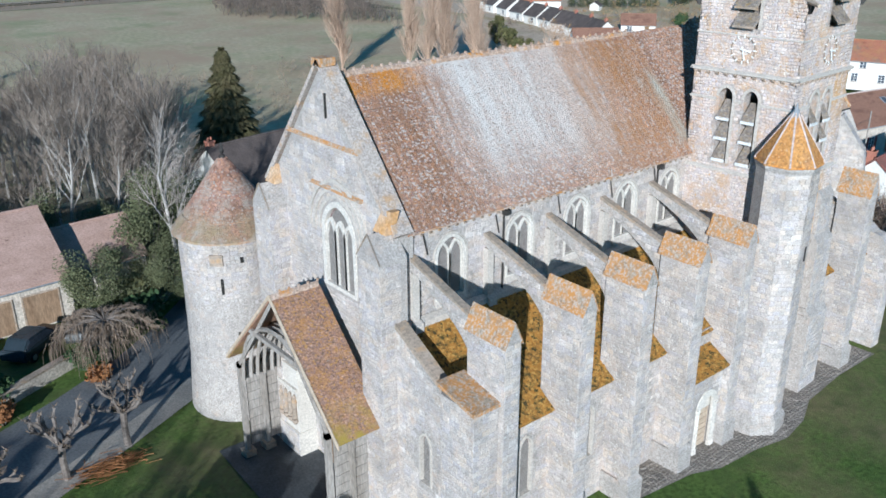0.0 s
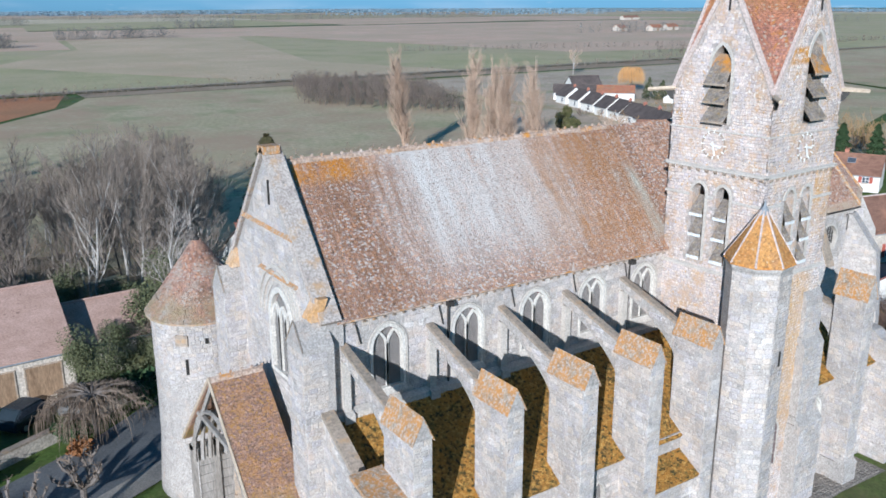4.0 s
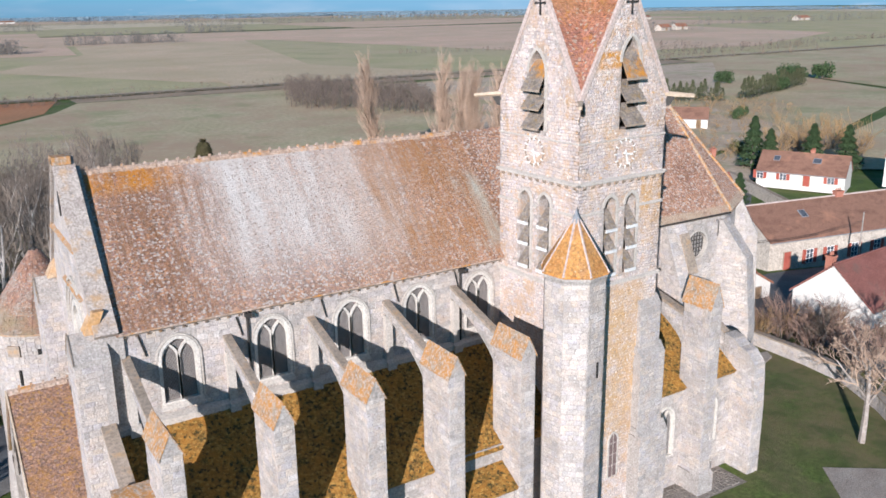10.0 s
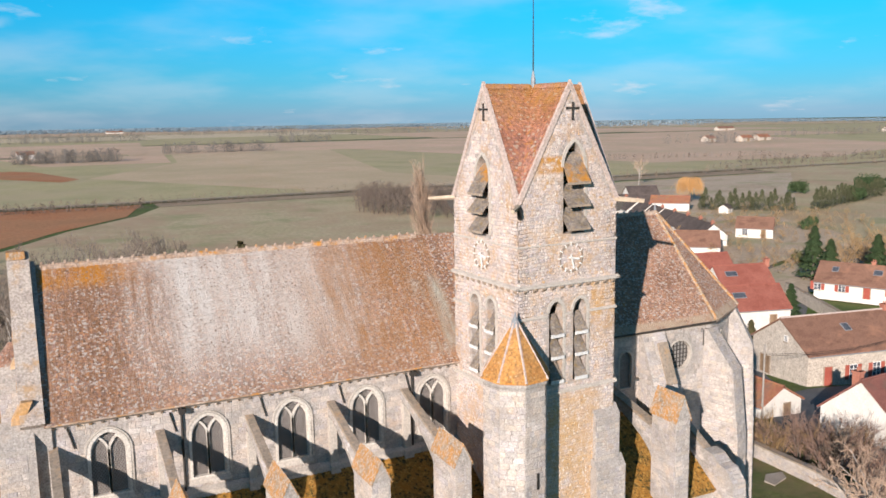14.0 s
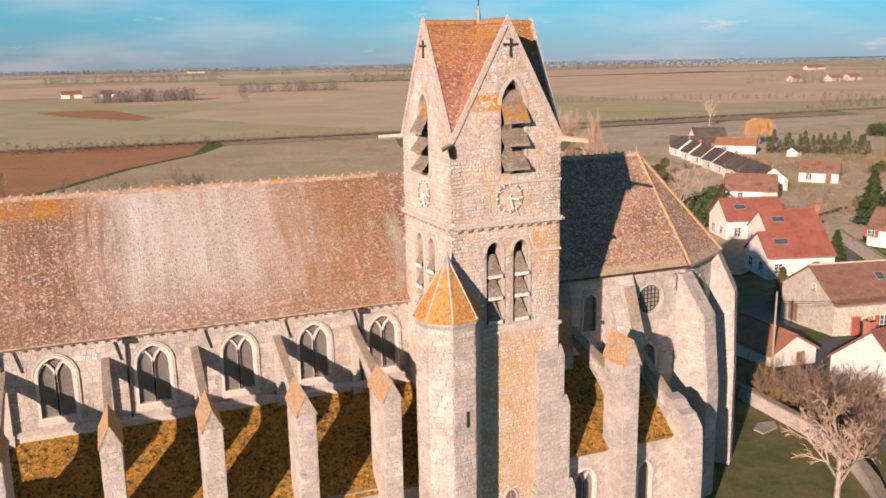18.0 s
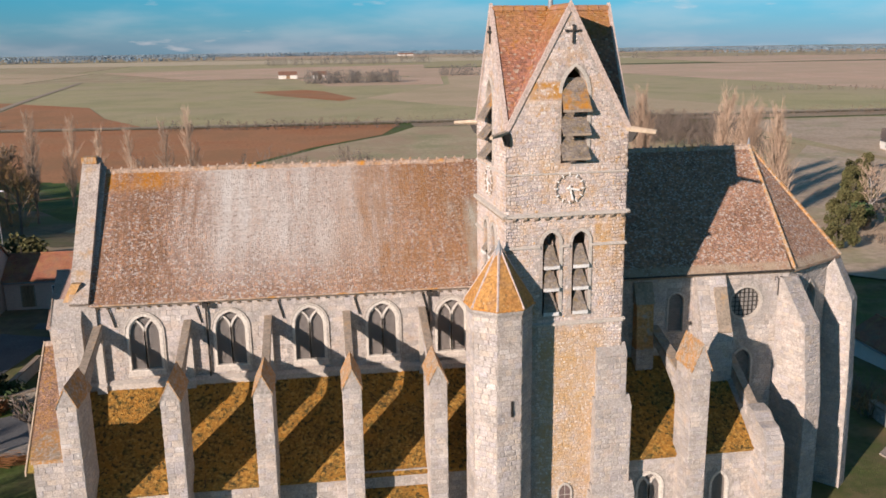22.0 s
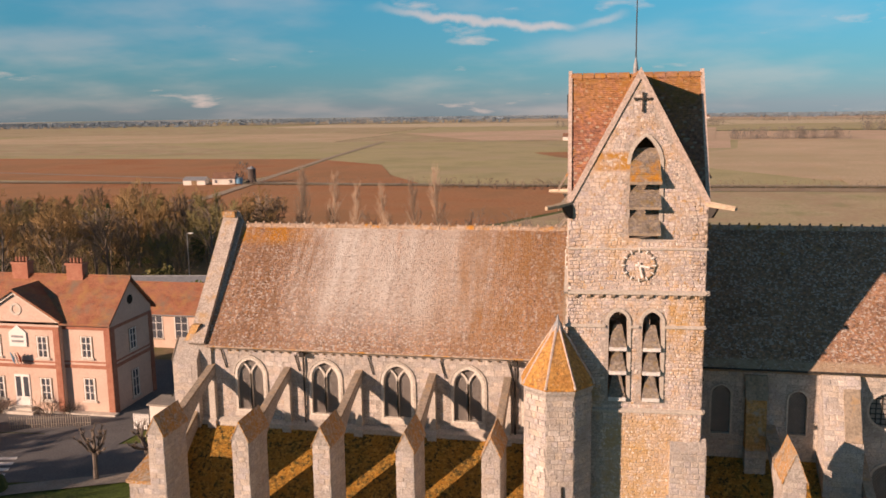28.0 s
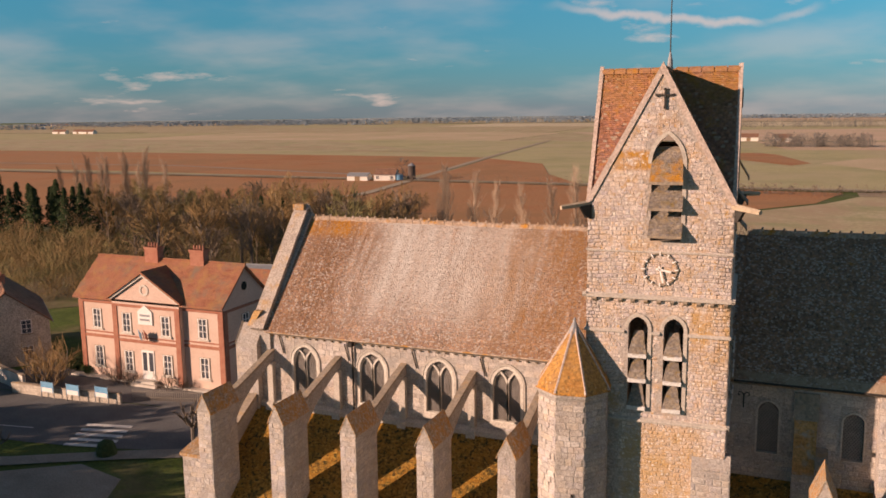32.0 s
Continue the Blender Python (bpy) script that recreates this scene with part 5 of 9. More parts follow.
masonry((10.2, -1.9, 0), (0, 1, 0), (0, 0, 1), (1, 0, 0), 4.3, 8.8, ob, (m_stone, m_stones), 555, ok=lambda a0, a1, b0, b1: b1 < 5.8 + 0.7 * a0)
pier(6.2, -3.3, -1.6, 10.3, 11.5, 560, half=0.42)
flyer(6.2, 2.45, 10.3, -1.6, 9.3, 563, half=0.22)
raked_buttress(-0.42, 0.42, [(-0.3, 7.5), (0.3, 7.4), (0.75, 7.05), (1.2, 6.95), (1.75, 6.35), (1.82, 5.6), (1.9, 4.0), (1.9, -0.6), (-0.3, -0.6)], (0, -1), 565, "weathered buttress stump with a broken top", (10.0, -1.5))
flyer(10.0, 2.45, 9.3, -1.4, 7.1, 567, half=0.16)

# ---- round tower and its roof ----
bm = bm_new()
CX, CY = -21.6, 16.0
lathe(bm, CX, CY, [(2.85, -0.5), (2.8, 0.6), (2.6, 3.0), (2.5, 9.75), (2.62, 9.85)], 40)
rt = part("round_tower", bm, m_mortar, church, "round limestone tower with a conical tile roof", smooth=False)
for k in range(40):
    a0, a1 = 2 * math.pi * k / 40, 2 * math.pi * (k + 1) / 40
    n = Vector((math.cos((a0 + a1) / 2), math.sin((a0 + a1) / 2), 0))
    if n.x * -0.6 + n.y * -0.8 < -0.1:
        continue
    p0, p1 = [Vector((CX + 2.53 * math.cos(a), CY + 2.53 * math.sin(a), 0)) for a in (a0, a1)]
    rng_off = (k * 0.37) % 0.2
    masonry(p0 + Vector((0, 0, 2.6 + rng_off)), p1 - p0, (0, 0, 1), n, (p1 - p0).length, 7.05 - rng_off, rt, (m_stone, m_stones), 600 + k, single=12, course=0.21, length=(0.25, 0.5))
bm = bm_new()
lathe(bm, CX, CY, [(2.78, 9.72), (2.76, 9.82), (2.1, 10.6), (0.12, 13.35), (0.05, 13.4)], 40)
cone = part("conical_roof", bm, m_cone, church, "conical clay tile roof")
for k in range(20):
    a0, a1 = 2 * math.pi * k / 20, 2 * math.pi * (k + 1) / 20
    for r0, z0, r1, z1, sd in ((2.8, 9.82, 2.14, 10.62, 0), (2.14, 10.62, 0.15, 13.38, 1)):
        p0, p1 = [Vector((CX + r0 * math.cos(a), CY + r0 * math.sin(a), z0)) for a in (a0, a1)]
        q = Vector((CX + r1 * math.cos((a0 + a1) / 2), CY + r1 * math.sin((a0 + a1) / 2), z1))
        v = q - (p0 + p1) / 2
        w, L = (p1 - p0).length, v.length
        w1 = w * r1 / r0
        tagged(tiling(p0, p1 - p0, v, (p1 - p0).cross(v), L, lambda b: ((w - w1) / 2 * b / L, w - (w - w1) / 2 * b / L), cone, m_cone, 640 + 2 * k + sd), kind="stuff")
bm = bm_new()
lathe(bm, CX, CY, [(0.20, 13.1), (0.15, 13.4), (0.05, 13.48), (0.13, 13.65), (0.06, 13.8), (0.09, 13.9), (0.02, 14.05)], 8)
part("finial", bm, m_iron, cone, "small dark roof finial")
RT_AT = lambda ang: plane_map((CX + 2.56 * math.cos(radians(ang)), CY + 2.56 * math.sin(radians(ang)), 0), (-math.sin(radians(ang)), math.cos(radians(ang)), 0), (0, 0, 1), (math.cos(radians(ang)), math.sin(radians(ang)), 0))
for ang, z0, z1, hw in ((228, 8.6, 9.15, 0.32), (232, 7.1, 7.9, 0.06), (255, 8.7, 8.95, 0.07), (245, 4.3, 5.0, 0.05)):
    bm = bm_new()
    strip(bm, [(0, z0), (0, z1)], RT_AT(ang), hw, 0.02 + 0.03, -0.05)
    part("slit_window", bm, m_dark if hw < 0.2 else m_coping, rt)
bm = bm_new()
box(bm, -21.0, 2.0, 11.5, 14.5, -0.5, 6.0)
prism(bm, [(-21.0, 11.5, 8.8), (-21.0, 14.8, 6.0), (-21.0, 11.5, 6.0)], (23.0, 0, 0))
part("north_aisle", bm, m_mortar, church)

# ---- timber porch before the west door ----
porch = thing("west_porch", "open timber porch with a steep tiled roof", "porch")
PF, PB = -24.3, -21.95
for s, lab in ((-1, "tiled porch roof slope"), (1, "tiled porch roof slope")):
    ye = 7.0 + s * 4.75
    v = Vector((0, -s * 4.75, 4.75))
    nrm = Vector((0, s * 1.0, 1.0))
    bm = bm_new()
    prism(bm, [(PF, ye, 5.05), (PB, ye, 5.05), (PB, 7.0, 9.8), (PF, 7.0, 9.8)], -nrm.normalized() * 0.12)
    ob = part("porch_roof", bm, m_porch, porch, lab)
    u = (1, 0, 0) if s < 0 else (-1, 0, 0)
    st = (PF, ye, 5.05) if s < 0 else (PB, ye, 5.05)
    tagged(tiling(st, u, v, nrm, v.length, lambda b: (0, PB - PF), ob, m_porch, 700 + s), kind="stuff")
for k in range(5):
    ob = new("ridge_tile", RIDGE)
    ob.parent = porch
    ob.matrix_basis = pose(PF + 0.02 + k * 0.46, 7.0, 9.82)
for xx in (PF + 0.12, -23.1, PB - 0.1):
    for s in (-1, 1):
        y0 = 7.0 + s * 3.75
        bm = bm_new()
        box(bm, xx - 0.12, xx + 0.12, y0 - 0.12, y0 + 0.12, 0.35, 5.1)
        part("post", bm, m_oak, porch, "weathered oak post")
        bm = bm_new()
        box(bm, xx - 0.28, xx + 0.28, y0 - 0.28, y0 + 0.28, -0.2, 0.35)
        part("plinth", bm, m_coping, porch, "stone plinth under a post")
        bm = bm_new()
        tube(bm, [(xx, y0, 5.0), (xx, 7.0, 9.55)], 0.11, 4)
        part("rafter", bm, m_oak, porch)
        bm = bm_new()
        pts = [(xx, 7.0 + s * 3.45 * math.cos(a), 4.3 + 3.75 * math.sin(a)) for a in [math.pi / 2 * i / 8 for i in range(9)]]
        tube(bm, pts, 0.10, 4)
        part("curved_brace", bm, m_oak, porch, "curved oak brace")
    bm = bm_new()
    box(bm, xx - 0.08, xx + 0.08, 4.6, 9.4, 7.25, 7.45)
    part("collar_beam", bm, m_oak, porch)
for s in (-1, 1):
    bm = bm_new()
    box(bm, PF, PB, 7.0 + s * 3.75 - 0.12, 7.0 + s * 3.75 + 0.12, 4.85, 5.1)
    part("wall_plate", bm, m_oak, porch)
    for k in range(9):
        bm = bm_new()
        box(bm, -23.95, PB, 7.0 + s * 3.77 - 0.03, 7.0 + s * 3.77 + 0.03, 0.5 + k * 0.48, 0.955 + k * 0.48)
        part("plank", bm, m_oak, porch)
for xx in (-23.85, -23.5, -22.75, -22.4):
    for s in (-1, 1):
        bm = bm_new()
        pts = [(xx, 7.0 + s * 3.35 * math.cos(a), 4.4 + 3.6 * math.sin(a)) for a in [math.pi / 2 * i / 8 for i in range(9)]]
        tube(bm, pts, 0.11, 4)
        part("curved_brace", bm, m_oak, porch, "curved oak rafter brace")
# portal with splayed sides and plain figures
bm = bm_new()
for k in range(4):
    g = 0.42 * k
    strip(bm, arch(-7.0, 0.0, 2.2 + 2 * g, 3.0, 4.3 + g)[1:], W_AT, 0.2, 0.12 + 0.1 * k, -0.1)
part("portal", bm, m_trace, church, "carved limestone west portal")
bm = bm_new()
pierced(bm, arch(-7.0, 0.0, 2.2, 2.8, 4.0), [], W_AT, 0.06, -0.0)
part("door", bm, m_door, church, "wooden west door")
for s in (-1, 1):
    bm = bm_new()
    box(bm, -22.25, -21.35, 7.0 + s * 2.85 - 0.85, 7.0 + s * 2.85 + 0.85, 0.0, 4.7)
    box(bm, -22.35, -21.35, 7.0 + s * 2.85 - 0.9, 7.0 + s * 2.85 + 0.9, 0.0, 1.3)
    part("portal_side", bm, m_trace, church, "pale carved side of the portal")

for s in (-1, 1):
    y0 = 7.0 + s * 2.85 + 0.9
    masonry((-22.35, y0, 0.0), (0, -1, 0), (0, 0, 1), (-1, 0, 0), 1.8, 1.3, church, (m_stone, m_stones), 720 + s, course=0.2, length=(0.2, 0.4))
    bm = bm_new()
    prism(bm, [(PF - 0.06, 7.0 + s * 4.8, 4.9), (PF - 0.06, 7.0, 9.7), (PF - 0.06, 7.0, 9.9), (PF - 0.06, 7.0 + s * 4.8, 5.1)], (0.06, 0, 0))
    part("verge_board", bm, m_wood, porch, "bleached verge board")
    for k in range(4):
        y = 7.0 + s * 2.85 - 0.6 + 0.4 * k
        bm = bm_new()
        lathe(bm, -22.33, y, [(0.05, 2.0), (0.13, 2.05), (0.10, 2.6), (0.14, 2.95), (0.08, 3.1), (0.085, 3.2), (0.03, 3.32)], 8)
        # Darker stone for the figures: shade of the relief is put into colour.
        part("carved_figure", bm, m_coping, church)
        bm = bm_new()
        lathe(bm, -22.33, y, [(0.04, 1.7), (0.17, 1.85), (0.16, 2.0)], 8)
        part("corbel", bm, m_coping, church)
    bm = bm_new()
    strip(bm, [(-7.0 - s * 2.85 - 0.85, 3.6), (-7.0 - s * 2.85 + 0.85, 3.6)], W_AT, 0.09, 1.02, 0.9)
    part("portal_frieze", bm, m_trace, church, "carved stone frieze")


def wall_anchor(parent, at, u, z, h):
    bm = bm_new()
    tube(bm, [at(u, z - h, 0.05), at(u, z, 0.05)], 0.03, 5)
    for s in (-1, 1):
        tube(bm, [at(u, z - 0.05, 0.05), at(u + s * 0.10, z + 0.08, 0.05), at(u + s * 0.2, z + 0.06, 0.05), at(u + s * 0.22, z - 0.05, 0.05), at(u + s * 0.14, z - 0.08, 0.05)], 0.022, 4)
    part("iron_anchor", bm, m_iron, parent, "curled iron wall anchor")


for u, z, h in ((12.75, 12.55, 0.9), (8.9, 12.5, 0.5), (3.1, 12.4, 0.6)):
    wall_anchor(church, C_AT, u, z, h)

# ---- surroundings: materials ----
m_asphalt = surface("worn_asphalt", [(0.115, 0.118, 0.122), (0.15, 0.152, 0.155)], 0.4, 8, 0.25, bump=0.3, bump_scale=30)
# Paving darkened: the porch's deep shade is put into the colour.
m_shaded_paving = surface("shade_dark_paving", [(0.05, 0.055, 0.06), (0.075, 0.08, 0.085)], 0.8, 9, 0.3, rough=0.7, bump=0.3)
m_pave = surface("pale_pavement", [(0.26, 0.23, 0.20), (0.33, 0.30, 0.26)], 0.5, 9, 0.25, bump=0.3)
m_gravel = surface("pale_gravel", [(0.30, 0.25, 0.21), (0.38, 0.33, 0.28)], 0.6, 14, 0.35, bump=0.5)
m_cobble = surface("grey_cobble_strip", [(0.20, 0.175, 0.15), (0.28, 0.245, 0.21)], 1.2, 10, 0.45, bump=0.7)
m_track = surface("pale_earth_track", [(0.36, 0.28, 0.20), (0.44, 0.35, 0.26)], 0.3, 6, 0.25, bump=0.3)
m_paint = surface("road_paint", [(0.60, 0.60, 0.58), (0.70, 0.70, 0.68)], 1, 10, 0.25, bump=0.1)
m_bark = surface("grey_bark", [(0.12, 0.10, 0.085), (0.20, 0.17, 0.15)], 1.2, 8, 0.35, bump=0.5)
m_twig_dark = surface("dark_brown_twigs", [(0.13, 0.10, 0.08), (0.18, 0.145, 0.12)], 0.3, 3, 0.3, bump=0)
m_twig = surface("brown_twigs", [(0.19, 0.14, 0.10), (0.27, 0.205, 0.155)], 0.3, 3, 0.3, bump=0)
m_twig_grey = surface("grey_twigs", [(0.175, 0.14, 0.11), (0.245, 0.20, 0.165)], 0.3, 3, 0.3, bump=0)
m_poplar = surface("pale_poplar_twigs", [(0.36, 0.255, 0.185), (0.45, 0.33, 0.245)], 0.2, 3, 0.25, bump=0)
m_olive = surface("olive_twigs", [(0.20, 0.17, 0.075), (0.28, 0.23, 0.11)], 0.2, 3, 0.3, bump=0)
m_twig_gold = surface("golden_twigs", [(0.26, 0.165, 0.075), (0.34, 0.22, 0.11)], 0.2, 3, 0.3, bump=0)
m_twig_red = surface("reddish_twigs", [(0.19, 0.12, 0.09), (0.27, 0.175, 0.135)], 0.3, 3, 0.3, bump=0)
m_pale_bark = surface("pale_smooth_bark", [(0.28, 0.24, 0.21), (0.38, 0.33, 0.29)], 1.2, 6, 0.3, bump=0.3)
m_birch = surface("pale_birch_bark", [(0.30, 0.275, 0.25), (0.41, 0.38, 0.35)], 1.2, 6, 0.35, bump=0.3)
m_ever = surface("dark_evergreen", [(0.035, 0.065, 0.026), (0.065, 0.10, 0.04)], 0.8, 4, 0.35, bump=0)
m_pine = surface("brownish_conifer", [(0.075, 0.07, 0.03), (0.12, 0.10, 0.05)], 0.8, 4, 0.35, bump=0)
m_bush = surface("olive_bush", [(0.075, 0.08, 0.03), (0.13, 0.115, 0.05)], 0.8, 4, 0.35, bump=0)
m_pinegreen = surface("grey_green_pine", [(0.085, 0.095, 0.045), (0.15, 0.155, 0.08)], 0.8, 4, 0.35, bump=0)
m_rust = surface("rust_bush", [(0.20, 0.085, 0.035), (0.28, 0.13, 0.05)], 0.8, 4, 0.35, bump=0)
m_roof_red = surface("red_tile_roof", [(0.26, 0.095, 0.06), (0.34, 0.14, 0.085), (0.28, 0.12, 0.08)], 0.5, 7, 0.3, stretch=(1, 1, 3), bump=0.5, overlays=[((0.20, 0.15, 0.11), 0.6, 0.6, 0.1), ((0.36, 0.19, 0.08), 1.1, 0.60, 0.12)])
m_roof_pink = surface("faded_pink_tile", [(0.34, 0.225, 0.18), (0.42, 0.285, 0.235)], 0.7, 9, 0.3, stretch=(1, 1, 3), bump=0.5, specks=[((0.16, 0.10, 0.08), 3.0, 0.70, 0.03)])
m_roof_maroon = surface("dark_maroon_tile", [(0.19, 0.075, 0.06), (0.25, 0.105, 0.085)], 0.5, 8, 0.3, stretch=(1, 1, 3), bump=0.5, overlays=[((0.16, 0.10, 0.08), 0.6, 0.62, 0.1)])
m_roof_brown = surface("brown_tile_roof", [(0.16, 0.085, 0.06), (0.24, 0.13, 0.09), (0.19, 0.10, 0.07)], 0.4, 7, 0.3, stretch=(1, 1, 3), bump=0.5, overlays=[((0.33, 0.17, 0.11), 0.25, 0.62, 0.05)])
m_roof_bright = surface("new_red_tile", [(0.25, 0.08, 0.058), (0.32, 0.115, 0.085)], 0.6, 9, 0.3, bump=0.3)
m_roof_dark = surface("dark_slate_roof", [(0.075, 0.06, 0.055), (0.12, 0.095, 0.085)], 0.5, 7, 0.25, bump=0.3)
m_plaster = surface("white_plaster", [(0.62, 0.59, 0.54), (0.70, 0.67, 0.62)], 0.7, 8, 0.12, bump=0.15)
m_pink = surface("pink_plaster", [(0.57, 0.41, 0.34), (0.64, 0.475, 0.40)], 0.5, 8, 0.12, bump=0.15, overlays=[((0.48, 0.33, 0.28), 0.8, 0.66, 0.08)])
m_brick = surface("red_brick_trim", [(0.34, 0.13, 0.09), (0.42, 0.19, 0.13)], 1.5, 14, 0.25, bump=0.3)
m_rubble = surface("house_rubble_stone", [(0.41, 0.355, 0.30), (0.53, 0.47, 0.40)], 1.5, 7, 0.4, bump=0.6, bump_scale=8)
m_shutter = surface("oxblood_shutter", [(0.30, 0.07, 0.05), (0.36, 0.10, 0.07)], 1, 9, 0.2, bump=0.1)
m_win = surface("window_glass", [(0.05, 0.06, 0.075), (0.09, 0.10, 0.12)], 2, 9, 0.2, rough=0.15, bump=0)
m_frame = surface("white_window_frame", [(0.72, 0.71, 0.69), (0.78, 0.77, 0.75)], 1, 9, 0.08, rough=0.5, bump=0)
m_blue = surface("blue_board", [(0.10, 0.30, 0.48), (0.16, 0.40, 0.58)], 1, 9, 0.15, rough=0.4, bump=0)
m_car_dark = surface("dark_car_paint", [(0.02, 0.03, 0.035), (0.03, 0.04, 0.05)], 1, 9, 0.1, rough=0.25, bump=0)
m_car_white = surface("pale_car_paint", [(0.55, 0.57, 0.60), (0.62, 0.64, 0.66)], 1, 9, 0.05, rough=0.25, bump=0)
m_car_red = surface("red_car_paint", [(0.35, 0.04, 0.035), (0.42, 0.05, 0.04)], 1, 9, 0.1, rough=0.25, bump=0)
m_rubber = surface("tyre_rubber", [(0.02, 0.02, 0.02), (0.03, 0.03, 0.03)], 3, 9, 0.2, rough=0.8, bump=0)
m_lamp = surface("galvanised_pole", [(0.35, 0.36, 0.37), (0.45, 0.46, 0.47)], 1, 9, 0.1, rough=0.4, metal=0.7, bump=0)


# ---- fields and roads ----
def sheet(name, pts, mat, lift, label, category, kind="structure", cuts=10):
    """A patch of ground cover that follows the terrain: pts is a polygon."""
    bm = bm_new()
    bm.faces.new([bm.verts.new((x, y, 0)) for x, y in pts])
    if cuts:
        xs, ys = [p[0] for p in pts], [p[1] for p in pts]
        for k in range(1, cuts):
            for co, no in (((min(xs) + (max(xs) - min(xs)) * k / cuts, 0, 0), (1, 0, 0)), ((0, min(ys) + (max(ys) - min(ys)) * k / cuts, 0), (0, 1, 0))):
                bmesh.ops.bisect_plane(bm, geom=bm.verts[:] + bm.edges[:] + bm.faces[:], plane_co=co, plane_no=no)
    for v in bm.verts:
        v.co.z = ground_z(v.co.x, v.co.y) + lift
    bmesh.ops.recalc_face_normals(bm, faces=bm.faces[:])
    if bm.faces[0].normal.z < 0:
        bmesh.ops.reverse_faces(bm, faces=bm.faces[:])
    return tagged(part(name, bm, mat), label, category, kind=kind)


def ribbon(name, line, width, mat, lift, label, category, kind="structure"):
    """A road or strip of even width along a line."""
    pts = []
    for (xa, ya), (xb, yb) in zip(line, line[1:]):
        n = max(1, int(math.hypot(xb - xa, yb - ya) / 4))
        pts += [Vector((xa + (xb - xa) * k / n, ya + (yb - ya) * k / n)) for k in range(n)]
    pts.append(Vector(line[-1]))
    for _ in range(3):
        pts = [pts[0]] + [(a + b * 2 + c) / 4 for a, b, c in zip(pts, pts[1:], pts[2:])] + [pts[-1]]
    verts, faces = [], []
    for i, p in enumerate(pts):
        t = (pts[min(i + 1, len(pts) - 1)] - pts[max(i - 1, 0)]).normalized()
        for s in (1, -1):
            q = p + Vector((-t.y, t.x)) * s * width / 2
            verts.append((q.x, q.y, ground_z(q.x, q.y) + lift))
    for i in range(len(pts) - 1):
        faces.append((2 * i, 2 * i + 1, 2 * i + 3, 2 * i + 2))
    return tagged(raw_part(name, verts, faces, mat), label, category, kind=kind)


def field_mat(name, a, b, s=0.02, rows=0.0, patches=()):
    return surface(name, [a, b, a], s, 0.9, 0.24, bump=0.5, bump_scale=2.0, stretch=(1, 1 + rows, 1), overlays=patches)


# F_ tones are lifted pale: haze over the plain is put into them.
F_GREEN = field_mat("winter_wheat", (0.40, 0.358, 0.18), (0.46, 0.40, 0.215), patches=[((0.47, 0.375, 0.235), 0.011, 0.52, 0.14), ((0.33, 0.31, 0.16), 0.03, 0.60, 0.12)])
F_OLIVE = field_mat("dull_pasture", (0.42, 0.355, 0.205), (0.49, 0.40, 0.25), patches=[((0.44, 0.31, 0.20), 0.035, 0.52, 0.10), ((0.31, 0.305, 0.155), 0.05, 0.60, 0.08), ((0.50, 0.42, 0.28), 0.25, 0.66, 0.08)])
F_BROWN = field_mat("bare_soil", (0.55, 0.40, 0.26), (0.61, 0.46, 0.31), patches=[((0.46, 0.37, 0.22), 0.012, 0.53, 0.14)])
F_RED = field_mat("ploughed_red_soil", (0.40, 0.165, 0.072), (0.46, 0.21, 0.10), patches=[((0.34, 0.19, 0.095), 0.02, 0.56, 0.14)])
F_PINK = field_mat("pinkish_soil", (0.60, 0.40, 0.28), (0.66, 0.46, 0.33), patches=[((0.50, 0.38, 0.25), 0.012, 0.54, 0.14)])
F_PALE = field_mat("stubble", (0.56, 0.45, 0.29), (0.62, 0.51, 0.35))
SCRUB = field_mat("dry_scrub", (0.30, 0.215, 0.14), (0.37, 0.28, 0.19), 0.05)
LITTER = field_mat("leaf_litter_soil", (0.15, 0.115, 0.07), (0.21, 0.16, 0.10), 0.05, patches=[((0.12, 0.135, 0.05), 0.08, 0.55, 0.08)])
MEADOW = field_mat("dry_meadow", (0.44, 0.33, 0.235), (0.52, 0.41, 0.30), 0.05, patches=[((0.33, 0.31, 0.17), 0.06, 0.60, 0.08)])
# Last two: distance haze is put into the greyer, cooler field colours.
FM = [F_GREEN, F_OLIVE, F_BROWN, F_RED, F_PINK, F_PALE, field_mat("hazed_far_stubble", (0.33, 0.36, 0.35), (0.39, 0.40, 0.38)), field_mat("hazed_far_wheat", (0.25, 0.30, 0.26), (0.31, 0.35, 0.29))]
rng = random.Random(5)
yy = 690.0
while yy < 4450:
    dy = rng.uniform(90, 240) * (1 + yy / 2500)
    xx = -3600.0
    while xx < 3600:
        dx = rng.uniform(300, 900)
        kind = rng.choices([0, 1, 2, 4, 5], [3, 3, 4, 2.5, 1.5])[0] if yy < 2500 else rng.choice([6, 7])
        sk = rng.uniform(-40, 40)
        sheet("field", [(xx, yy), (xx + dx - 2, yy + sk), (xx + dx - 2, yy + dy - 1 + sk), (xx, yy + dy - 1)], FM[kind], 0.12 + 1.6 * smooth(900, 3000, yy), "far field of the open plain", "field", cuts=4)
        xx += dx
    yy += dy
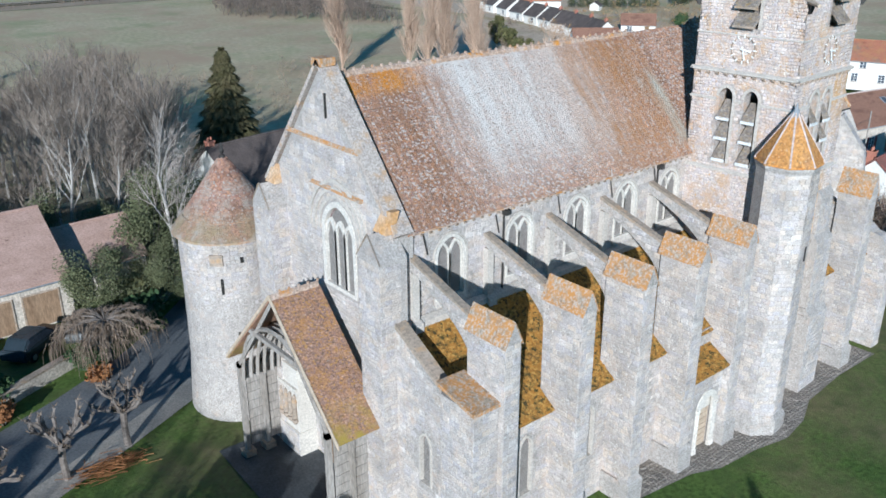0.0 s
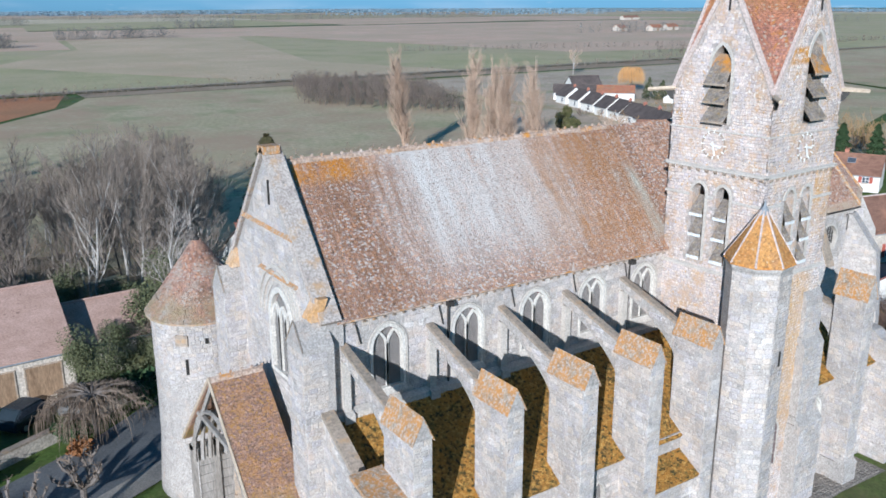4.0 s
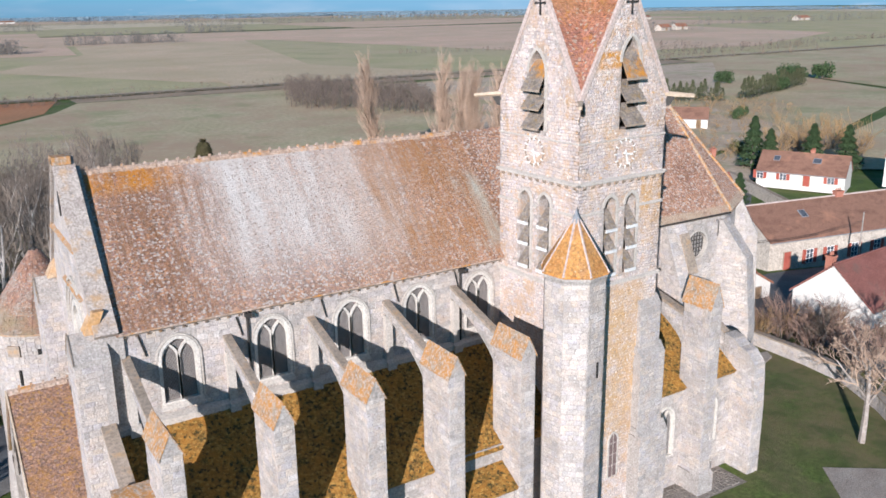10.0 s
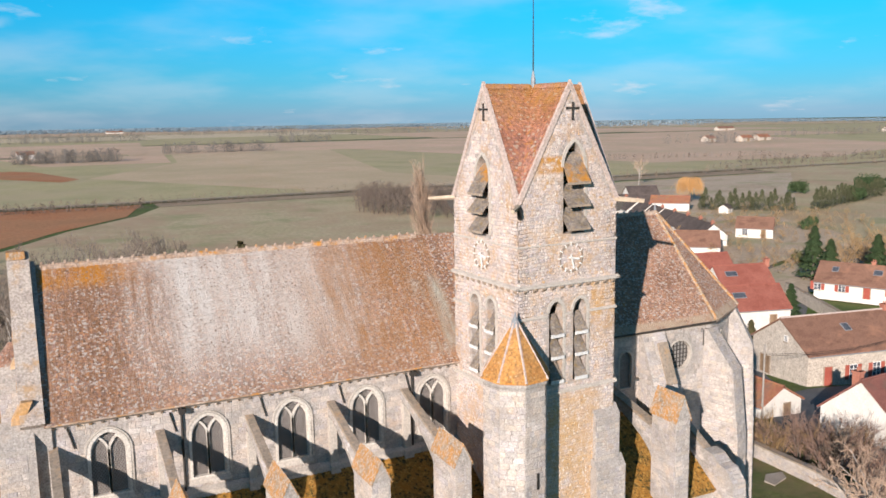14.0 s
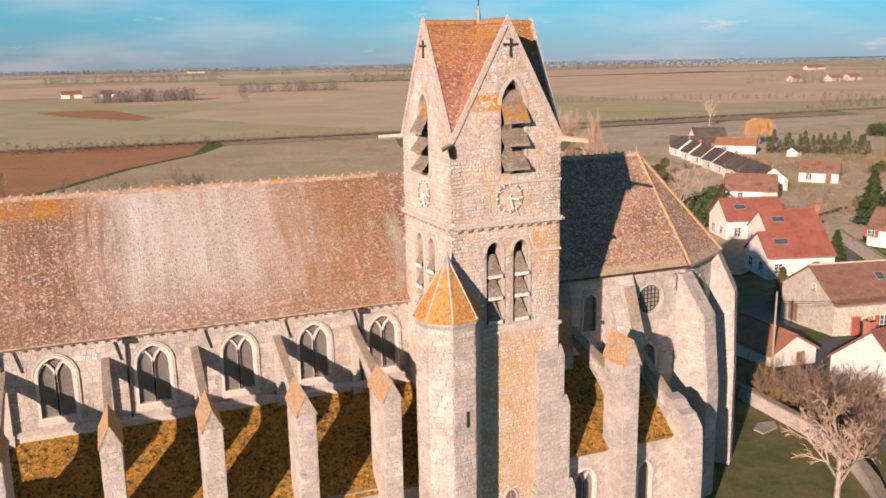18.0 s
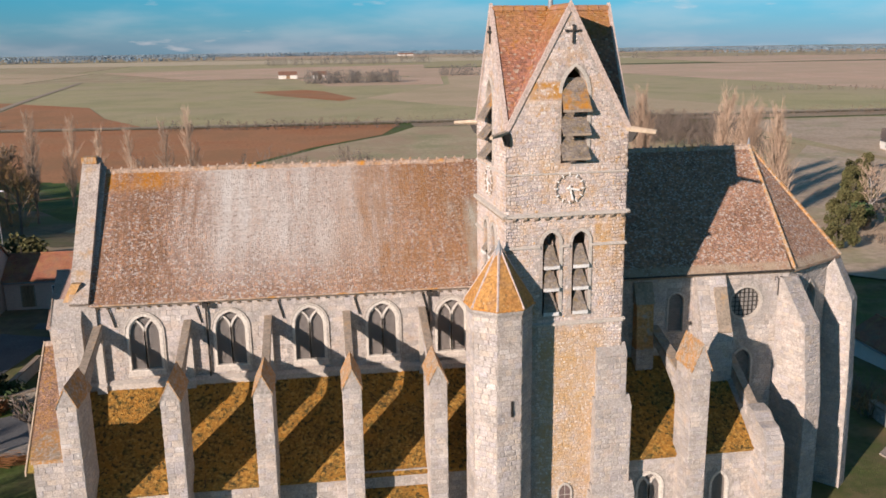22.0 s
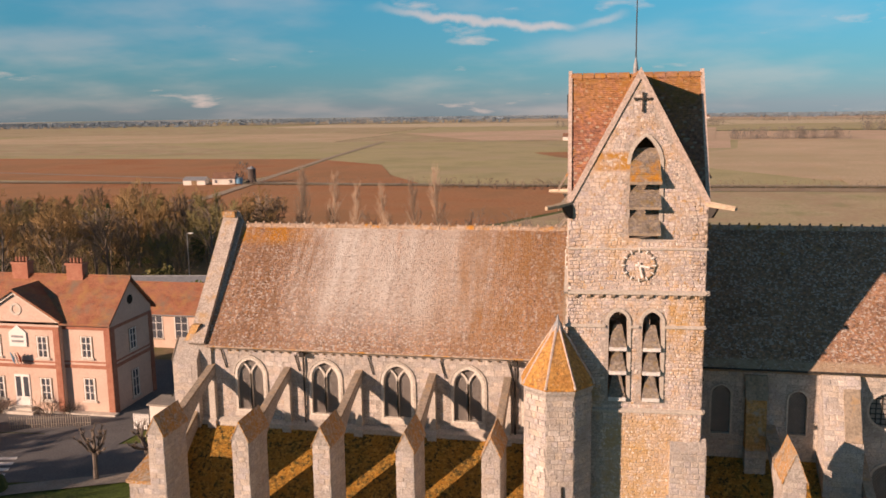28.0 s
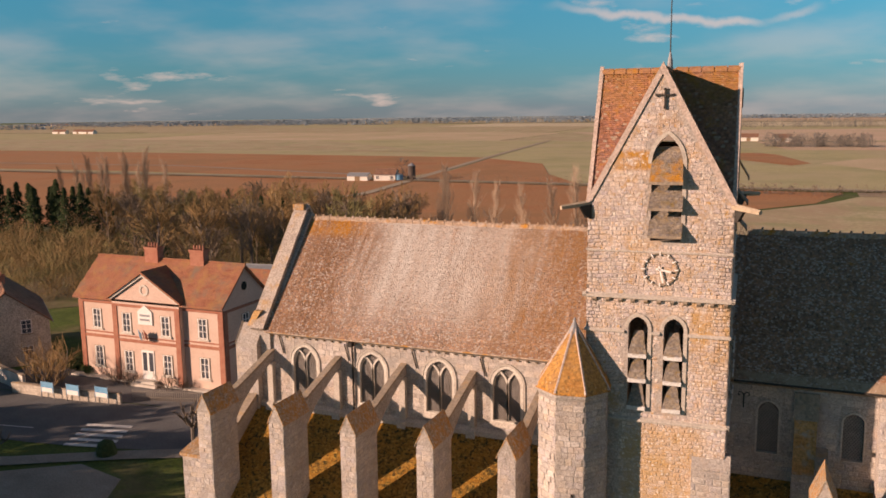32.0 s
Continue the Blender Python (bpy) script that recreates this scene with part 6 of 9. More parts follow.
PLAIN = [
    ([(-1500, 286), (1500, 280), (1500, 700), (-1500, 700)], F_GREEN, "young wheat on the open plain"),
    ([(-1500, 130), (-150, 130), (-70, 120), (-50, 150), (-29, 178), (-12, 211), (9, 239), (18, 274), (-146, 282), (-1500, 295)], F_RED, "ploughed reddish field"),
    ([(-48, 60), (-30, 55), (40, 70), (120, 180), (100, 262), (22, 262), (12, 239), (-9, 211), (-26, 178), (-47, 148)], F_OLIVE, "rough green pasture behind the church"),
    ([(22, 263), (100, 263), (300, 258), (300, 276), (22, 276)], SCRUB, "dry scrub beside the railway"),
    ([(103, 285), (180, 285), (151, 375), (230, 690), (96, 690), (78, 555), (13, 425), (75, 311)], F_BROWN, "bare brown field"),
    ([(-51, 508), (-33, 460), (0, 406), (9, 424), (-8, 500), (-20, 520)], F_RED, "small patch of reddish soil"),
    ([(-4, 560), (74, 556), (90, 688), (-30, 688)], F_PINK, "pale pinkish field"),
    ([(305, 352), (430, 330), (640, 420), (720, 690), (245, 690)], F_PINK, "pinkish bare field"),
    ([(-1500, 297), (-310, 302), (-152, 289), (-150, 336), (-168, 445), (-560, 470), (-1500, 480)], F_RED, "ploughed reddish field"),
    ([(-148, 290), (-74, 287), (-97, 330), (-119, 396), (-162, 436), (-147, 340)], F_RED, "ploughed reddish field"),
    ([(-1500, 485), (-560, 475), (-225, 505), (-425, 690), (-1500, 690)], F_OLIVE, "dull green field"),
    ([(110, 70), (240, 120), (300, 255), (125, 255), (118, 175)], F_OLIVE, "rough meadow beyond the village"),
    ([(95, 78), (150, 100), (165, 135), (120, 130)], MEADOW, "dry scrub meadow"),
    ([(245, 118), (700, 60), (900, 280), (305, 280)], F_OLIVE, "pasture beyond the village"),
    ([(84, 62), (108, 60), (140, 72), (152, 98), (96, 77)], MEADOW, "dry scrub behind the gardens"),
    ([(40, 70), (60, 52), (84, 62), (96, 78), (122, 131), (120, 180)], MEADOW, "rough garden ground beside the village"),
    ([(124, 134), (166, 137), (190, 150), (300, 250), (128, 250)], MEADOW, "dry meadow beyond the row houses"),
    ([(-240, 935), (-112, 700), (-55, 712), (80, 705), (120, 1060), (-15, 1045)], F_PINK, "pinkish ploughed field"),
    ([(-640, 930), (-390, 945), (-320, 960), (-265, 872), (-277, 832), (-345, 800), (-480, 850)], F_BROWN, "brown strip of bare soil"),
    ([(128, 282), (140, 352), (178, 630), (120, 640), (96, 430), (80, 284)], F_BROWN, "bare brown field"),
    ([(112, 58), (160, 20), (420, 20), (420, 80), (246, 116), (112, 69)], F_OLIVE, "pasture beside the village"),
]
for k, (pts, mat, lab) in enumerate(PLAIN):
    sheet("field", pts, mat, 0.06 + 0.012 * k, lab, "field")
ribbon("railway", [(-1500, 300), (-150, 286), (-60, 281), (300, 280), (1500, 270)], 4.0, m_track, 0.55, "straight railway bed across the plain", "railway")
ribbon("railway_bank", [(-1500, 296.5), (-150, 282.5), (-60, 277.5), (300, 276.5), (1500, 266.5)], 2.5, SCRUB, 0.35, "brown bank beside the railway", "bank")
ribbon("lane", [(-150, 120), (-160, 168), (-134, 227), (-147, 314), (-166, 442), (-200, 700)], 4.0, m_track, 0.25, "narrow earth lane across the fields", "lane")
ribbon("lane", [(-900, 330), (-309, 342), (-150, 300)], 3.5, m_gravel, 0.25, "pale farm track", "track")
ribbon("street", [(-110, 4), (-75, 9), (-56, 12.5), (-44, 13.5), (-34, 16.5), (-27, 19.2), (-20.5, 24), (-12, 33), (0, 45)], 6.0, m_asphalt, 0.04, "asphalt village street", "road")
sheet("school_yard", [(-56, 31.5), (-39, 31.5), (-33.2, 36), (-33.2, 46.5), (-40.4, 46.6), (-40.4, 44.0), (-60, 44.0)], m_asphalt, 0.03, "asphalt yard of the school", "pavement", cuts=4)
ribbon("street", [(-41, 14.5), (-40.5, 22), (-38, 32), (-36, 42)], 7.0, m_asphalt, 0.045, "asphalt yard beside the town hall", "road")
sheet("forecourt", [(-64, 18.5), (-40, 20.5), (-40, 26), (-64, 26)], m_asphalt, 0.035, "asphalt forecourt of the town hall", "pavement")
sheet("forecourt", [(-70, 12.5), (-40, 16), (-40, 20.4), (-64, 18.4), (-70, 19)], m_asphalt, 0.02, "asphalt verge before the forecourt wall", "pavement")
sheet("parking", [(-75, -14), (-36, -12), (-33.5, 1.5), (-36.5, 7.6), (-41, 8.6), (-47, 4.5), (-75, 2)], m_pave, 0.03, "asphalt parking area beside the church", "pavement")
ribbon("pavement", [(-62, 1.8), (-46, 6.0), (-42.6, 9.9), (-40.5, 10.6), (-34, 13.2), (-27.5, 15.6), (-23, 18.6)], 1.6, m_pave, 0.10, "pale kerbed pavement edge", "pavement")
sheet("porch_floor", [(-25.6, 2.2), (-21.4, 2.2), (-21.4, 11.9), (-25.2, 11.9)], m_shaded_paving, 0.05, "paved ground under the church porch, shade put into its colour", "pavement", cuts=0)
APRON = [(-12.2, -1.9), (-12.2, -3.5), (-9.0, -3.9), (-7.6, -4.5), (-5.0, -4.75), (-2.9, -5.2), (-0.8, -4.9), (1.2, -4.1), (5.0, -3.8), (9.0, -3.9), (9.0, -1.9)]
apron = sheet("cobble_apron", APRON, m_cobble, 0.02, "worn cobbled drip apron along the church", "pavement", cuts=0)


def in_poly(x, y, poly):
    c = False
    for (xa, ya), (xb, yb) in zip(poly, poly[1:] + poly[:1]):
        if (ya > y) != (yb > y) and x < (xb - xa) * (y - ya) / (yb - ya) + xa:
            c = not c
    return c


masonry((-12.2, -5.3, 0.0), (1, 0, 0), (0, 1, 0), (0, 0, 1), 21.2, 3.3, apron, (m_cobble, m_cobble), 57, ok=lambda a0, a1, b0, b1: all(in_poly(a - 12.2, b - 5.3, APRON) for a in (a0, a1) for b in (b0, b1)),
        course=0.2, length=(0.15, 0.3), relief=0.03, rest="cobbles")
sheet("gravel_patch", [(13.6, -5.2), (16.6, -7.4), (14.5, -13), (9, -11)], m_gravel, 0.03, "pale gravel patch in the lawn", "pavement")
ribbon("street", [(22, -16), (29, -4), (36, 16), (42, 22), (60, 19), (90, 8), (140, -10)], 5.5, m_asphalt, 0.03, "asphalt lane past the stone row house", "road")
ribbon("street", [(40, 22), (50, 38), (64, 44), (84, 58), (104, 84), (117, 101), (129, 125), (145, 150), (158, 172), (175, 200)], 5.0, m_asphalt, 0.035, "village lane between the houses", "road")
for k in range(5):
    a = Vector((-44.9, 10.7)) + Vector((-1.5, 3.7)) * (k / 4)
    d = Vector((3.8, 0.85))
    w = Vector((-0.19, 0.46))
    sheet("road_marking", [tuple(a), tuple(a + d), tuple(a + d + w), tuple(a + w)], m_paint, 0.065, "white stripe of the street crossing", "road marking", cuts=0)
ribbon("road_marking", [(-64, 10.2), (-50, 12.6)], 0.15, m_paint, 0.06, "white road edge line", "road marking")


# ---- trees ----
def grow(rng, p, d, length, r, level, top, wood, twigs, spread, kids, up, thin, start=0.35, reach=1.0):
    segs = 3 if level < 2 else 2
    pts, rad = [p], [r]
    for k in range(segs):
        jit = Vector((rng.uniform(-1, 1), rng.uniform(-1, 1), rng.uniform(-0.6, 0.6))) * (0.10 if level == 0 else 0.22)
        d = (d + jit + Vector((0, 0, up if level else 0.05))).normalized()
        p = p + d * length / segs
        pts.append(p)
        rad.append(r * (1 - (k + 1) / segs * 0.62))
    (wood if level < 2 else twigs).append((pts, rad, 5 if level == 0 else 3))
    if level >= top:
        return
    n = kids[min(level, len(kids) - 1)]
    for k in range(n):
        s = (start if level == 0 else 0.2) + (1 - start if level == 0 else 0.8) * (k + rng.random()) / n
        f = s * segs
        i = min(int(f), segs - 1)
        q = pts[i].lerp(pts[i + 1], f - i)
        a = rng.uniform(0, 2 * math.pi)
        side = d.cross(Vector((math.cos(a), math.sin(a), 0.3))).normalized()
        nd = (d * math.cos(spread) + side * math.sin(spread)).normalized()
        grow(rng, q, nd, length * rng.uniform(0.42, 0.62) * (1.15 - 0.4 * s) * (reach if level == 0 else 1), max(rad[i] * 0.55, thin), level + 1, top, wood, twigs, spread * rng.uniform(0.85, 1.15), kids, up, thin)


def tubes_raw(lines):
    verts, faces = [], []
    for pts, rad, n in lines:
        base = len(verts)
        for i, p in enumerate(pts):
            d = (pts[min(i + 1, len(pts) - 1)] - pts[max(i - 1, 0)]).normalized()
            side = d.cross(Vector((0.3, 0.2, 0.93)) if abs(d.z) < 0.9 else Vector((1, 0.1, 0))).normalized()
            u = side.cross(d)
            for k in range(n):
                verts.append(p + (side * math.cos(2 * math.pi * k / n) + u * math.sin(2 * math.pi * k / n)) * rad[i])
        for i in range(len(pts) - 1):
            for k in range(n):
                a, b = base + i * n + k, base + i * n + (k + 1) % n
                faces.append((a, b, b + n, a + n))
    return verts, faces


def bare_tree(name, label, seed, h, trunk_r, spread, kids, up, top=4, bark=None, twig=None, trunk_share=0.55, thin=0.012, group="", start=0.35, reach=1.0):
    rng = random.Random(seed)
    wood, twigs = [], []
    grow(rng, Vector((0, 0, -0.3)), Vector((0.02, 0.02, 1)), h * trunk_share, trunk_r, 0, top, wood, twigs, spread, kids, up, thin, start, reach)
    ob = thing(name, label, "tree", group=group)
    raw_part("trunk", *tubes_raw(wood), bark or m_bark, ob)
    raw_part("crown", *tubes_raw(twigs), twig or m_twig, ob, "bare winter twigs")
    return ob


def leaf_lumps(rng, lumps, n, size, flat=0.6):
    """Many small leaf cards spread over uneven lumps (x, y, z, rx, rz)."""
    verts, faces = [], []
    for _ in range(n):
        x, y, z, rx, rz = rng.choice(lumps)
        v = Vector((rng.gauss(0, 1), rng.gauss(0, 1), rng.gauss(0, 1))).normalized() * (rng.random() ** 0.35)
        p = Vector((x + v.x * rx, y + v.y * rx, z + v.z * rz))
        a = Vector((rng.gauss(0, 1), rng.gauss(0, 1), rng.gauss(0, flat))).normalized()
        b = a.cross(Vector((rng.gauss(0, 1), rng.gauss(0, 1), rng.gauss(0, 1)))).normalized()
        s = size * rng.uniform(0.6, 1.5)
        k = len(verts)
        verts += [p - a * s, p + b * s * 0.6, p + a * s, p - b * s * 0.6]
        faces.append((k, k + 1, k + 2, k + 3))
    return verts, faces


def conifer(name, label, seed, h, r, mat, n=2600, droop=0.35):
    rng = random.Random(seed)
    verts, faces = [], []
    for _ in range(n):
        t = rng.random() ** 0.75
        z = h * (0.06 + 0.94 * t)
        lay = 0.75 + 0.25 * math.sin(z * 5.2 + rng.uniform(-0.4, 0.4))
        rr = r * (1 - t) ** 0.85 * lay * rng.uniform(0.35, 1.0) ** 0.5 + 0.05
        a = rng.uniform(0, 2 * math.pi)
        p = Vector((rr * math.cos(a), rr * math.sin(a), z - droop * rr * 0.4))
        out = Vector((math.cos(a), math.sin(a), -droop + rng.uniform(-0.3, 0.3))).normalized()
        side = out.cross(Vector((rng.uniform(-0.4, 0.4), rng.uniform(-0.4, 0.4), 1))).normalized()
        s = (0.22 + 0.12 * rng.random()) * max(0.5, r / 2.6)
        k = len(verts)
        verts += [p - out * s, p + side * s * 0.5, p + out * s * 1.3, p - side * s * 0.5]
        faces.append((k, k + 1, k + 2, k + 3))
    ob = thing(name, label, "tree")
    bm = bm_new()
    tube(bm, [(0, 0, -0.3), (0, 0, h * 0.97)], [r * 0.09, 0.02], 7)
    part("trunk", bm, m_bark, ob)
    raw_part("crown", verts, faces, mat, ob, "dense needles in tiers")
    return ob


def bush(name, label, seed, r, h, mat, n=900, size=0.14, category="bush", twiggy=True, clumps=7):
    rng = random.Random(seed)
    w = 1.0 if clumps < 10 else 0.55
    lumps = [(rng.uniform(-0.5, 0.5) * r * (2 - w), rng.uniform(-0.5, 0.5) * r * (2 - w), h * rng.uniform(0.3 if w == 1 else 0.2, 0.65 if w == 1 else 0.8), r * w * rng.uniform(0.4, 0.65), h * w * rng.uniform(0.25, 0.4)) for _ in range(clumps)]
    ob = thing(name, label, category)
    raw_part("crown", *leaf_lumps(rng, lumps, n, size), mat, ob)
    if twiggy:
        wood = []
        for _ in range(9):
            a, s = rng.uniform(0, 6.28), rng.uniform(0.2, 0.6)
            wood.append(([Vector((0, 0, -0.2)), Vector((math.cos(a) * s * r * 0.5, math.sin(a) * s * r * 0.5, h * 0.35)), Vector((math.cos(a) * s * r, math.sin(a) * s * r, h * 0.75))], [0.06, 0.04, 0.015], 4))
        tagged(raw_part("woody_base", *tubes_raw(wood), m_bark, ob), kind="stuff")
    return ob


def twig_bush(name, label, seed, h, mat, stems=9, category="bush"):
    rng = random.Random(seed)
    wood, twigs = [], []
    for _ in range(stems):
        a = rng.uniform(0, 6.28)
        d = Vector((math.cos(a) * 0.5, math.sin(a) * 0.5, 1)).normalized()
        grow(rng, Vector((math.cos(a) * 0.25 * h * rng.random(), math.sin(a) * 0.25 * h * rng.random(), -0.2)), d, h * rng.uniform(0.5, 0.75), 0.05, 1, 3, wood, twigs, 0.6, (0, 6, 5), 0.06, 0.012)
    ob = thing(name, label, category)
    tagged(raw_part("woody_base", *tubes_raw(wood), m_bark, ob), kind="stuff")
    raw_part("crown", *tubes_raw(twigs), mat, ob, "dense bare twigs")
    return ob


def plant(proto, spots, seed=0, first=True):
    """Sets a tree and its copies at (x, y, scale)."""
    rng = random.Random(seed)
    for k, (x, y, s) in enumerate(spots):
        m = pose(x, y, ground_z(x, y), 0, 0, rng.uniform(0, 360)) @ Matrix.Diagonal((s, s, s * rng.uniform(0.92, 1.08), 1))
        if k:
            copy_thing(proto, m)
        else:
            last = m
    if spots:
        proto.matrix_basis = last


def scatter(seed, n, poly, smin, smax, gap=2.0):
    rng = random.Random(seed)
    xs, ys = [p[0] for p in poly], [p[1] for p in poly]
    out = []
    for _ in range(n * 30):
        if len(out) >= n:
            break
        x, y = rng.uniform(min(xs), max(xs)), rng.uniform(min(ys), max(ys))
        c = False
        for (xa, ya), (xb, yb) in zip(poly, poly[1:] + poly[:1]):
            if (ya > y) != (yb > y) and x < (xb - xa) * (y - ya) / (yb - ya) + xa:
                c = not c
        if c and all((x - a) ** 2 + (y - b) ** 2 > gap * gap for a, b, _ in out):
            out.append((x, y, rng.uniform(smin, smax)))
    return out


def split(spots, k):
    return [spots[i::k] for i in range(k)]


GREY = [bare_tree("bare_tree", "tall leafless grey tree in a winter wood", s, 11.5, 0.16, 0.62, (9, 6, 5, 3), 0.10, 4, m_bark, m_twig_grey, 0.62, 0.016, group="winter wood") for s in (1, 2)]
GREY.append(bare_tree("birch_tree", "leafless birch with a pale trunk", 3, 11.5, 0.16, 0.42, (8, 6, 5, 3), 0.14, 4, m_birch, m_twig_grey, 0.75, 0.016, group="winter wood"))
GREY.append(bare_tree("birch_tree", "leafless birch with a pale trunk", 4, 12.5, 0.15, 0.5, (10, 6, 5, 3), 0.12, 4, m_birch, m_twig_grey, 0.72, 0.016, group="winter wood"))
BROWN = [bare_tree("bare_tree", "leafless tree with warm brown twigs", s, 10.5, 0.18, 0.6, (9, 6, 5, 3), 0.08, 4, m_bark, m, 0.55, 0.028, group="wood behind the town hall") for s, m in ((11, m_twig), (12, m_twig_gold), (13, m_olive), (14, m_twig_gold))]
wood_w = scatter(71, 92, [(-31, 46), (-15, 43), (-9, 48), (-6.5, 60), (-3, 76), (0, 92), (-8, 98), (-22, 86), (-33, 62)], 0.7, 1.15, 2.2)
for proto, spots in zip(GREY, split(wood_w, 4)):
    plant(proto, spots, 3)
wood_nw = scatter(72, 95, [(-112, 92), (-98, 70), (-75, 60), (-60, 80), (-48, 92), (-70, 125), (-110, 135), (-165, 130), (-140, 106)], 1.0, 1.65, 3.4)
for proto, spots in zip(BROWN, split(wood_nw, 4)):
    plant(proto, spots, 5)
DARK = conifer("fir_tree", "tall narrow dark green fir", 21, 9.0, 2.0, m_ever, 1500)
plant(DARK, [(-82, 98, 1.0), (-79, 101, 1.1), (-76, 96, 0.9), (-88, 100, 1.05), (-85, 104, 0.9), (-95, 108, 0.8), (-130, 86, 1.5), (-127, 89, 1.55), (-124, 88, 1.4), (-133, 88, 1.6), (-121, 91, 1.35), (-136, 86, 1.5), (-141, 88, 1.7), (-138.5, 90, 1.6), (-136, 92, 1.5), (-134, 94, 1.5), (-131, 92, 1.45), (-128, 94, 1.4), (-125, 93, 1.4), (-122, 95, 1.3), (-139, 84, 1.5), (-143, 86, 1.6), (-119, 94, 1.2), (-73, 101, 0.85), (-70, 98, 0.8)], 6)
SPRUCE = conifer("spruce_tree", "tall spruce with brownish drooping boughs", 22, 14.0, 4.9, m_pine, 9500, 0.6)
plant(SPRUCE, [(1.8, 64.5, 1.0)], 7)
plant(conifer("fir_tree", "broad dark green garden fir", 23, 9.0, 3.4, m_ever, 2600), [(4.5, 72, 0.8), (101, 69, 1.0), (99, 64, 0.9), (108, 62, 0.95), (112, 58, 0.9), (73, 49, 0.62)], 8)
POPLAR_B = bare_tree("poplar_tree", "tall leafless poplar with upright branches", 32, 24, 0.16, 0.30, (48, 7, 3), 0.23, 3, m_poplar, m_poplar, 0.9, 0.026, group="poplars", start=0.05, reach=0.37)
plant(POPLAR_B, [(-138, 104, 0.74), (-135, 108, 0.78), (-132, 103, 0.74), (-128, 108, 0.8), (-125.5, 105, 0.8), (-123, 109, 0.78), (-121, 106, 0.74), (-143, 106, 0.68), (-140.5, 108, 0.7), (-118, 109, 0.72), (-130, 105, 0.76)], 10)
POPLAR_C = bare_tree("poplar_tree", "leafless poplar with a soft plume of pale twigs", 33, 16, 0.13, 0.32, (44, 7, 3), 0.23, 3, m_poplar, m_poplar, 0.9, 0.018, group="poplars", start=0.03, reach=0.46)
plant(POPLAR_C, [(-63.1, 131.6, 1.0), (-60.5, 121, 0.95), (-54.6, 122.8, 1.0), (-49.2, 120, 0.88), (-42.7, 119.3, 0.94), (-36.6, 117.4, 1.03), (-32.7, 120.8, 1.08)], 34)
POPLAR_D = bare_tree("poplar_tree", "tall leafless poplar with a broad plume of pale twigs", 35, 16.4, 0.22, 0.38, (72, 8, 4), 0.20, 3, m_poplar, m_poplar, 0.92, 0.022, group="poplars", start=0.03, reach=0.58)
plant(POPLAR_D, [(49.3, 114.3, 1.0), (60.3, 108.2, 1.0), (61.0, 103.5, 0.92), (60.1, 97.4, 0.98), (63.0, 91.5, 0.95)], 36)
# pollarded limes along the street
def pollard(seed, h):
    rng = random.Random(seed)
    wood, knobs = [([Vector((0, 0, -0.2)), Vector((0.05, 0, h * 0.3)), Vector((0, 0.05, h * 0.55))], [0.19, 0.16, 0.17], 7)], []
    for k in range(9):
        a = 6.28 * k / 9 + rng.uniform(-0.25, 0.25)
        d = Vector((math.cos(a), math.sin(a), rng.uniform(0.35, 0.9))).normalized()
        p, pts, rad = Vector((0, 0, h * 0.54)), [Vector((0, 0, h * 0.54))], [0.11]
        for s in range(4):
            d = (d + Vector((rng.uniform(-0.5, 0.5), rng.uniform(-0.5, 0.5), rng.uniform(-0.1, 0.55)))).normalized()
            p = p + d * rng.uniform(0.3, 0.5)
            pts.append(p)
            rad.append(rng.choice([0.07, 0.10, 0.075]))
            if rng.random() < 0.7:
                e = (d + Vector((rng.uniform(-1, 1), rng.uniform(-1, 1), 0.5))).normalized()
                wood.append(([p, p + e * 0.28, p + e * 0.42], [0.06, 0.05, 0.09], 5))
                knobs.append(p + e * 0.46)
        rad[-1] = 0.1
        knobs.append(p)
        wood.append((pts, rad, 5))
    ob = thing("pollard_lime", "knobbly pollarded lime tree beside the street", "tree", group="street limes")
    raw_part("trunk", *tubes_raw(wood), m_bark, ob, "grey knobbly trunk and stubs")
    tw = []
    for q in knobs:
        for _ in range(5):
            e = Vector((rng.uniform(-1, 1), rng.uniform(-1, 1), rng.uniform(0.1, 1))).normalized()
            tw.append(([q, q + e * rng.uniform(0.15, 0.35)], [0.018, 0.006], 3))
    raw_part("crown", *tubes_raw(tw), m_twig, ob, "short bare shoots")
    return ob


plant(pollard(41, 3.6), [(-28.4, 15.2, 1.0), (-34.9, 13.2, 1.0)], 11)
plant(pollard(42, 3.5), [(-31.6, 14.3, 1.0), (-45.5, 5.0, 0.9)], 12)
# trees and bushes round the church
plant(bare_tree("bare_tree", "pale leafless garden tree on the lawn", 51, 9.0, 0.2, 0.75, (8, 6, 5, 4), 0.03, 4, m_pale_bark, m_poplar, 0.5, 0.016), [(18.0, -4.7, 1.15)], 13)
plant(bare_tree("bare_tree", "spreading leafless garden tree", 52, 8.0, 0.16, 0.7, (8, 6, 5, 4), 0.05, 4, m_bark, m_twig, 0.5), [(30.5, 1.0, 0.9), (27.5, 4.5, 0.7), (56, 40, 0.7), (80, 60, 0.9), (86, 70, 0.9), (95, 52, 0.7), (76, 74, 1.0), (90, 78, 0.9)], 14)
plant(twig_bush("thicket", "dense leafless thicket of reddish brown twigs", 53, 3.4, m_twig_red, 14), [(28, 8.5, 1.05), (30, 6, 1.15), (27.5, 11, 1.0), (31, 10.5, 1.0), (29, 3.5, 1.1), (32, 3, 1.0), (26.5, 14, 0.85), (32.5, 7.5, 1.05), (27.5, 5.5, 0.95), (29.8, 0.8, 1.0), (26.5, 1.5, 0.9)], 15)
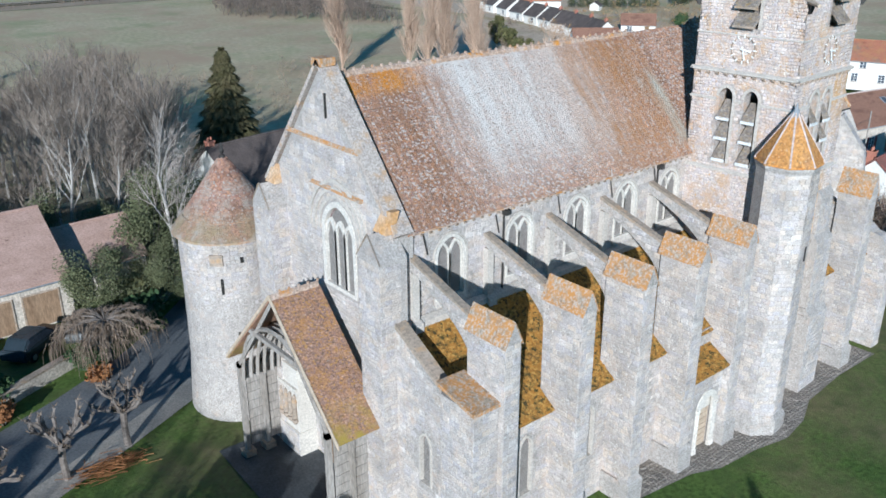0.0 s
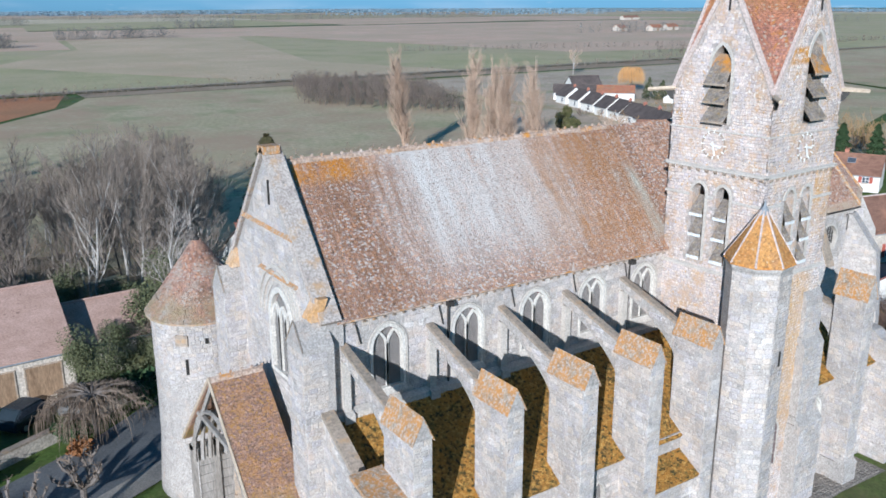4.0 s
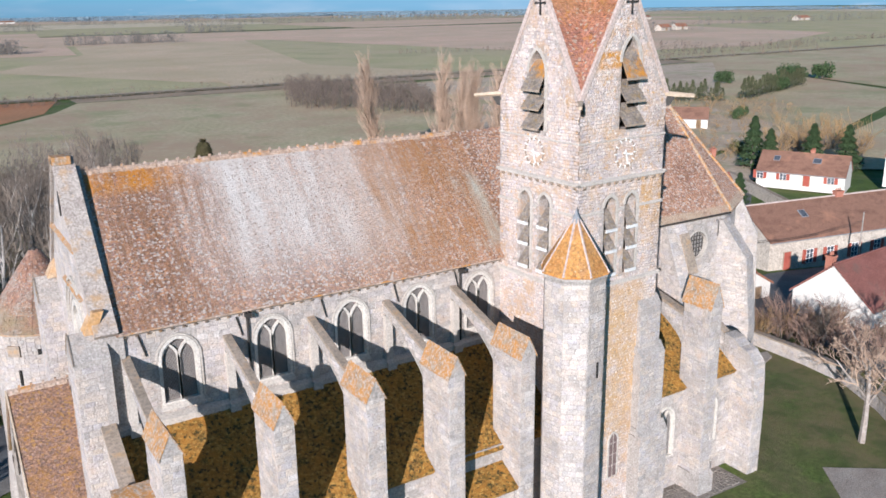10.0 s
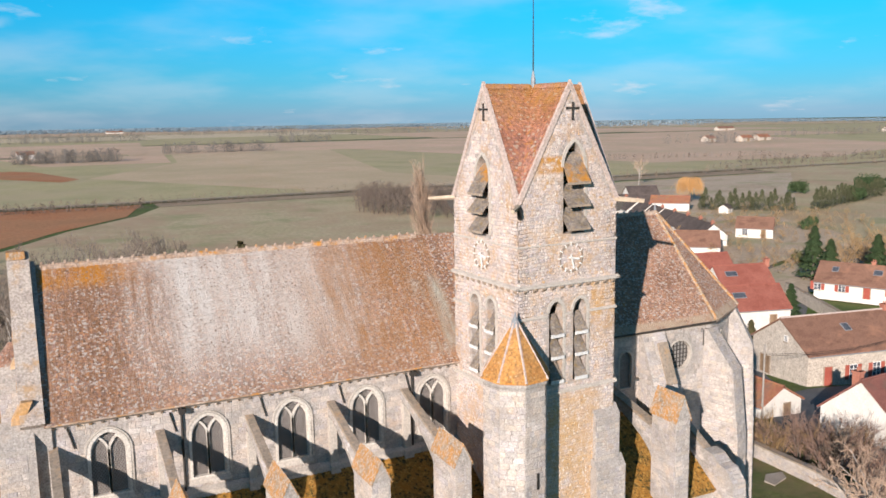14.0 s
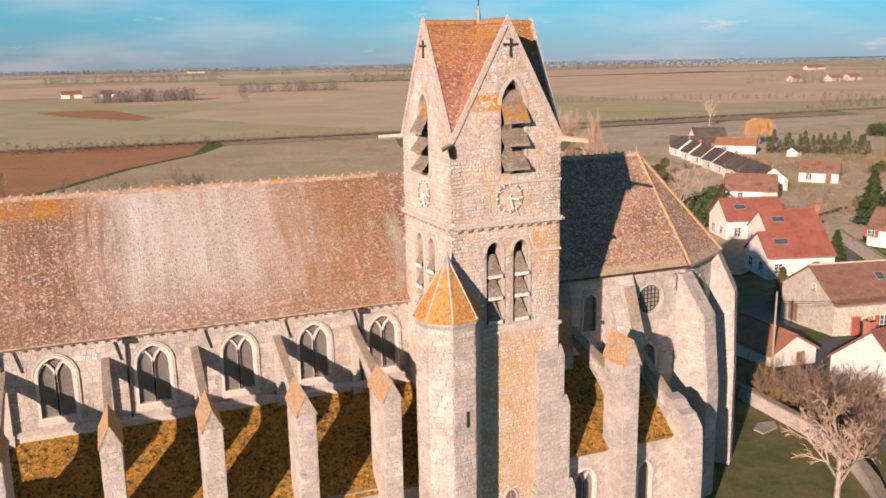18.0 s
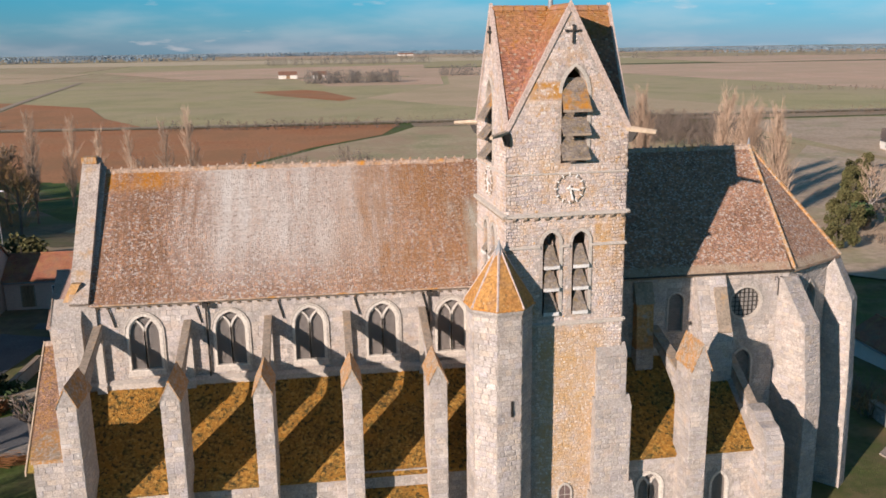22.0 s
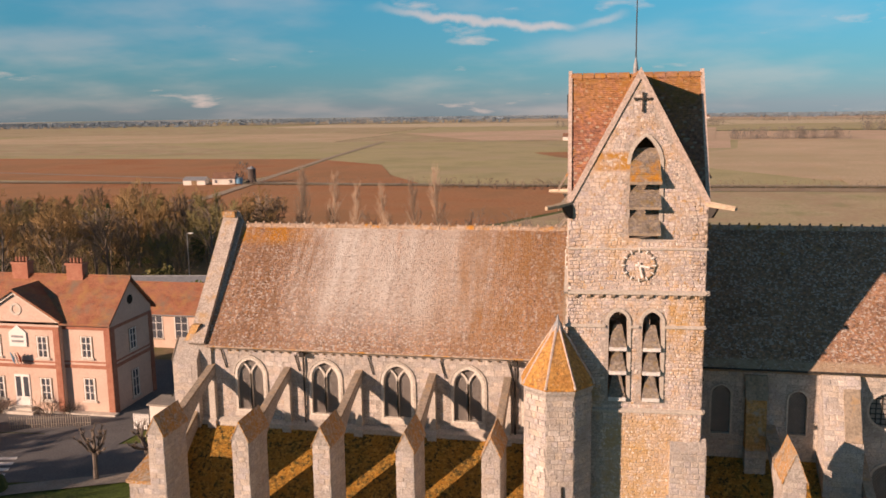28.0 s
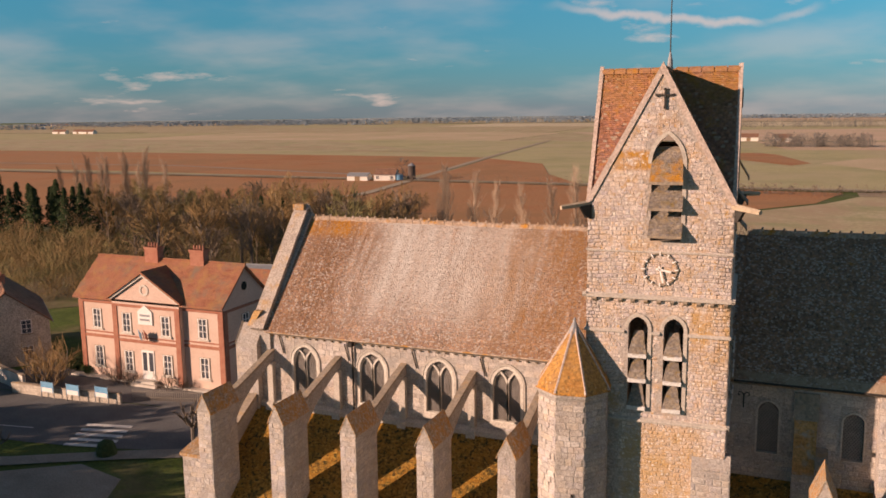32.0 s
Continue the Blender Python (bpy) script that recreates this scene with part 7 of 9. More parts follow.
plant(twig_bush("thicket", "dense leafless thicket of golden twigs", 54, 3.4, m_twig_gold, 14), [(26.5, 9.5, 0.9), (29.5, 8, 0.9), (32, 7, 0.8), (28.5, 13, 0.9), (25.5, 12.2, 0.7), (118, 70, 2.4), (124, 64, 2.6), (130, 72, 2.4), (122, 76, 2.2), (112, 72, 2.0), (-56.4, 20.6, 1.5), (-60.6, 24, 1.1), (-60, 30, 0.9), (-62, 34, 1.0), (-66, 36, 0.9), (-72, 45, 1.5), (-80, 50, 1.6)], 16)
plant(twig_bush("wall_shrub", "leafless climbing shrub against the town hall", 62, 2.6, m_twig, 8), [(-51.9, 23.9, 1.0), (-50.4, 23.8, 0.7), (-46.2, 23.9, 0.9), (-44.6, 24.3, 0.6)], 26)
def weeping_tree(seed, h, r, mat=None, label="low weeping tree with a dome of bare hanging shoots"):
    """A low grafted tree: limbs arch out to a dome, bare shoots hang from them."""
    rng = random.Random(seed)
    wood, twigs = [([Vector((0, 0, -0.2)), Vector((0.05, 0, h * 0.4)), Vector((0, 0.05, h * 0.8))], [0.16, 0.13, 0.12], 6)], []
    for k in range(16):
        a = 6.28 * k / 16 + rng.uniform(-0.15, 0.15)
        q = r * rng.uniform(0.75, 1.05)
        limb = [Vector((q * t * math.cos(a), q * t * math.sin(a), h * (0.78 + 0.24 * math.sin(math.pi * (0.08 + 0.62 * t)) - 0.32 * t * t))) for t in (0, 0.25, 0.5, 0.75, 1.0)]
        wood.append((limb, [0.07, 0.06, 0.045, 0.03, 0.02], 4))
        for _ in range(60):
            t = rng.random() ** 0.7 * 3.99
            i = int(t)
            p = limb[i].lerp(limb[i + 1], t - i)
            e = Vector((math.cos(a) + rng.gauss(0, 0.7), math.sin(a) + rng.gauss(0, 0.7), 0)) * 0.3
            drop = h * rng.uniform(0.15, 0.5)
            twigs.append(([p, p + e * 0.8 + Vector((0, 0, 0.06)), p + e * 1.3 + Vector((0, 0, -drop * 0.5)), p + e * 1.4 + Vector((0, 0, -drop))], [0.016, 0.014, 0.012, 0.008], 3))
    ob = thing("weeping_tree", label, "tree")
    raw_part("trunk", *tubes_raw(wood), m_bark, ob)
    raw_part("crown", *tubes_raw(twigs), mat or m_twig, ob, "bare hanging shoots")
    return ob


plant(weeping_tree(55, 3.0, 2.9), [(-26.0, 24.2, 1.0)], 17)
plant(bare_tree("bare_tree", "pale leafless tree leaning beside the round tower", 63, 11.0, 0.17, 0.55, (9, 6, 5, 3), 0.08, 4, m_birch, m_pale_bark, 0.7, 0.014), [(-17.8, 33.3, 1.0)], 27)
plant(bush("pine_tree", "spreading dark green pine in a garden", 56, 4.4, 7.0, m_pinegreen, 15000, 0.075, "tree", clumps=22), [(-18.6, 36.5, 1.0), (-17.0, 32.0, 0.75), (-14, 41, 0.9), (-22.5, 41.5, 0.8), (-20.5, 31.5, 0.55), (-23.6, 31.2, 0.72), (-19.2, 29.4, 0.5)], 18)
plant(bush("evergreen_bush", "dense dark evergreen garden bush", 57, 1.5, 2.0, m_ever, 1100), [(-27.5, 24.2, 0.8), (-58.5, 25.5, 0.7), (-56.5, 25.2, 0.6), (-22.5, 27.5, 1.2), (-15.5, 29, 1.3), (-32.5, 23.5, 0.9), (-70, 52, 2), (-52, 60, 2.0), (-47, 58, 2.0), (105, 66, 1.3), (117, 60, 1.3), (138, 48, 1.5), (151, 113, 1.4), (156, 116, 1.5), (-88, 84, 2.2), (-96, 90, 2.0), (-104, 86, 2.3), (-112, 92, 2.2), (-80, 88, 1.8), (-92, 76, 1.7)], 19)
plant(bush("rust_bush", "rust-brown leafless winter bush", 58, 1.1, 1.3, m_rust, 700, 0.12), [(-27.2, 22.4, 0.9), (-32.6, 21.2, 1.0)], 20)
plant(bush("olive_bush", "olive-green rounded winter bush", 59, 1.6, 1.8, m_bush, 1000), [(-21, 30, 1.2), (-18.5, 28.5, 1.0), (-34, 24, 1.2), (-52, 66, 2.2), (-62, 72, 2.2), (-45, 66, 2.0), (-88, 70, 2.0), (110, 80, 1.6), (64, 44, 0.9)], 21)
hedge_spots = [(160 + 0.95 * k, 158.5 - 0.85 * k + 0.5 * math.sin(k * 1.7), 1.25 + 0.3 * math.sin(k * 2.1)) for k in range(21)] + [(186 + 3 * k, 140 + 1.0 * k, 1.45 + 0.2 * math.sin(k * 1.3)) for k in range(18)]
plant(conifer("cypress_tree", "dark cypress in a tall garden hedge", 24, 4.2, 1.5, m_pinegreen, 900), hedge_spots, 22)
plant(bush("tall_tree", "broad dark evergreen garden tree", 60, 3.6, 6.0, m_ever, 1800, 0.3, "tree"), [(240, 165, 1.2), (252, 170, 1.2), (264, 168, 1.2), (222, 178, 1.0), (215, 150, 1.0), (80, 84, 0.75), (84, 90, 0.8), (76, 79, 0.7), (90, 95, 0.8), (72, 84, 0.8)], 23)
m_willow = surface("orange_willow_shoots", [(0.50, 0.27, 0.10), (0.60, 0.35, 0.15)], 0.3, 3, 0.25, bump=0)
plant(weeping_tree(56, 4.4, 1.7, m_willow, "golden weeping willow with a tall orange crown"), [(171.6, 176, 2.1)], 28)
plant(bare_tree("birch_tree", "pale leafless garden birch beside the village", 64, 11.0, 0.16, 0.5, (9, 6, 5, 3), 0.08, 4, m_birch, m_poplar, 0.65, 0.02), [(75, 85.4, 1.0), (201, 237, 1.1), (88, 96, 0.8)], 29)
plant(conifer("fir_tree", "brownish green garden conifer", 25, 8.0, 2.6, m_pine, 2600), [(76.5, 76.5, 1.0), (52, 36, 0.6)], 30)
plant(twig_bush("thicket", "leafless garden shrub with brown twigs", 65, 3.4, m_twig, 12), [(70, 80, 1.2), (79, 92, 1.3), (85, 102, 1.2), (90, 112, 1.3), (95.6, 121, 1.2), (101, 128, 1.1), (68, 72, 1.1), (82, 84, 1.1), (108, 136, 1.2), (119, 141, 1.1)], 31)
plant(bush("garden_tree", "olive-brown garden tree beside the village houses", 66, 2.6, 5.5, m_bush, 3500, 0.16, "tree", clumps=14), [(72, 88, 1.1), (80, 97, 1.0), (86, 107, 1.1), (92, 116, 0.9), (66, 78, 1.0), (78, 80, 0.9), (98, 124, 1.0), (60, 70, 0.9), (105, 132, 0.9)], 32)
# brushwood heap by the street
bm = bm_new()
rng = random.Random(8)
for _ in range(160):
    a = rng.uniform(0, 6.28)
    p = Vector((-29.8 + rng.gauss(0, 0.8), 14.0 + rng.gauss(0, 0.35), 0.05 + abs(rng.gauss(0, 0.15))))
    d = Vector((math.cos(a), math.sin(a) * 0.4, rng.uniform(-0.05, 0.2))) * rng.uniform(0.4, 0.9)
    tube(bm, [p - d, p + d], [0.02, 0.01], 3, False)
tagged(part("brushwood", bm, m_rust), "heap of cut rust-brown brushwood on the grass", "brushwood", kind="stuff")

# orchard block, hedges along the railway, copses and far woods: uncountable stuff
def far_trees(name, label, spots, mat, seed, h, trunk=True, cards=26, category="trees", width=(0.007, 0.018), low=0.2):
    rng = random.Random(seed)
    verts, faces = [], []
    for x, y, s in spots:
        z = ground_z(x, y)
        hh = h * s
        for _ in range(cards):
            a, t = rng.uniform(0, 6.28), rng.random()
            rr = hh * 0.34 * math.sin(math.pi * (0.12 + 0.8 * t)) * rng.uniform(0.3, 1)
            p = Vector((x + rr * math.cos(a), y + rr * math.sin(a), z + hh * (0.22 + 0.74 * t) if trunk else z + hh * 0.9 * t))
            d = Vector((math.cos(a) * 0.6 + rng.gauss(0, 0.3), math.sin(a) * 0.6 + rng.gauss(0, 0.3), rng.uniform(low, 1.0))).normalized() * hh * rng.uniform(0.08, 0.16)
            w = Vector((rng.gauss(0, 1), rng.gauss(0, 1), rng.gauss(0, 0.5))).normalized() * hh * rng.uniform(*width)
            k = len(verts)
            verts += [p - d, p + w, p + d, p - w]
            faces.append((k, k + 1, k + 2, k + 3))
        if trunk:
            k = len(verts)
            r = hh * 0.022
            verts += [(x - r, y, z - 0.2), (x + r, y, z - 0.2), (x + r * 0.6, y, z + hh * 0.6), (x - r * 0.6, y, z + hh * 0.6), (x, y - r, z - 0.2), (x, y + r, z - 0.2), (x, y + r * 0.6, z + hh * 0.6), (x, y - r * 0.6, z + hh * 0.6)]
            faces += [(k, k + 1, k + 2, k + 3), (k + 4, k + 5, k + 6, k + 7)]
    return tagged(raw_part(name, verts, faces, mat), label, category, kind="stuff")


m_farwood = surface("far_winter_wood", [(0.13, 0.125, 0.115), (0.18, 0.165, 0.15)], 0.02, 0.4, 0.3, bump=0)
# Distance haze is put into this colour of the horizon woods.
m_haze_wood = surface("hazed_far_wood", [(0.15, 0.22, 0.275), (0.20, 0.27, 0.315)], 0.004, 0.2, 0.2, bump=0)
sheet("leaf_litter", [(-70, 40), (-40, 40), (-16, 31), (-6, 44), (0, 60), (-2, 96), (-55, 104), (-75, 60)], LITTER, 0.05, "brown leaf litter under the bare wood", "ground")
sheet("leaf_litter", [(-170, 40), (-88, 38), (-75, 52), (-58, 76), (-44, 92), (-66, 130), (-110, 140), (-175, 135)], LITTER, 0.05, "brown leaf litter under the wood behind the town hall", "ground")
far_trees("undergrowth", "grey bare undergrowth between the trees", scatter(91, 90, [(-31, 44), (-16, 43), (-9, 48), (-6.5, 62), (-3, 76), (0, 92), (-8, 96), (-22, 86), (-33, 60)], 0.6, 1.3, 1.2), m_twig_grey, 92, 4.0, False, 90, width=(0.004, 0.009), low=0.5)
for k, m in enumerate((m_twig_gold, m_twig, m_olive)):
    far_trees("undergrowth", ("golden", "brown", "olive")[k] + " twigs between the trees of a winter wood", scatter(93 + 7 * k, 95, [(-112, 92), (-98, 70), (-77, 60), (-62, 80), (-50, 92), (-70, 122), (-110, 133), (-165, 128), (-140, 106)], 0.6, 1.4, 2.6), m, 94 + k, 6.5, False, 200, width=(0.002, 0.005), low=0.5)
far_trees("undergrowth", "olive and brown undergrowth behind the stone house", scatter(131, 80, [(-135, 80), (-110, 58), (-92, 44), (-82, 50), (-80, 60), (-98, 72), (-120, 90)], 0.6, 1.3, 2.0), m_olive, 132, 5.0, False, 170, width=(0.003, 0.007), low=0.4)
far_trees("undergrowth", "golden twigs behind the stone house", scatter(133, 60, [(-135, 80), (-110, 58), (-92, 44), (-82, 50), (-80, 60), (-98, 72), (-120, 90)], 0.8, 1.5, 2.4), m_twig_gold, 134, 6.0, False, 190, width=(0.002, 0.005), low=0.4)
far_trees("orchard_block", "close-planted block of leafless trees on the plain", [(72 + 27 * u + 24 * v + 1.3 * math.sin(37 * u + 53 * v), 208 - 44 * u + 62 * v + 1.3 * math.cos(41 * u + 29 * v), 0.9 + 0.22 * math.sin(91 * u + 47 * v)) for u in [k / 26 for k in range(27)] for v in [j / 15 for j in range(16)]], m_twig_dark, 81, 5.0, cards=130, width=(0.004, 0.009))
far_trees("rail_hedge", "low dry hedge along the railway", [(-150 + k * 2.6, 272 + 4 * math.sin(k * 0.7) + (9 if k < 40 else 0), 0.7 + 0.5 * abs(math.sin(k * 1.3))) for k in range(220)], m_twig, 82, 3.2, False, 50, "hedge")
far_trees("scrub_hedge", "dry brown scrub on the meadow", [(x, y, s) for x, y, s in scatter(83, 150, [(-30, 60), (20, 85), (60, 125), (20, 130), (-40, 105)], 0.6, 1.2, 2.5)], m_twig, 84, 2.6, False, 60, "hedge")
far_trees("meadow_scrub", "dry brown scrub beyond the village", [(x, y, s) for x, y, s in scatter(85, 260, [(95, 74), (150, 80), (185, 130), (160, 150), (120, 140), (98, 100)], 0.5, 1.3, 2.5)], m_twig_gold, 86, 3.0, False, 60, "hedge")
copse = []
rng = random.Random(9)
for cx, cy, lx, ly, n in ((139, 710, 46, 12, 90), (278, 920, 30, 20, 60), (30, 1160, 110, 30, 150), (14, 605, 34, 11, 130), (560, 560, 60, 25, 40), (-148, 288, 4, 4, 3), (230, 1470, 260, 60, 140), (620, 1250, 300, 40, 140), (900, 640, 160, 20, 80)):
    for _ in range(n):
        copse.append((cx + rng.uniform(-lx, lx), cy + rng.uniform(-ly, ly) + 0.1 * rng.uniform(-lx, lx) * 0, rng.uniform(0.7, 1.2)))
hedges = []
for x0, y0, x1, y1, n in ((340, 322, 620, 338, 130), (300, 296, 460, 305, 80), (230, 420, 420, 360, 70), (-60, 270, 20, 262, 50)):
    hedges += [(x0 + (x1 - x0) * k / n + rng.uniform(-2, 2), y0 + (y1 - y0) * k / n + rng.uniform(-2, 2), rng.uniform(0.5, 1.2)) for k in range(n)]
far_trees("field_hedge", "low brown hedgerows between the fields", hedges, m_twig_dark, 89, 3.6, False, 70, "hedge", width=(0.01, 0.03), low=0.0)
far_trees("copse", "small leafless copses on the plain", copse, m_farwood, 87, 9.0, False, 60)
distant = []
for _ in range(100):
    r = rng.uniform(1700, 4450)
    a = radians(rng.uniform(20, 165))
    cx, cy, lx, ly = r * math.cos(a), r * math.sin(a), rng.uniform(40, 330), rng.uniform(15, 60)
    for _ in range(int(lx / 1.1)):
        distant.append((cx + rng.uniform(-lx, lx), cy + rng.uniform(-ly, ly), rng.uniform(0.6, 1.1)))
far_trees("far_woods", "far woods along the horizon, distance haze in their colour", distant, m_haze_wood, 88, 10.0, False, 9, width=(0.12, 0.3), low=-0.8)


# ---- houses ----
def house(name, label, x, y, turn, L, W, eave, ridge, wall, roof, z0=None, openings=(), chimneys=(), skylights=(), category="house", group="", over=0.25, verge=None):
    """A gabled house, its ridge along its own x. openings: (side, u, z, w, h, kind) with side s, n, e or w."""
    z0 = ground_z(x, y) if z0 is None else z0
    ob = thing(name, label, category, group=group)
    bm = bm_new()
    prism(bm, [(-L / 2, -W / 2, -0.6), (-L / 2, W / 2, -0.6), (-L / 2, W / 2, eave), (-L / 2, 0, ridge), (-L / 2, -W / 2, eave)], (L, 0, 0))
    part("wall", bm, wall, ob)
    rise = (ridge - eave) / (W / 2)
    for s in (-1, 1):
        bm = bm_new()
        prism(bm, [(-L / 2 - 0.15, s * (W / 2 + over), eave - rise * over + 0.02), (L / 2 + 0.15, s * (W / 2 + over), eave - rise * over + 0.02), (L / 2 + 0.15, 0, ridge + 0.02), (-L / 2 - 0.15, 0, ridge + 0.02)], (0, 0, 0.16))
        part("roof", bm, roof, ob)
        bm = bm_new()
        tube(bm, [(-L / 2, s * (W / 2 + over + 0.05), eave - rise * over), (L / 2, s * (W / 2 + over + 0.05), eave - rise * over)], 0.06, 5)
        part("gutter", bm, m_lead, ob)
    bm = bm_new()
    tube(bm, [(-L / 2 - 0.15, 0, ridge + 0.16), (L / 2 + 0.15, 0, ridge + 0.16)], 0.12, 6)
    part("ridge", bm, roof if verge is None else verge, ob)
    for side, u, z, w, h, kind in openings:
        n = {"s": (0, -1, 0), "n": (0, 1, 0), "e": (1, 0, 0), "w": (-1, 0, 0)}[side]
        dist = W / 2 if side in "sn" else L / 2
        uu = Vector((0, 0, 1)).cross(Vector(n))
        at = plane_map(Vector(n) * dist, uu, (0, 0, 1), n)
        rect = [(u - w / 2, z), (u + w / 2, z), (u + w / 2, z + h), (u - w / 2, z + h)]
        if kind in ("window", "shuttered", "french"):
            bm = bm_new()
            strip(bm, rect, at, 0.05, 0.05, -0.02, True)
            strip(bm, [(u, z), (u, z + h)], at, 0.03, 0.045, -0.01)
            for q in ((0.36, 0.7) if h > 1.2 else (0.5,)):
                strip(bm, [(u - w / 2, z + h * q), (u + w / 2, z + h * q)], at, 0.022, 0.04, -0.01)
            wn_ = part("window", bm, m_frame, ob)
            bm = bm_new()
            pierced(bm, rect, [], at, 0.02, -0.02)
            part("pane", bm, m_win, wn_)
            bm = bm_new()
            strip(bm, [(u - w / 2 - 0.08, z - 0.06), (u + w / 2 + 0.08, z - 0.06)], at, 0.05, 0.12, 0.0)
            part("sill", bm, m_coping, wn_)
            if kind == "shuttered":
                for s in (-1, 1):
                    bm = bm_new()
                    c = u + s * (w / 2 + w * 0.27)
                    pierced(bm, [(c - w / 4, z), (c + w / 4, z), (c + w / 4, z + h), (c - w / 4, z + h)], [], at, 0.07, 0.01)
                    part("shutter", bm, m_shutter, wn_, "oxblood red shutter")
        else:
            bm = bm_new()
            pierced(bm, rect, [], at, 0.05, -0.02)
            dd = part("door", bm, m_shutter if kind == "red_door" else m_door, ob)
            bm = bm_new()
            strip(bm, [rect[0], rect[3], rect[2], rect[1]], at, 0.06, 0.07, -0.02)
            part("frame", bm, m_coping, dd)
    for u, v, w, d, h in chimneys:
        bm = bm_new()
        zb = ridge - rise * abs(v) - 0.4
        box(bm, u - w / 2, u + w / 2, v - d / 2, v + d / 2, zb, ridge + h)
        box(bm, u - w / 2 - 0.06, u + w / 2 + 0.06, v - d / 2 - 0.06, v + d / 2 + 0.06, ridge + h - 0.18, ridge + h)
        c = part("chimney", bm, m_brick, ob)
        for k in range(max(1, int(w / 0.3))):
            bm = bm_new()
            lathe(bm, u - w / 2 + 0.18 + k * 0.3, v, [(0.09, ridge + h), (0.07, ridge + h + 0.3)], 8)
            part("chimney_pot", bm, m_brick, c)
    for u, s, q, w, h in skylights:
        U = Vector((1, 0, 0))
        V = Vector((0, -s * W / 2, ridge - eave)).normalized()
        N = Vector((0, s * (ridge - eave), W / 2)).normalized()
        at = plane_map(Vector((0, s * W / 2, eave + 0.18)), U, V, N)
        slope = math.hypot(W / 2, ridge - eave)
        bm = bm_new()
        pierced(bm, [(u - w / 2, slope * q), (u + w / 2, slope * q), (u + w / 2, slope * q + h), (u - w / 2, slope * q + h)], [], at, 0.06, -0.05)
        sk = part("skylight", bm, m_win, ob)
        bm = bm_new()
        strip(bm, [(u - w / 2, slope * q), (u + w / 2, slope * q), (u + w / 2, slope * q + h), (u - w / 2, slope * q + h)], at, 0.04, 0.09, 0.0, True)
        part("frame", bm, m_lead, sk)
    ob.matrix_basis = pose(x, y, z0, 0, 0, turn)
    return ob


# stone row house east of the church
row_open = []
for k, u in enumerate((-18.6, -15.6, -12.8, -9.4, -6.2, -3.0, 0.2, 4.0, 8.0, 12.0)):
    if k in (0, 5):
        row_open.append(("s", u, 0.1, 1.0, 2.2, "red_door"))
    else:
        row_open.append(("s", u, 0.75, 0.95, 1.5, "shuttered"))
row_open += [("w", 1.0, 4.2, 0.5, 0.6, "window"), ("w", -2.2, 0.1, 1.6, 1.9, "door")]
row = house("row_house", "long stone row house with oxblood shutters and brown tiles", 69.0, 24.7, -11, 42, 8.8, 3.6, 6.3, m_rubble, m_roof_brown, -3.0, row_open, ((-8, 0.0, 1.0, 0.6, 0.7), (4, 0.2, 1.0, 0.6, 0.9)), ((-14.5, -1, 0.5, 0.8, 1.0), (-1.0, -1, 0.55, 0.8, 1.0), (10, -1, 0.5, 0.8, 1.0)), verge=m_verge)
white = house("white_house", "white plastered house with a dark red tile roof", 43.9, 9.8, 3.5, 17, 6.8, 3.3, 6.15, m_plaster, m_roof_maroon, -2.1, [("w", 0.6, 0.6, 1.0, 1.2, "window"), ("s", -4, 0.8, 1.0, 1.2, "window"), ("s", 0, 0.8, 1.0, 1.2, "window"), ("n", -3, 0.8, 1.0, 1.2, "shuttered"), ("n", 1, 0.1, 1.0, 2.1, "red_door")], ((-8.1, 0.6, 0.6, 0.6, 0.7),), ((-1, -1, 0.45, 0.9, 1.2), (-3.5, 1, 0.5, 0.8, 1.0)))
house("stone_shed", "small stone shed with a red tile roof", 35.9, 21.9, -90, 9.6, 4.6, 1.6, 2.9, m_plaster, m_roof_red, -1.6, [("e", 0.6, 0.3, 0.8, 1.2, "door")])
for x, y, L, W, e, r, rm, ch in ((67.0, 51.0, 9.0, 6.4, 3.0, 5.5, m_roof_bright, ()), (76.5, 62.0, 8.5, 6.4, 3.2, 5.8, m_roof_bright, ((4.5, 0, 0.7, 0.7, 0.9),)), (78.0, 72.0, 9.5, 6.8, 3.3, 6.0, m_roof_bright, ())):
    h = house("village_house", "white rendered house with a bright red tile roof", x, y, -16, L, W, e, r, m_plaster, rm, None, [("w", -1.5, 0.9, 1.1, 1.2, "window"), ("w", 1.5, 0.9, 1.1, 1.2, "window"), ("s", -3, 0.8, 1.1, 1.3, "window"), ("s", 2, 0.1, 1.0, 2.1, "door")], ch, ((-2.0, -1, 0.45, 1.8, 0.9),), group="village houses")
for k, (x, y) in enumerate(((113.5, 107.5), (117, 115), (120, 122.5), (123, 130), (126, 138), (129, 146.5), (132.5, 155.5), (136, 165))):
    house("village_house", "white gabled house with a dark roof in a row", x, y, -108 + 3 * (k % 3), 6.2, 6.4, 2.5, 4.9, m_plaster, m_roof_dark, None, [("e", -1.2, 0.9, 1.1, 1.2, "window"), ("e", 1.0, 0.1, 0.9, 2.0, "door"), ("s", 1, 0.8, 1.2, 1.2, "window")], ((2.5, 0, 0.6, 0.6, 0.7),), group="village houses")
house("village_house", "small white house with a dark red roof on the meadow", 131.5, 111, -50, 8, 5.8, 2.4, 4.5, m_plaster, m_roof_brown, None, [("w", 0, 0.9, 1.1, 1.2, "window"), ("s", -2, 0.8, 1.2, 1.3, "window"), ("s", 2, 0.1, 1.0, 2.1, "door")], group="village houses")
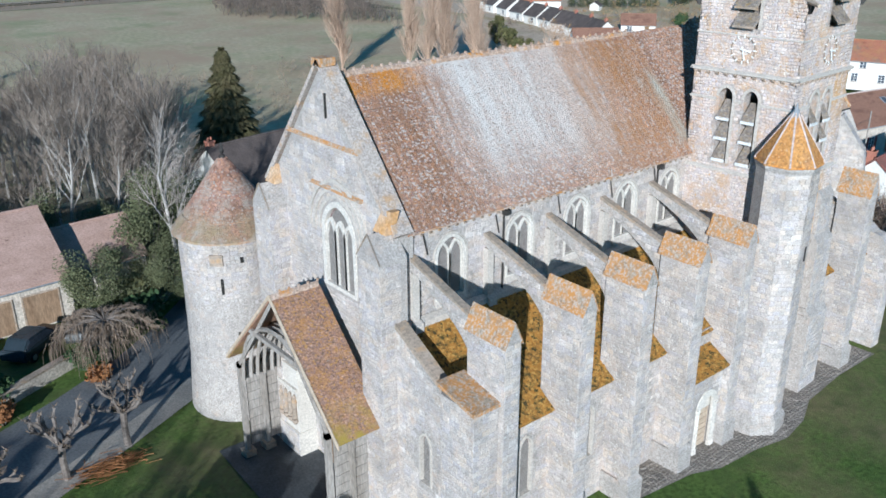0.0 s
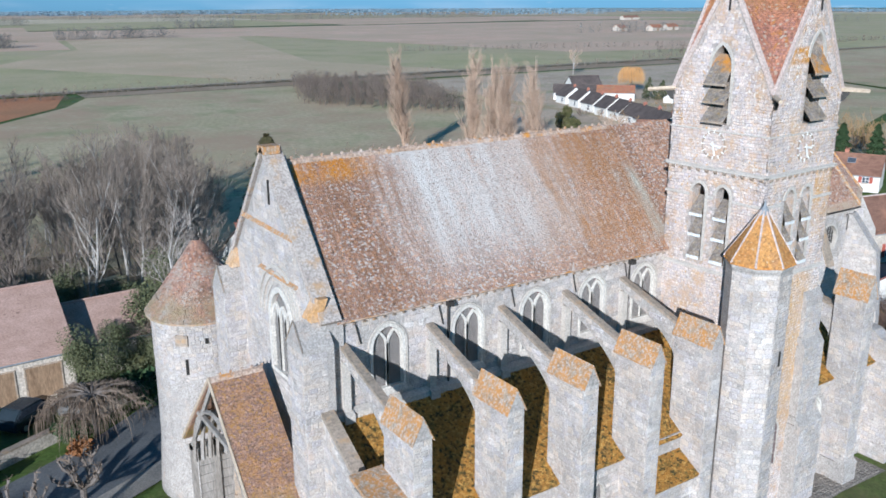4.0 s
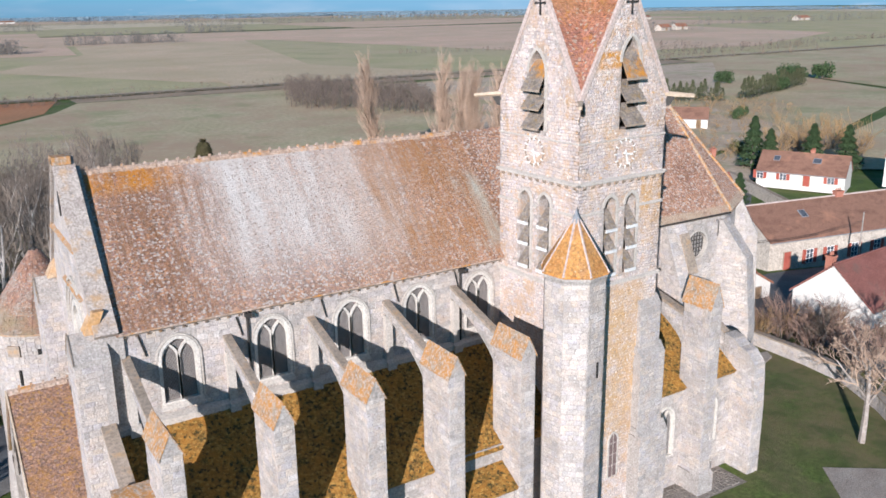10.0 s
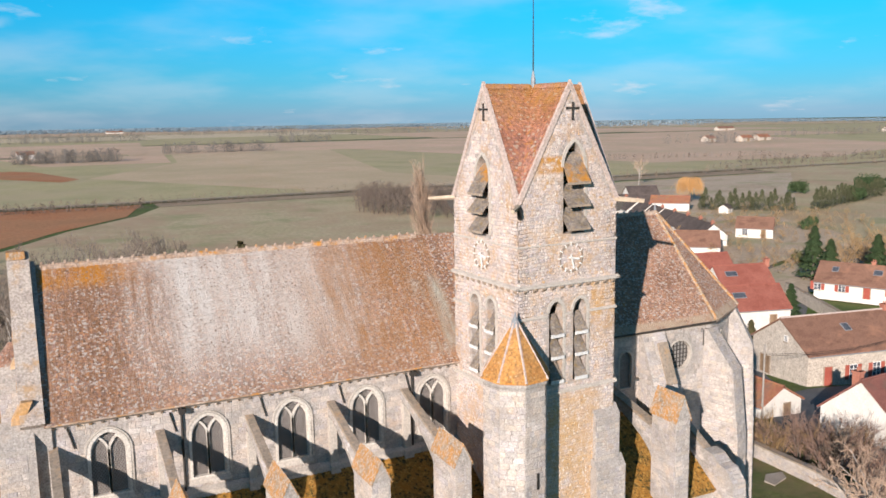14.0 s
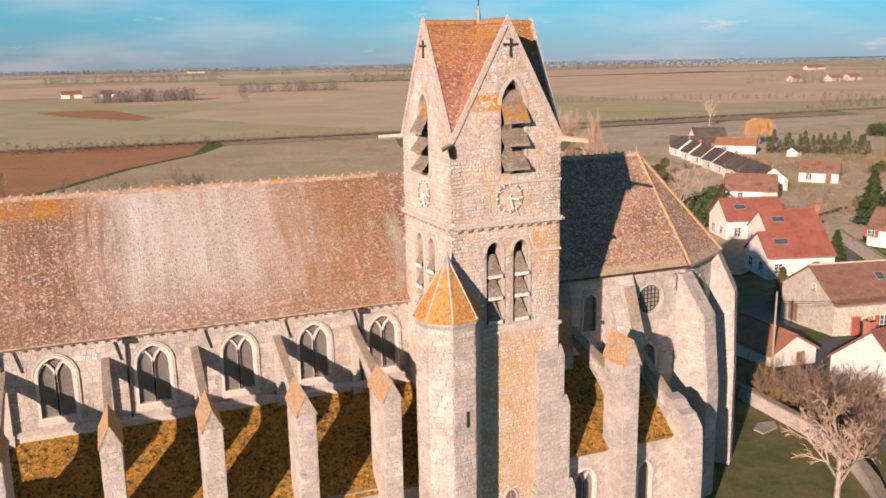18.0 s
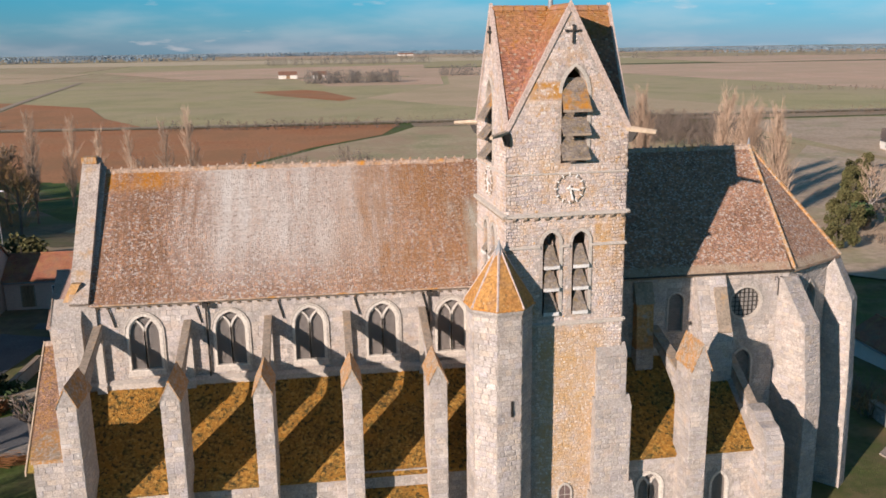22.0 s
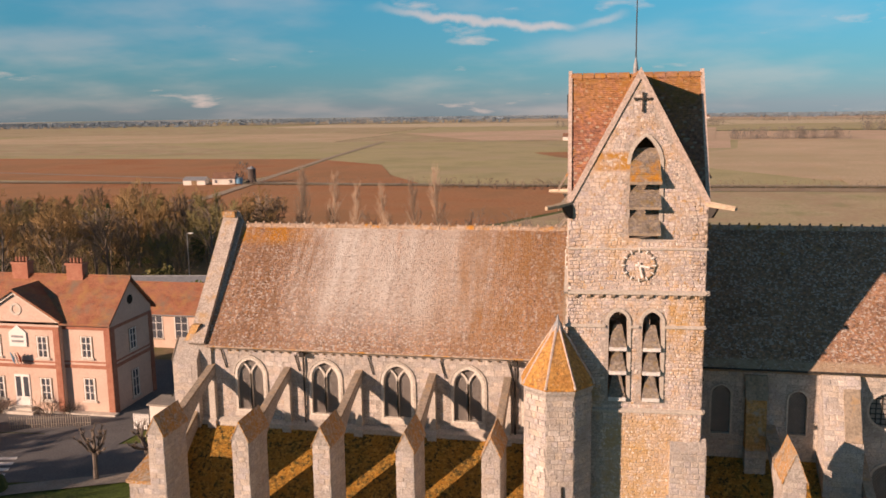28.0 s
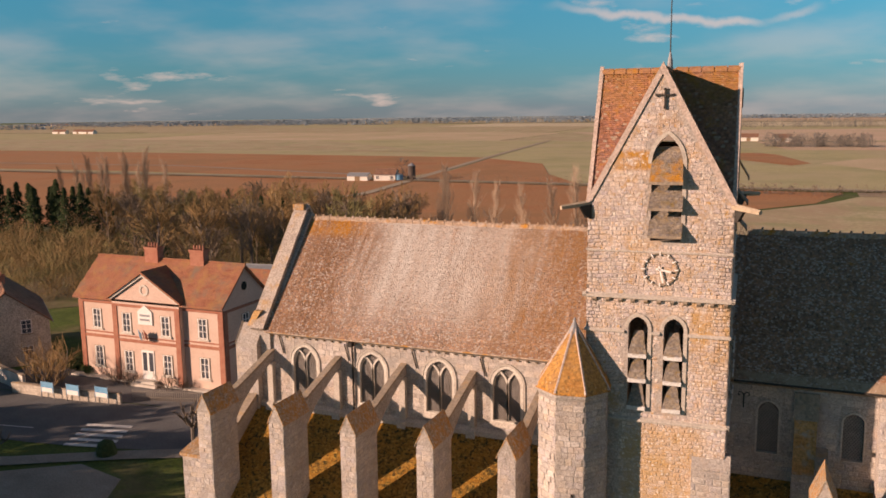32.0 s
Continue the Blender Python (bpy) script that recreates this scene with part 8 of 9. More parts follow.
house("barn", "long white barn with a pinkish roof", 152, 163, -45, 11, 6, 2.6, 4.3, m_plaster, m_roof_red, None, [("s", -4, 0.8, 1.2, 1.2, "window"), ("e", 0, 0.1, 2.4, 2.6, "door")], category="barn")
house("village_house", "pale low house with a dark brown roof at the lane", 101.5, 98.5, -38, 9.5, 6.5, 2.4, 5.0, m_plaster, m_roof_brown, None, [("e", 0, 0.8, 1.0, 1.2, "window"), ("s", -2, 0.8, 1.0, 1.2, "window")], group="village houses")
house("village_house", "white gabled house beyond the barn", 160, 186, -20, 10, 7, 2.6, 5.2, m_plaster, m_roof_dark, None, [("w", 0, 0.8, 1.0, 1.2, "window")], group="village houses")
house("village_house", "low white house with a long dark roof", 144, 172, -40, 13, 6.5, 2.4, 4.4, m_plaster, m_roof_dark, None, [("s", 0, 0.8, 1.0, 1.2, "window")], group="village houses")
house("pavilion", "tiny pale garden pavilion", 159.5, 148.5, 20, 2.8, 2.8, 1.7, 2.6, m_plaster, m_roof_dark, None, [("s", 0, 0.5, 0.9, 1.2, "window")], category="pavilion")
house("village_house", "low white house with red shutters and a brown roof", 94, 53.5, -65, 13, 6.6, 2.1, 4.6, m_plaster, m_roof_brown, -3.7, [("s", -6, 0.8, 1.0, 1.3, "shuttered"), ("s", -2.5, 0.8, 1.0, 1.3, "shuttered"), ("s", 1, 0.1, 1.0, 2.1, "red_door"), ("s", 4.5, 0.8, 1.0, 1.3, "shuttered"), ("w", 0, 0.8, 1.2, 1.2, "window")], ((1, 0.4, 0.6, 0.6, 0.7),), ((-4, -1, 0.5, 0.9, 1.0), (2, -1, 0.5, 1.2, 1.0)), group="village houses")
house("village_house", "two-storey pale house with a red tile roof", 107, 41, -70, 11, 7.5, 4.2, 6.8, m_plaster, m_roof_red, -3.2, [("s", -4, 0.8, 1.0, 1.3, "window"), ("s", 0, 0.8, 1.0, 1.3, "window"), ("s", -3, 3.0, 1.0, 1.1, "window"), ("s", 3, 3.0, 1.0, 1.1, "window"), ("w", 0, 1.0, 1.1, 1.2, "window")], ((3, 0.3, 0.7, 0.7, 0.8),), group="village houses")
house("village_house", "stone house with a red roof at the bend", 98, 8, -20, 16, 8, 3.4, 6.4, m_rubble, m_roof_red, -2.6, [("s", -3, 0.8, 1.0, 1.3, "shuttered"), ("w", 0, 0.8, 1.0, 1.3, "shuttered")], ((4, 0, 0.7, 0.7, 0.8),), group="village houses")
# houses west and north-west
house("cottage", "low stone house with a broad red tile roof", -28.9, 36.0, 2, 6.2, 9.2, 3.0, 6.2, m_rubble, m_roof_pink, 0, [("e", 0, 0.3, 1.4, 1.6, "window"), ("s", -1.6, 0.1, 2.2, 2.2, "door"), ("s", 1.2, 0.1, 2.2, 2.2, "door"), ("n", 1, 0.8, 1.1, 1.2, "window")])
house("cottage", "small tiled outbuilding behind a garden", -22.8, 36.3, 2, 5.4, 6, 2.4, 4.4, m_rubble, m_roof_pink, 0, [("e", 0, 0.3, 1.0, 1.8, "door")])
# Dark roof colour stands in for the slope's shadow side.
house("village_house", "white gabled house, its roof coloured dark for the shadow side", -1.5, 50.0, 10, 13, 7.5, 3.0, 6.0, m_plaster, m_roof_dark, -1.6, [("w", 0, 1.0, 1.0, 1.2, "window")], ((-6, 0.2, 0.6, 0.6, 0.7),), group="village houses")
house("stone_house", "grey stone house with a steep gable", -70.2, 27.8, -38, 12, 7.4, 4.3, 7.3, m_rubble, m_roof_brown, 0, [("e", -1.6, 3.2, 0.9, 1.3, "window"), ("e", 1.6, 3.2, 0.9, 1.3, "window"), ("e", -1.6, 0.6, 0.9, 1.3, "window"), ("e", 1.6, 0.6, 0.9, 1.3, "window"), ("s", -2, 1.0, 1.0, 1.5, "window")], ((0, 0, 0.8, 0.6, 0.9),))
house("school", "long low school with white windows and a red tile roof", -50.5, 47.2, 0, 19.9, 6.2, 3.7, 6.1, m_pink, m_roof_red, 0.1, [("s", -8.7 + 2.88 * k, 0.95, 1.45, 2.4, "window") for k in range(7)], category="school")
house("school_wing", "low flat-lit school wing with a red tile roof", -36.7, 49.4, 0, 7.4, 5.6, 2.8, 4.6, m_pink, m_roof_red, 0.1, [("s", -1.6, 0.2, 1.2, 2.1, "door"), ("s", 1.2, 0.8, 1.1, 1.4, "window")], category="school")
house("shed", "long shed with a pale sheet roof", -57, 63, 8, 16, 7, 2.6, 3.6, m_rubble, m_lead, 0, [("s", 0, 0.1, 2.2, 2.2, "door")], category="shed")
house("farmhouse", "pale farmhouse on the far lane", -153, 284, 10, 9, 6, 2.6, 4.6, m_plaster, m_roof_brown, None, [("s", -3, 0.8, 1.2, 1.2, "window"), ("s", 3, 0.8, 1.2, 1.2, "window")], category="farm")
house("farm_shed", "low white farm shed", -164, 281, 5, 9, 5, 2.0, 3.0, m_plaster, m_lead, None, [("s", 0, 0.1, 2.2, 1.8, "door")], category="farm")
for nm, lab, cat, x, y, r, h, mt in (("silo", "dark grain silo beside the farm shed", "silo", -143, 287, 1.6, 7.0, m_roof_dark), ("water_tank", "blue round tank on the farm yard", "tank", -147.5, 284, 1.8, 3.0, m_blue)):
    z = ground_z(x, y)
    ob = thing(nm, lab, cat)
    bm = bm_new()
    lathe(bm, x, y, [(r, z - 0.3), (r, z + h * 0.85)], 14)
    part("body", bm, mt, ob)
    bm = bm_new()
    lathe(bm, x, y, [(r * 1.05, z + h * 0.85), (r * 0.2, z + h), (0.05, z + h)], 14)
    part("roof", bm, m_lead, ob)
for x, y, L in ((590, 560, 15), (620, 568, 16), (560, 575, 11), (960, 680, 28), (180, 1900, 34), (-36, 702, 15), (-10, 690, 12), (900, 900, 34), (-975, 900, 22), (-945, 905, 16), (-920, 898, 20), (-2860, 2610, 120), (-2700, 2580, 120)):
    house("farm", "distant pale farm buildings on the plain", x, y, 5, L, 8, 3.2, 5.8, m_rubble if y < 1000 and x > 100 else m_plaster, m_roof_red if y < 690 else m_roof_brown, None, [("s", 0, 0.1, 3, 3, "door")], category="farm", group="far farms")

def dormer(parent, u, side, W, eave, ridge, q, w=1.2, h=1.0):
    """A small gabled dormer on a roof slope of a house."""
    run = W / 2 * (1 - q)
    zb = eave + (ridge - eave) * q + 0.15
    y0 = side * (run + 0.05)
    bm = bm_new()
    prism(bm, [(u - w / 2, y0, zb - 0.2), (u + w / 2, y0, zb - 0.2), (u + w / 2, y0, zb + h), (u, y0, zb + h + w * 0.4), (u - w / 2, y0, zb + h)], (0, -side * min(run, 1.9), 0))
    d = part("dormer", bm, m_plaster, parent, "white dormer with a tiled roof")
    for s in (-1, 1):
        bm = bm_new()
        prism(bm, [(u, y0 + side * 0.15, zb + h + w * 0.4 + 0.05), (u + s * (w / 2 + 0.15), y0 + side * 0.15, zb + h - 0.08), (u + s * (w / 2 + 0.15), y0 + side * 0.15, zb + h - 0.0), (u, y0 + side * 0.15, zb + h + w * 0.4 + 0.15)], (0, -side * min(run, 2.0), 0))
        part("dormer_roof", bm, m_roof_red, d)
    bm = bm_new()
    box(bm, u - w * 0.3, u + w * 0.3, min(y0, y0 + side * 0.04), max(y0, y0 + side * 0.04), zb + 0.1, zb + h * 0.9)
    part("pane", bm, m_win, d)


dormer(row, 1.6, -1, 8.8, 3.6, 6.3, 0.15, 1.3, 0.9)
dormer(row, 14.0, -1, 8.8, 3.6, 6.3, 0.15, 1.3, 0.9)
dormer(white, 3.5, -1, 6.8, 3.3, 6.15, 0.1, 1.8, 1.0)
# ---- town hall ----
hall = thing("town_hall", "pink two-storey town hall with brick trim and a pediment", "town hall")
HX0, HX1, HY0, HY1, HE, HR = -57.0, -40.7, 25.0, 31.4, 7.85, 10.75
bm = bm_new()
prism(bm, [(HX0, HY0, 0), (HX0, HY1, 0), (HX0, HY1, HE), (HX0, (HY0 + HY1) / 2, HR), (HX0, HY0, HE)], (HX1 - HX0, 0, 0))
part("wall", bm, m_pink, hall, "pink plastered wall")
bm = bm_new()
PX0, PX1, PXC = -52.6, -45.0, -48.8
prism(bm, [(PX0, 24.55, 0), (PX1, 24.55, 0), (PX1, 24.55, 7.85), (PXC, 24.55, 10.15), (PX0, 24.55, 7.85)], (0, 2.0, 0))
part("wall", bm, m_pink, hall, "projecting pedimented front")
ym = (HY0 + HY1) / 2
for s in (-1, 1):
    bm = bm_new()
    prism(bm, [(HX0 - 0.3, ym + s * 3.65, HE - 0.35), (HX1 + 0.3, ym + s * 3.65, HE - 0.35), (HX1 + 0.3, ym, HR), (HX0 - 0.3, ym, HR)], (0, 0, 0.2))
    part("roof", bm, m_roof_red, hall, "red tile roof")
    bm = bm_new()
    xe = PX0 - 0.35 if s < 0 else PX1 + 0.35
    prism(bm, [(xe, 24.2, 7.72), (PXC, 24.2, 10.3), (PXC, 28.1, 10.3), (xe, 26.0, 7.72)], (0, 0, 0.2))
    part("roof", bm, m_roof_red, hall, "pediment roof slope")
    bm = bm_new()
    prism(bm, [(xe, 24.35, 7.75), (PXC, 24.35, 10.3), (PXC, 24.35, 10.02), (xe + (0.45 if s < 0 else -0.45), 24.35, 7.75)], (0, 0.22, 0))
    part("pediment_moulding", bm, m_trace, hall)
bm = bm_new()
tube(bm, [(HX0 - 0.3, ym, HR + 0.2), (HX1 + 0.3, ym, HR + 0.2)], 0.12, 6)
part("ridge", bm, m_roof_red, hall)
F_AT = plane_map((0, HY0, 0), (1, 0, 0), (0, 0, 1), (0, -1, 0))
P_AT = plane_map((0, 24.55, 0), (1, 0, 0), (0, 0, 1), (0, -1, 0))
E_AT = plane_map((HX1, 0, 0), (0, 1, 0), (0, 0, 1), (1, 0, 0))
for at, a0, a1 in ((F_AT, HX0, PX0), (F_AT, PX1, HX1), (P_AT, PX0, PX1), (E_AT, HY0, HY1)):
    for z, hw in ((3.95, 0.14), (4.35, 0.06), (7.2, 0.12)):
        bm = bm_new()
        strip(bm, [(a0, z), (a1, z)], at, hw, 0.06, -0.02)
        part("band", bm, m_brick, hall, "red brick band")
for at, a in ((F_AT, HX0 + 0.25), (F_AT, HX1 - 0.27), (P_AT, PX0 + 0.27), (P_AT, PX1 - 0.27), (E_AT, HY0 + 0.27), (E_AT, HY1 - 0.27)):
    bm = bm_new()
    strip(bm, [(a, 0), (a, 7.2)], at, 0.27, 0.07, -0.02)
    part("quoin", bm, m_brick, hall, "red brick quoin")
bm = bm_new()
strip(bm, circle(PXC, 8.75, 0.42, 20), P_AT, 0.1, 0.06, -0.02, True)
part("medallion", bm, m_trace, hall, "round pediment medallion")


def hall_window(at, u, z, w, h):
    rect = [(u - w / 2, z), (u + w / 2, z), (u + w / 2, z + h), (u - w / 2, z + h)]
    bm = bm_new()
    strip(bm, rect, at, 0.13, 0.05, -0.02, True)
    ob = part("window", bm, m_coping, hall, "tall window with a stone surround")
    bm = bm_new()
    strip(bm, rect, at, 0.06, 0.065, 0.0, True)
    strip(bm, [(u, z), (u, z + h)], at, 0.04, 0.062, 0.0)
    for q in (0.35, 0.68):
        strip(bm, [(u - w / 2, z + h * q), (u + w / 2, z + h * q)], at, 0.025, 0.058, 0.0)
    part("frame", bm, m_frame, ob)
    bm = bm_new()
    pierced(bm, rect, [], at, 0.03, -0.02)
    part("pane", bm, m_win, ob)
    bm = bm_new()
    strip(bm, [(u - w / 2 - 0.2, z - 0.12), (u + w / 2 + 0.2, z - 0.12)], at, 0.08, 0.14, 0.0)
    part("sill", bm, m_trace, ob)


for at, u in ((F_AT, -54.9), (F_AT, -42.9), (P_AT, -51.0), (P_AT, -46.6)):
    hall_window(at, u, 4.75, 0.9, 1.75)
    hall_window(at, u, 1.1, 0.9, 1.85)
for u in (28.2,):
    hall_window(E_AT, u, 4.75, 0.9, 1.75)
    hall_window(E_AT, u, 0.6, 0.95, 2.3)
bm = bm_new()
strip(bm, circle(28.2, 9.0, 0.2, 16), E_AT, 0.2, 0.04, -0.02, True)
part("round_vent", bm, m_dark, hall)
bm = bm_new()
pierced(bm, [(-49.5, 0.5), (-48.1, 0.5), (-48.1, 3.2), (-49.5, 3.2)], [], P_AT, 0.06, -0.02)
dd = part("door", bm, m_frame, hall, "white glazed double door")
bm = bm_new()
for c in (-49.15, -48.45):
    pierced(bm, [(c - 0.22, 1.3), (c + 0.22, 1.3), (c + 0.22, 3.0), (c - 0.22, 3.0)], [], P_AT, 0.08, 0.05)
part("pane", bm, m_win, dd)
bm = bm_new()
pierced(bm, [(-49.6, 5.6), (-48.0, 5.6), (-48.0, 6.8), (-48.8, 7.4), (-49.6, 6.8)], [], P_AT, 0.12, -0.02)
pl = part("name_panel", bm, m_frame, hall, "white name panel over the balcony")
bm = bm_new()
for k in range(2):
    strip(bm, [(-49.35, 6.45 - k * 0.4), (-48.25, 6.45 - k * 0.4)], P_AT, 0.09, 0.14, 0.11)
part("lettering_bar", bm, m_lead, pl)
for k, m in enumerate((m_blue, m_frame, m_shutter)):
    bm = bm_new()
    tube(bm, [(-49.1 + 0.3 * k, 24.4, 4.5), (-49.15 + 0.33 * k, 23.8, 5.3)], 0.02, 4)
    prism(bm, [(-49.15 + 0.33 * k, 23.8, 5.3), (-49.12 + 0.31 * k, 24.15, 4.85), (-49.0 + 0.31 * k, 24.1, 4.2), (-48.98 + 0.33 * k, 23.85, 4.5)], (0.05, 0, 0))
    part("flag", bm, m, hall, "small hanging flag")
bm = bm_new()
box(bm, -50.2, -47.4, 23.6, 24.5, 0, 0.25)
box(bm, -49.9, -47.7, 23.9, 24.5, 0.25, 0.5)
part("steps", bm, m_trace, hall, "stone entrance steps")
for u in (-50.6, -45.4):
    bm = bm_new()
    box(bm, u - 0.75, u + 0.75, ym - 0.4, ym + 0.4, HR - 0.6, HR + 1.3)
    box(bm, u - 0.82, u + 0.82, ym - 0.47, ym + 0.47, HR + 1.1, HR + 1.3)
    c = part("chimney", bm, m_brick, hall, "broad brick chimney")
    for k in range(4):
        bm = bm_new()
        lathe(bm, u - 0.5 + k * 0.33, ym, [(0.11, HR + 1.3), (0.08, HR + 1.7)], 8)
        part("chimney_pot", bm, m_brick, c)
bm = bm_new()
box(bm, -58, -40.4, 24.3, 25.0, -0.2, 0.15)
part("terrace_kerb", bm, m_trace, hall)


# ---- walls, fences, small things ----
def low_wall(name, label, line, h, thick, mat, cap=None, seed=0, stones=False):
    ob = thing(name, label, "wall")
    for (xa, ya), (xb, yb) in zip(line, line[1:]):
        d = Vector((xb - xa, yb - ya, 0))
        n = Vector((-d.y, d.x, 0)).normalized() * thick / 2
        a, b = Vector((xa, ya, ground_z(xa, ya))), Vector((xb, yb, ground_z(xb, yb)))
        bm = bm_new()
        lo = Vector((0, 0, -0.4))
        prism(bm, [a - n + lo, b - n + lo, b - n + Vector((0, 0, h)), a - n + Vector((0, 0, h))], n * 2)
        w = part("wall_run", bm, mat, ob)
        bm = bm_new()
        prism(bm, [a - n * 1.25 + Vector((0, 0, h)), b - n * 1.25 + Vector((0, 0, h)), b - n * 1.25 + Vector((0, 0, h + 0.1)), a - n * 1.25 + Vector((0, 0, h + 0.1))], n * 2.5)
        part("coping", bm, cap or m_coping, ob)
        if stones:
            masonry(a - n, d, (0, 0, 1), -n, d.length, h, w, (m_stone, m_stones), seed, single=20, length=(0.25, 0.5), course=0.2)
            masonry(a + n, d, (0, 0, 1), n, d.length, h, w, (m_stone, m_stones), seed + 1, single=20, length=(0.25, 0.5), course=0.2)
    return ob


low_wall("churchyard_wall", "low rubble wall round the churchyard", [(26.0, 12.5), (25.6, 9), (25.2, 4.5), (24.6, 0.8), (22.6, -3.0), (20.5, -5.9), (17, -11)], 0.95, 0.45, m_rubble, seed=900, stones=True)
low_wall("garden_wall", "long stone garden wall", [(88, 63), (82, 52), (77, 43)], 1.8, 0.4, m_rubble)
low_wall("forecourt_wall", "low rendered wall before the town hall", [(-59, 18.6), (-52, 18.9), (-47.5, 19.5)], 0.9, 0.25, m_rubble)
low_wall("garden_wall", "pale curved garden wall with a raised end", [(-66, 21.5), (-60.5, 19.8), (-58, 19.0)], 1.5, 0.3, m_plaster)
low_wall("ramp_wall", "pale retaining wall along a ramp", [(-33.0, 24.4), (-32.6, 30.5)], 0.9, 0.3, m_trace)
low_wall("street_wall", "stone garden wall beside the street", [(-33, 22.5), (-27, 25.5), (-21, 29.5), (-15, 36)], 0.8, 0.35, m_rubble)
bm = bm_new()
prism(bm, [(22.6, 5.7, -0.5), (24.2, 6.2, -0.5), (24.7, 7.0, -0.5), (23.4, 7.2, -0.5), (22.5, 6.5, -0.5)], (0, 0, 0.5))
tagged(part("stone_slab", bm, m_gravel), "large pale flat stone lying on the lawn", "stone")
# transformer hut with its gate
hut = thing("utility_hut", "small whitewashed concrete utility hut", "hut", (-34.6, 23.0, 0))
bm = bm_new()
box(bm, -1.25, 1.25, -1.0, 1.0, -0.3, 2.1)
part("wall", bm, m_plaster, hut)
bm = bm_new()
box(bm, -1.4, 1.4, -1.15, 1.15, 2.1, 2.25)
part("roof", bm, m_pave, hut, "flat concrete roof slab")
bm = bm_new()
box(bm, 0.2, 1.0, -1.04, -1.0, 0.0, 1.8)
part("door", bm, m_lead, hut)
# white picket gate and the forecourt fence
gate = thing("picket_gate", "white slatted gate beside the hut", "gate")
for k in range(8):
    bm = bm_new()
    box(bm, -37.3 + k * 0.17, -37.2 + k * 0.17, 22.0, 22.05, 0.1, 1.35)
    part("slat", bm, m_frame, gate)
for z in (0.35, 1.05):
    bm = bm_new()
    box(bm, -37.35, -35.95, 22.05, 22.09, z, z + 0.08)
    part("rail", bm, m_frame, gate)
fence = thing("forecourt_fence", "thin pale picket fence before the town hall", "fence")
for k in range(34):
    x = -47.2 + k * 0.18
    y = 20.6 + 0.28 * (x + 47.2)
    bm = bm_new()
    box(bm, x - 0.025, x + 0.025, y - 0.02, y + 0.02, 0, 1.0)
    part("picket", bm, m_pave, fence)
for z in (0.3, 0.8):
    bm = bm_new()
    tube(bm, [(-47.2, 20.6, z), (-41.2, 22.28, z)], 0.025, 4)
    part("rail", bm, m_pave, fence)
for k, (x, y) in enumerate(((-54.5, 18.3), (-51.8, 18.5), (-49.0, 18.9))):
    nb = thing("notice_board", "blue and white municipal notice board on posts", "notice board", group="notice boards")
    bm = bm_new()
    box(bm, x - 0.7, x + 0.7, y - 0.04, y + 0.04, 0.6, 1.5)
    part("panel", bm, m_blue, nb, "blue panel")
    bm = bm_new()
    box(bm, x - 0.62, x + 0.62, y - 0.055, y - 0.04, 0.62 if k != 1 else 0.6, 1.0)
    part("sheet", bm, m_frame, nb, "white sheet")
    for s in (-0.72, 0.72):
        bm = bm_new()
        tube(bm, [(x + s, y, -0.1), (x + s, y, 1.6)], 0.04, 6)
        part("post", bm, m_lamp, nb)
bm = bm_new()
lathe(bm, -40.5, 10.5, [(0.75, -0.1), (0.7, 0.5), (0.55, 0.95), (0.2, 1.15), (0.05, 1.2)], 10)
tagged(part("clipped_bush", bm, m_ever), "dark clipped round bush on the grass", "bush")


def car(name, label, x, y, turn, paint):
    ob = thing(name, label, "car")
    bm = bm_new()
    prism(bm, [(-2.05, -0.85, 0.3), (2.05, -0.85, 0.3), (2.1, -0.85, 0.7), (1.2, -0.85, 0.88), (-2.0, -0.85, 0.92), (-2.1, -0.85, 0.6)], (0, 1.7, 0))
    prism(bm, [(1.05, -0.72, 0.88), (0.35, -0.66, 1.4), (-1.3, -0.66, 1.42), (-1.9, -0.72, 0.92)], (0, 1.42, 0))
    bmesh.ops.bevel(bm, geom=bm.edges[:], offset=0.06, segments=2, affect="EDGES")
    part("body", bm, paint, ob)
    bm = bm_new()
    for s in (-1, 1):
        prism(bm, [(0.9, s * 0.73, 0.92), (0.32, s * 0.69, 1.32), (-1.25, s * 0.69, 1.34), (-1.7, s * 0.73, 0.95)], (0, s * 0.012, 0))
    prism(bm, [(1.08, -0.6, 0.93), (0.46, -0.58, 1.34), (0.46, 0.58, 1.34), (1.08, 0.6, 0.93)], (0.02, 0, 0.02))
    part("glazing", bm, m_win, ob, "dark car windows")
    for wx in (-1.3, 1.3):
        for s in (-1, 1):
            bm = bm_new()
            tube(bm, [(wx, s * 0.7, 0.31), (wx, s * 0.88, 0.31)], 0.31, 14)
            t = part("wheel", bm, m_rubber, ob)
            bm = bm_new()
            tube(bm, [(wx, s * 0.85, 0.31), (wx, s * 0.895, 0.31)], 0.19, 10)
            part("rim", bm, m_lamp, t)
    ob.matrix_basis = pose(x, y, ground_z(x, y) + 0.05, 0, 0, turn)


car("parked_car", "dark blue parked car in a shaded yard", -29.0, 28.4, 40, m_car_dark)
car("parked_car", "dark car parked beside the garden", -25.8, 28.8, 60, m_car_dark)
car("parked_car", "dark parked car by the churchyard wall", 25.8, -8.2, 60, m_car_dark)
car("parked_car", "red car parked behind the churchyard wall", 30.6, -0.6, 62, m_car_red)
car("parked_car", "pale car parked behind the churchyard wall", 28.4, -4.6, 60, m_car_white)
car("parked_car", "red car parked between the houses", 118, 116, 20, m_car_red)
car("parked_car", "pale car parked at the white house", 70, 43, 0, m_car_white)


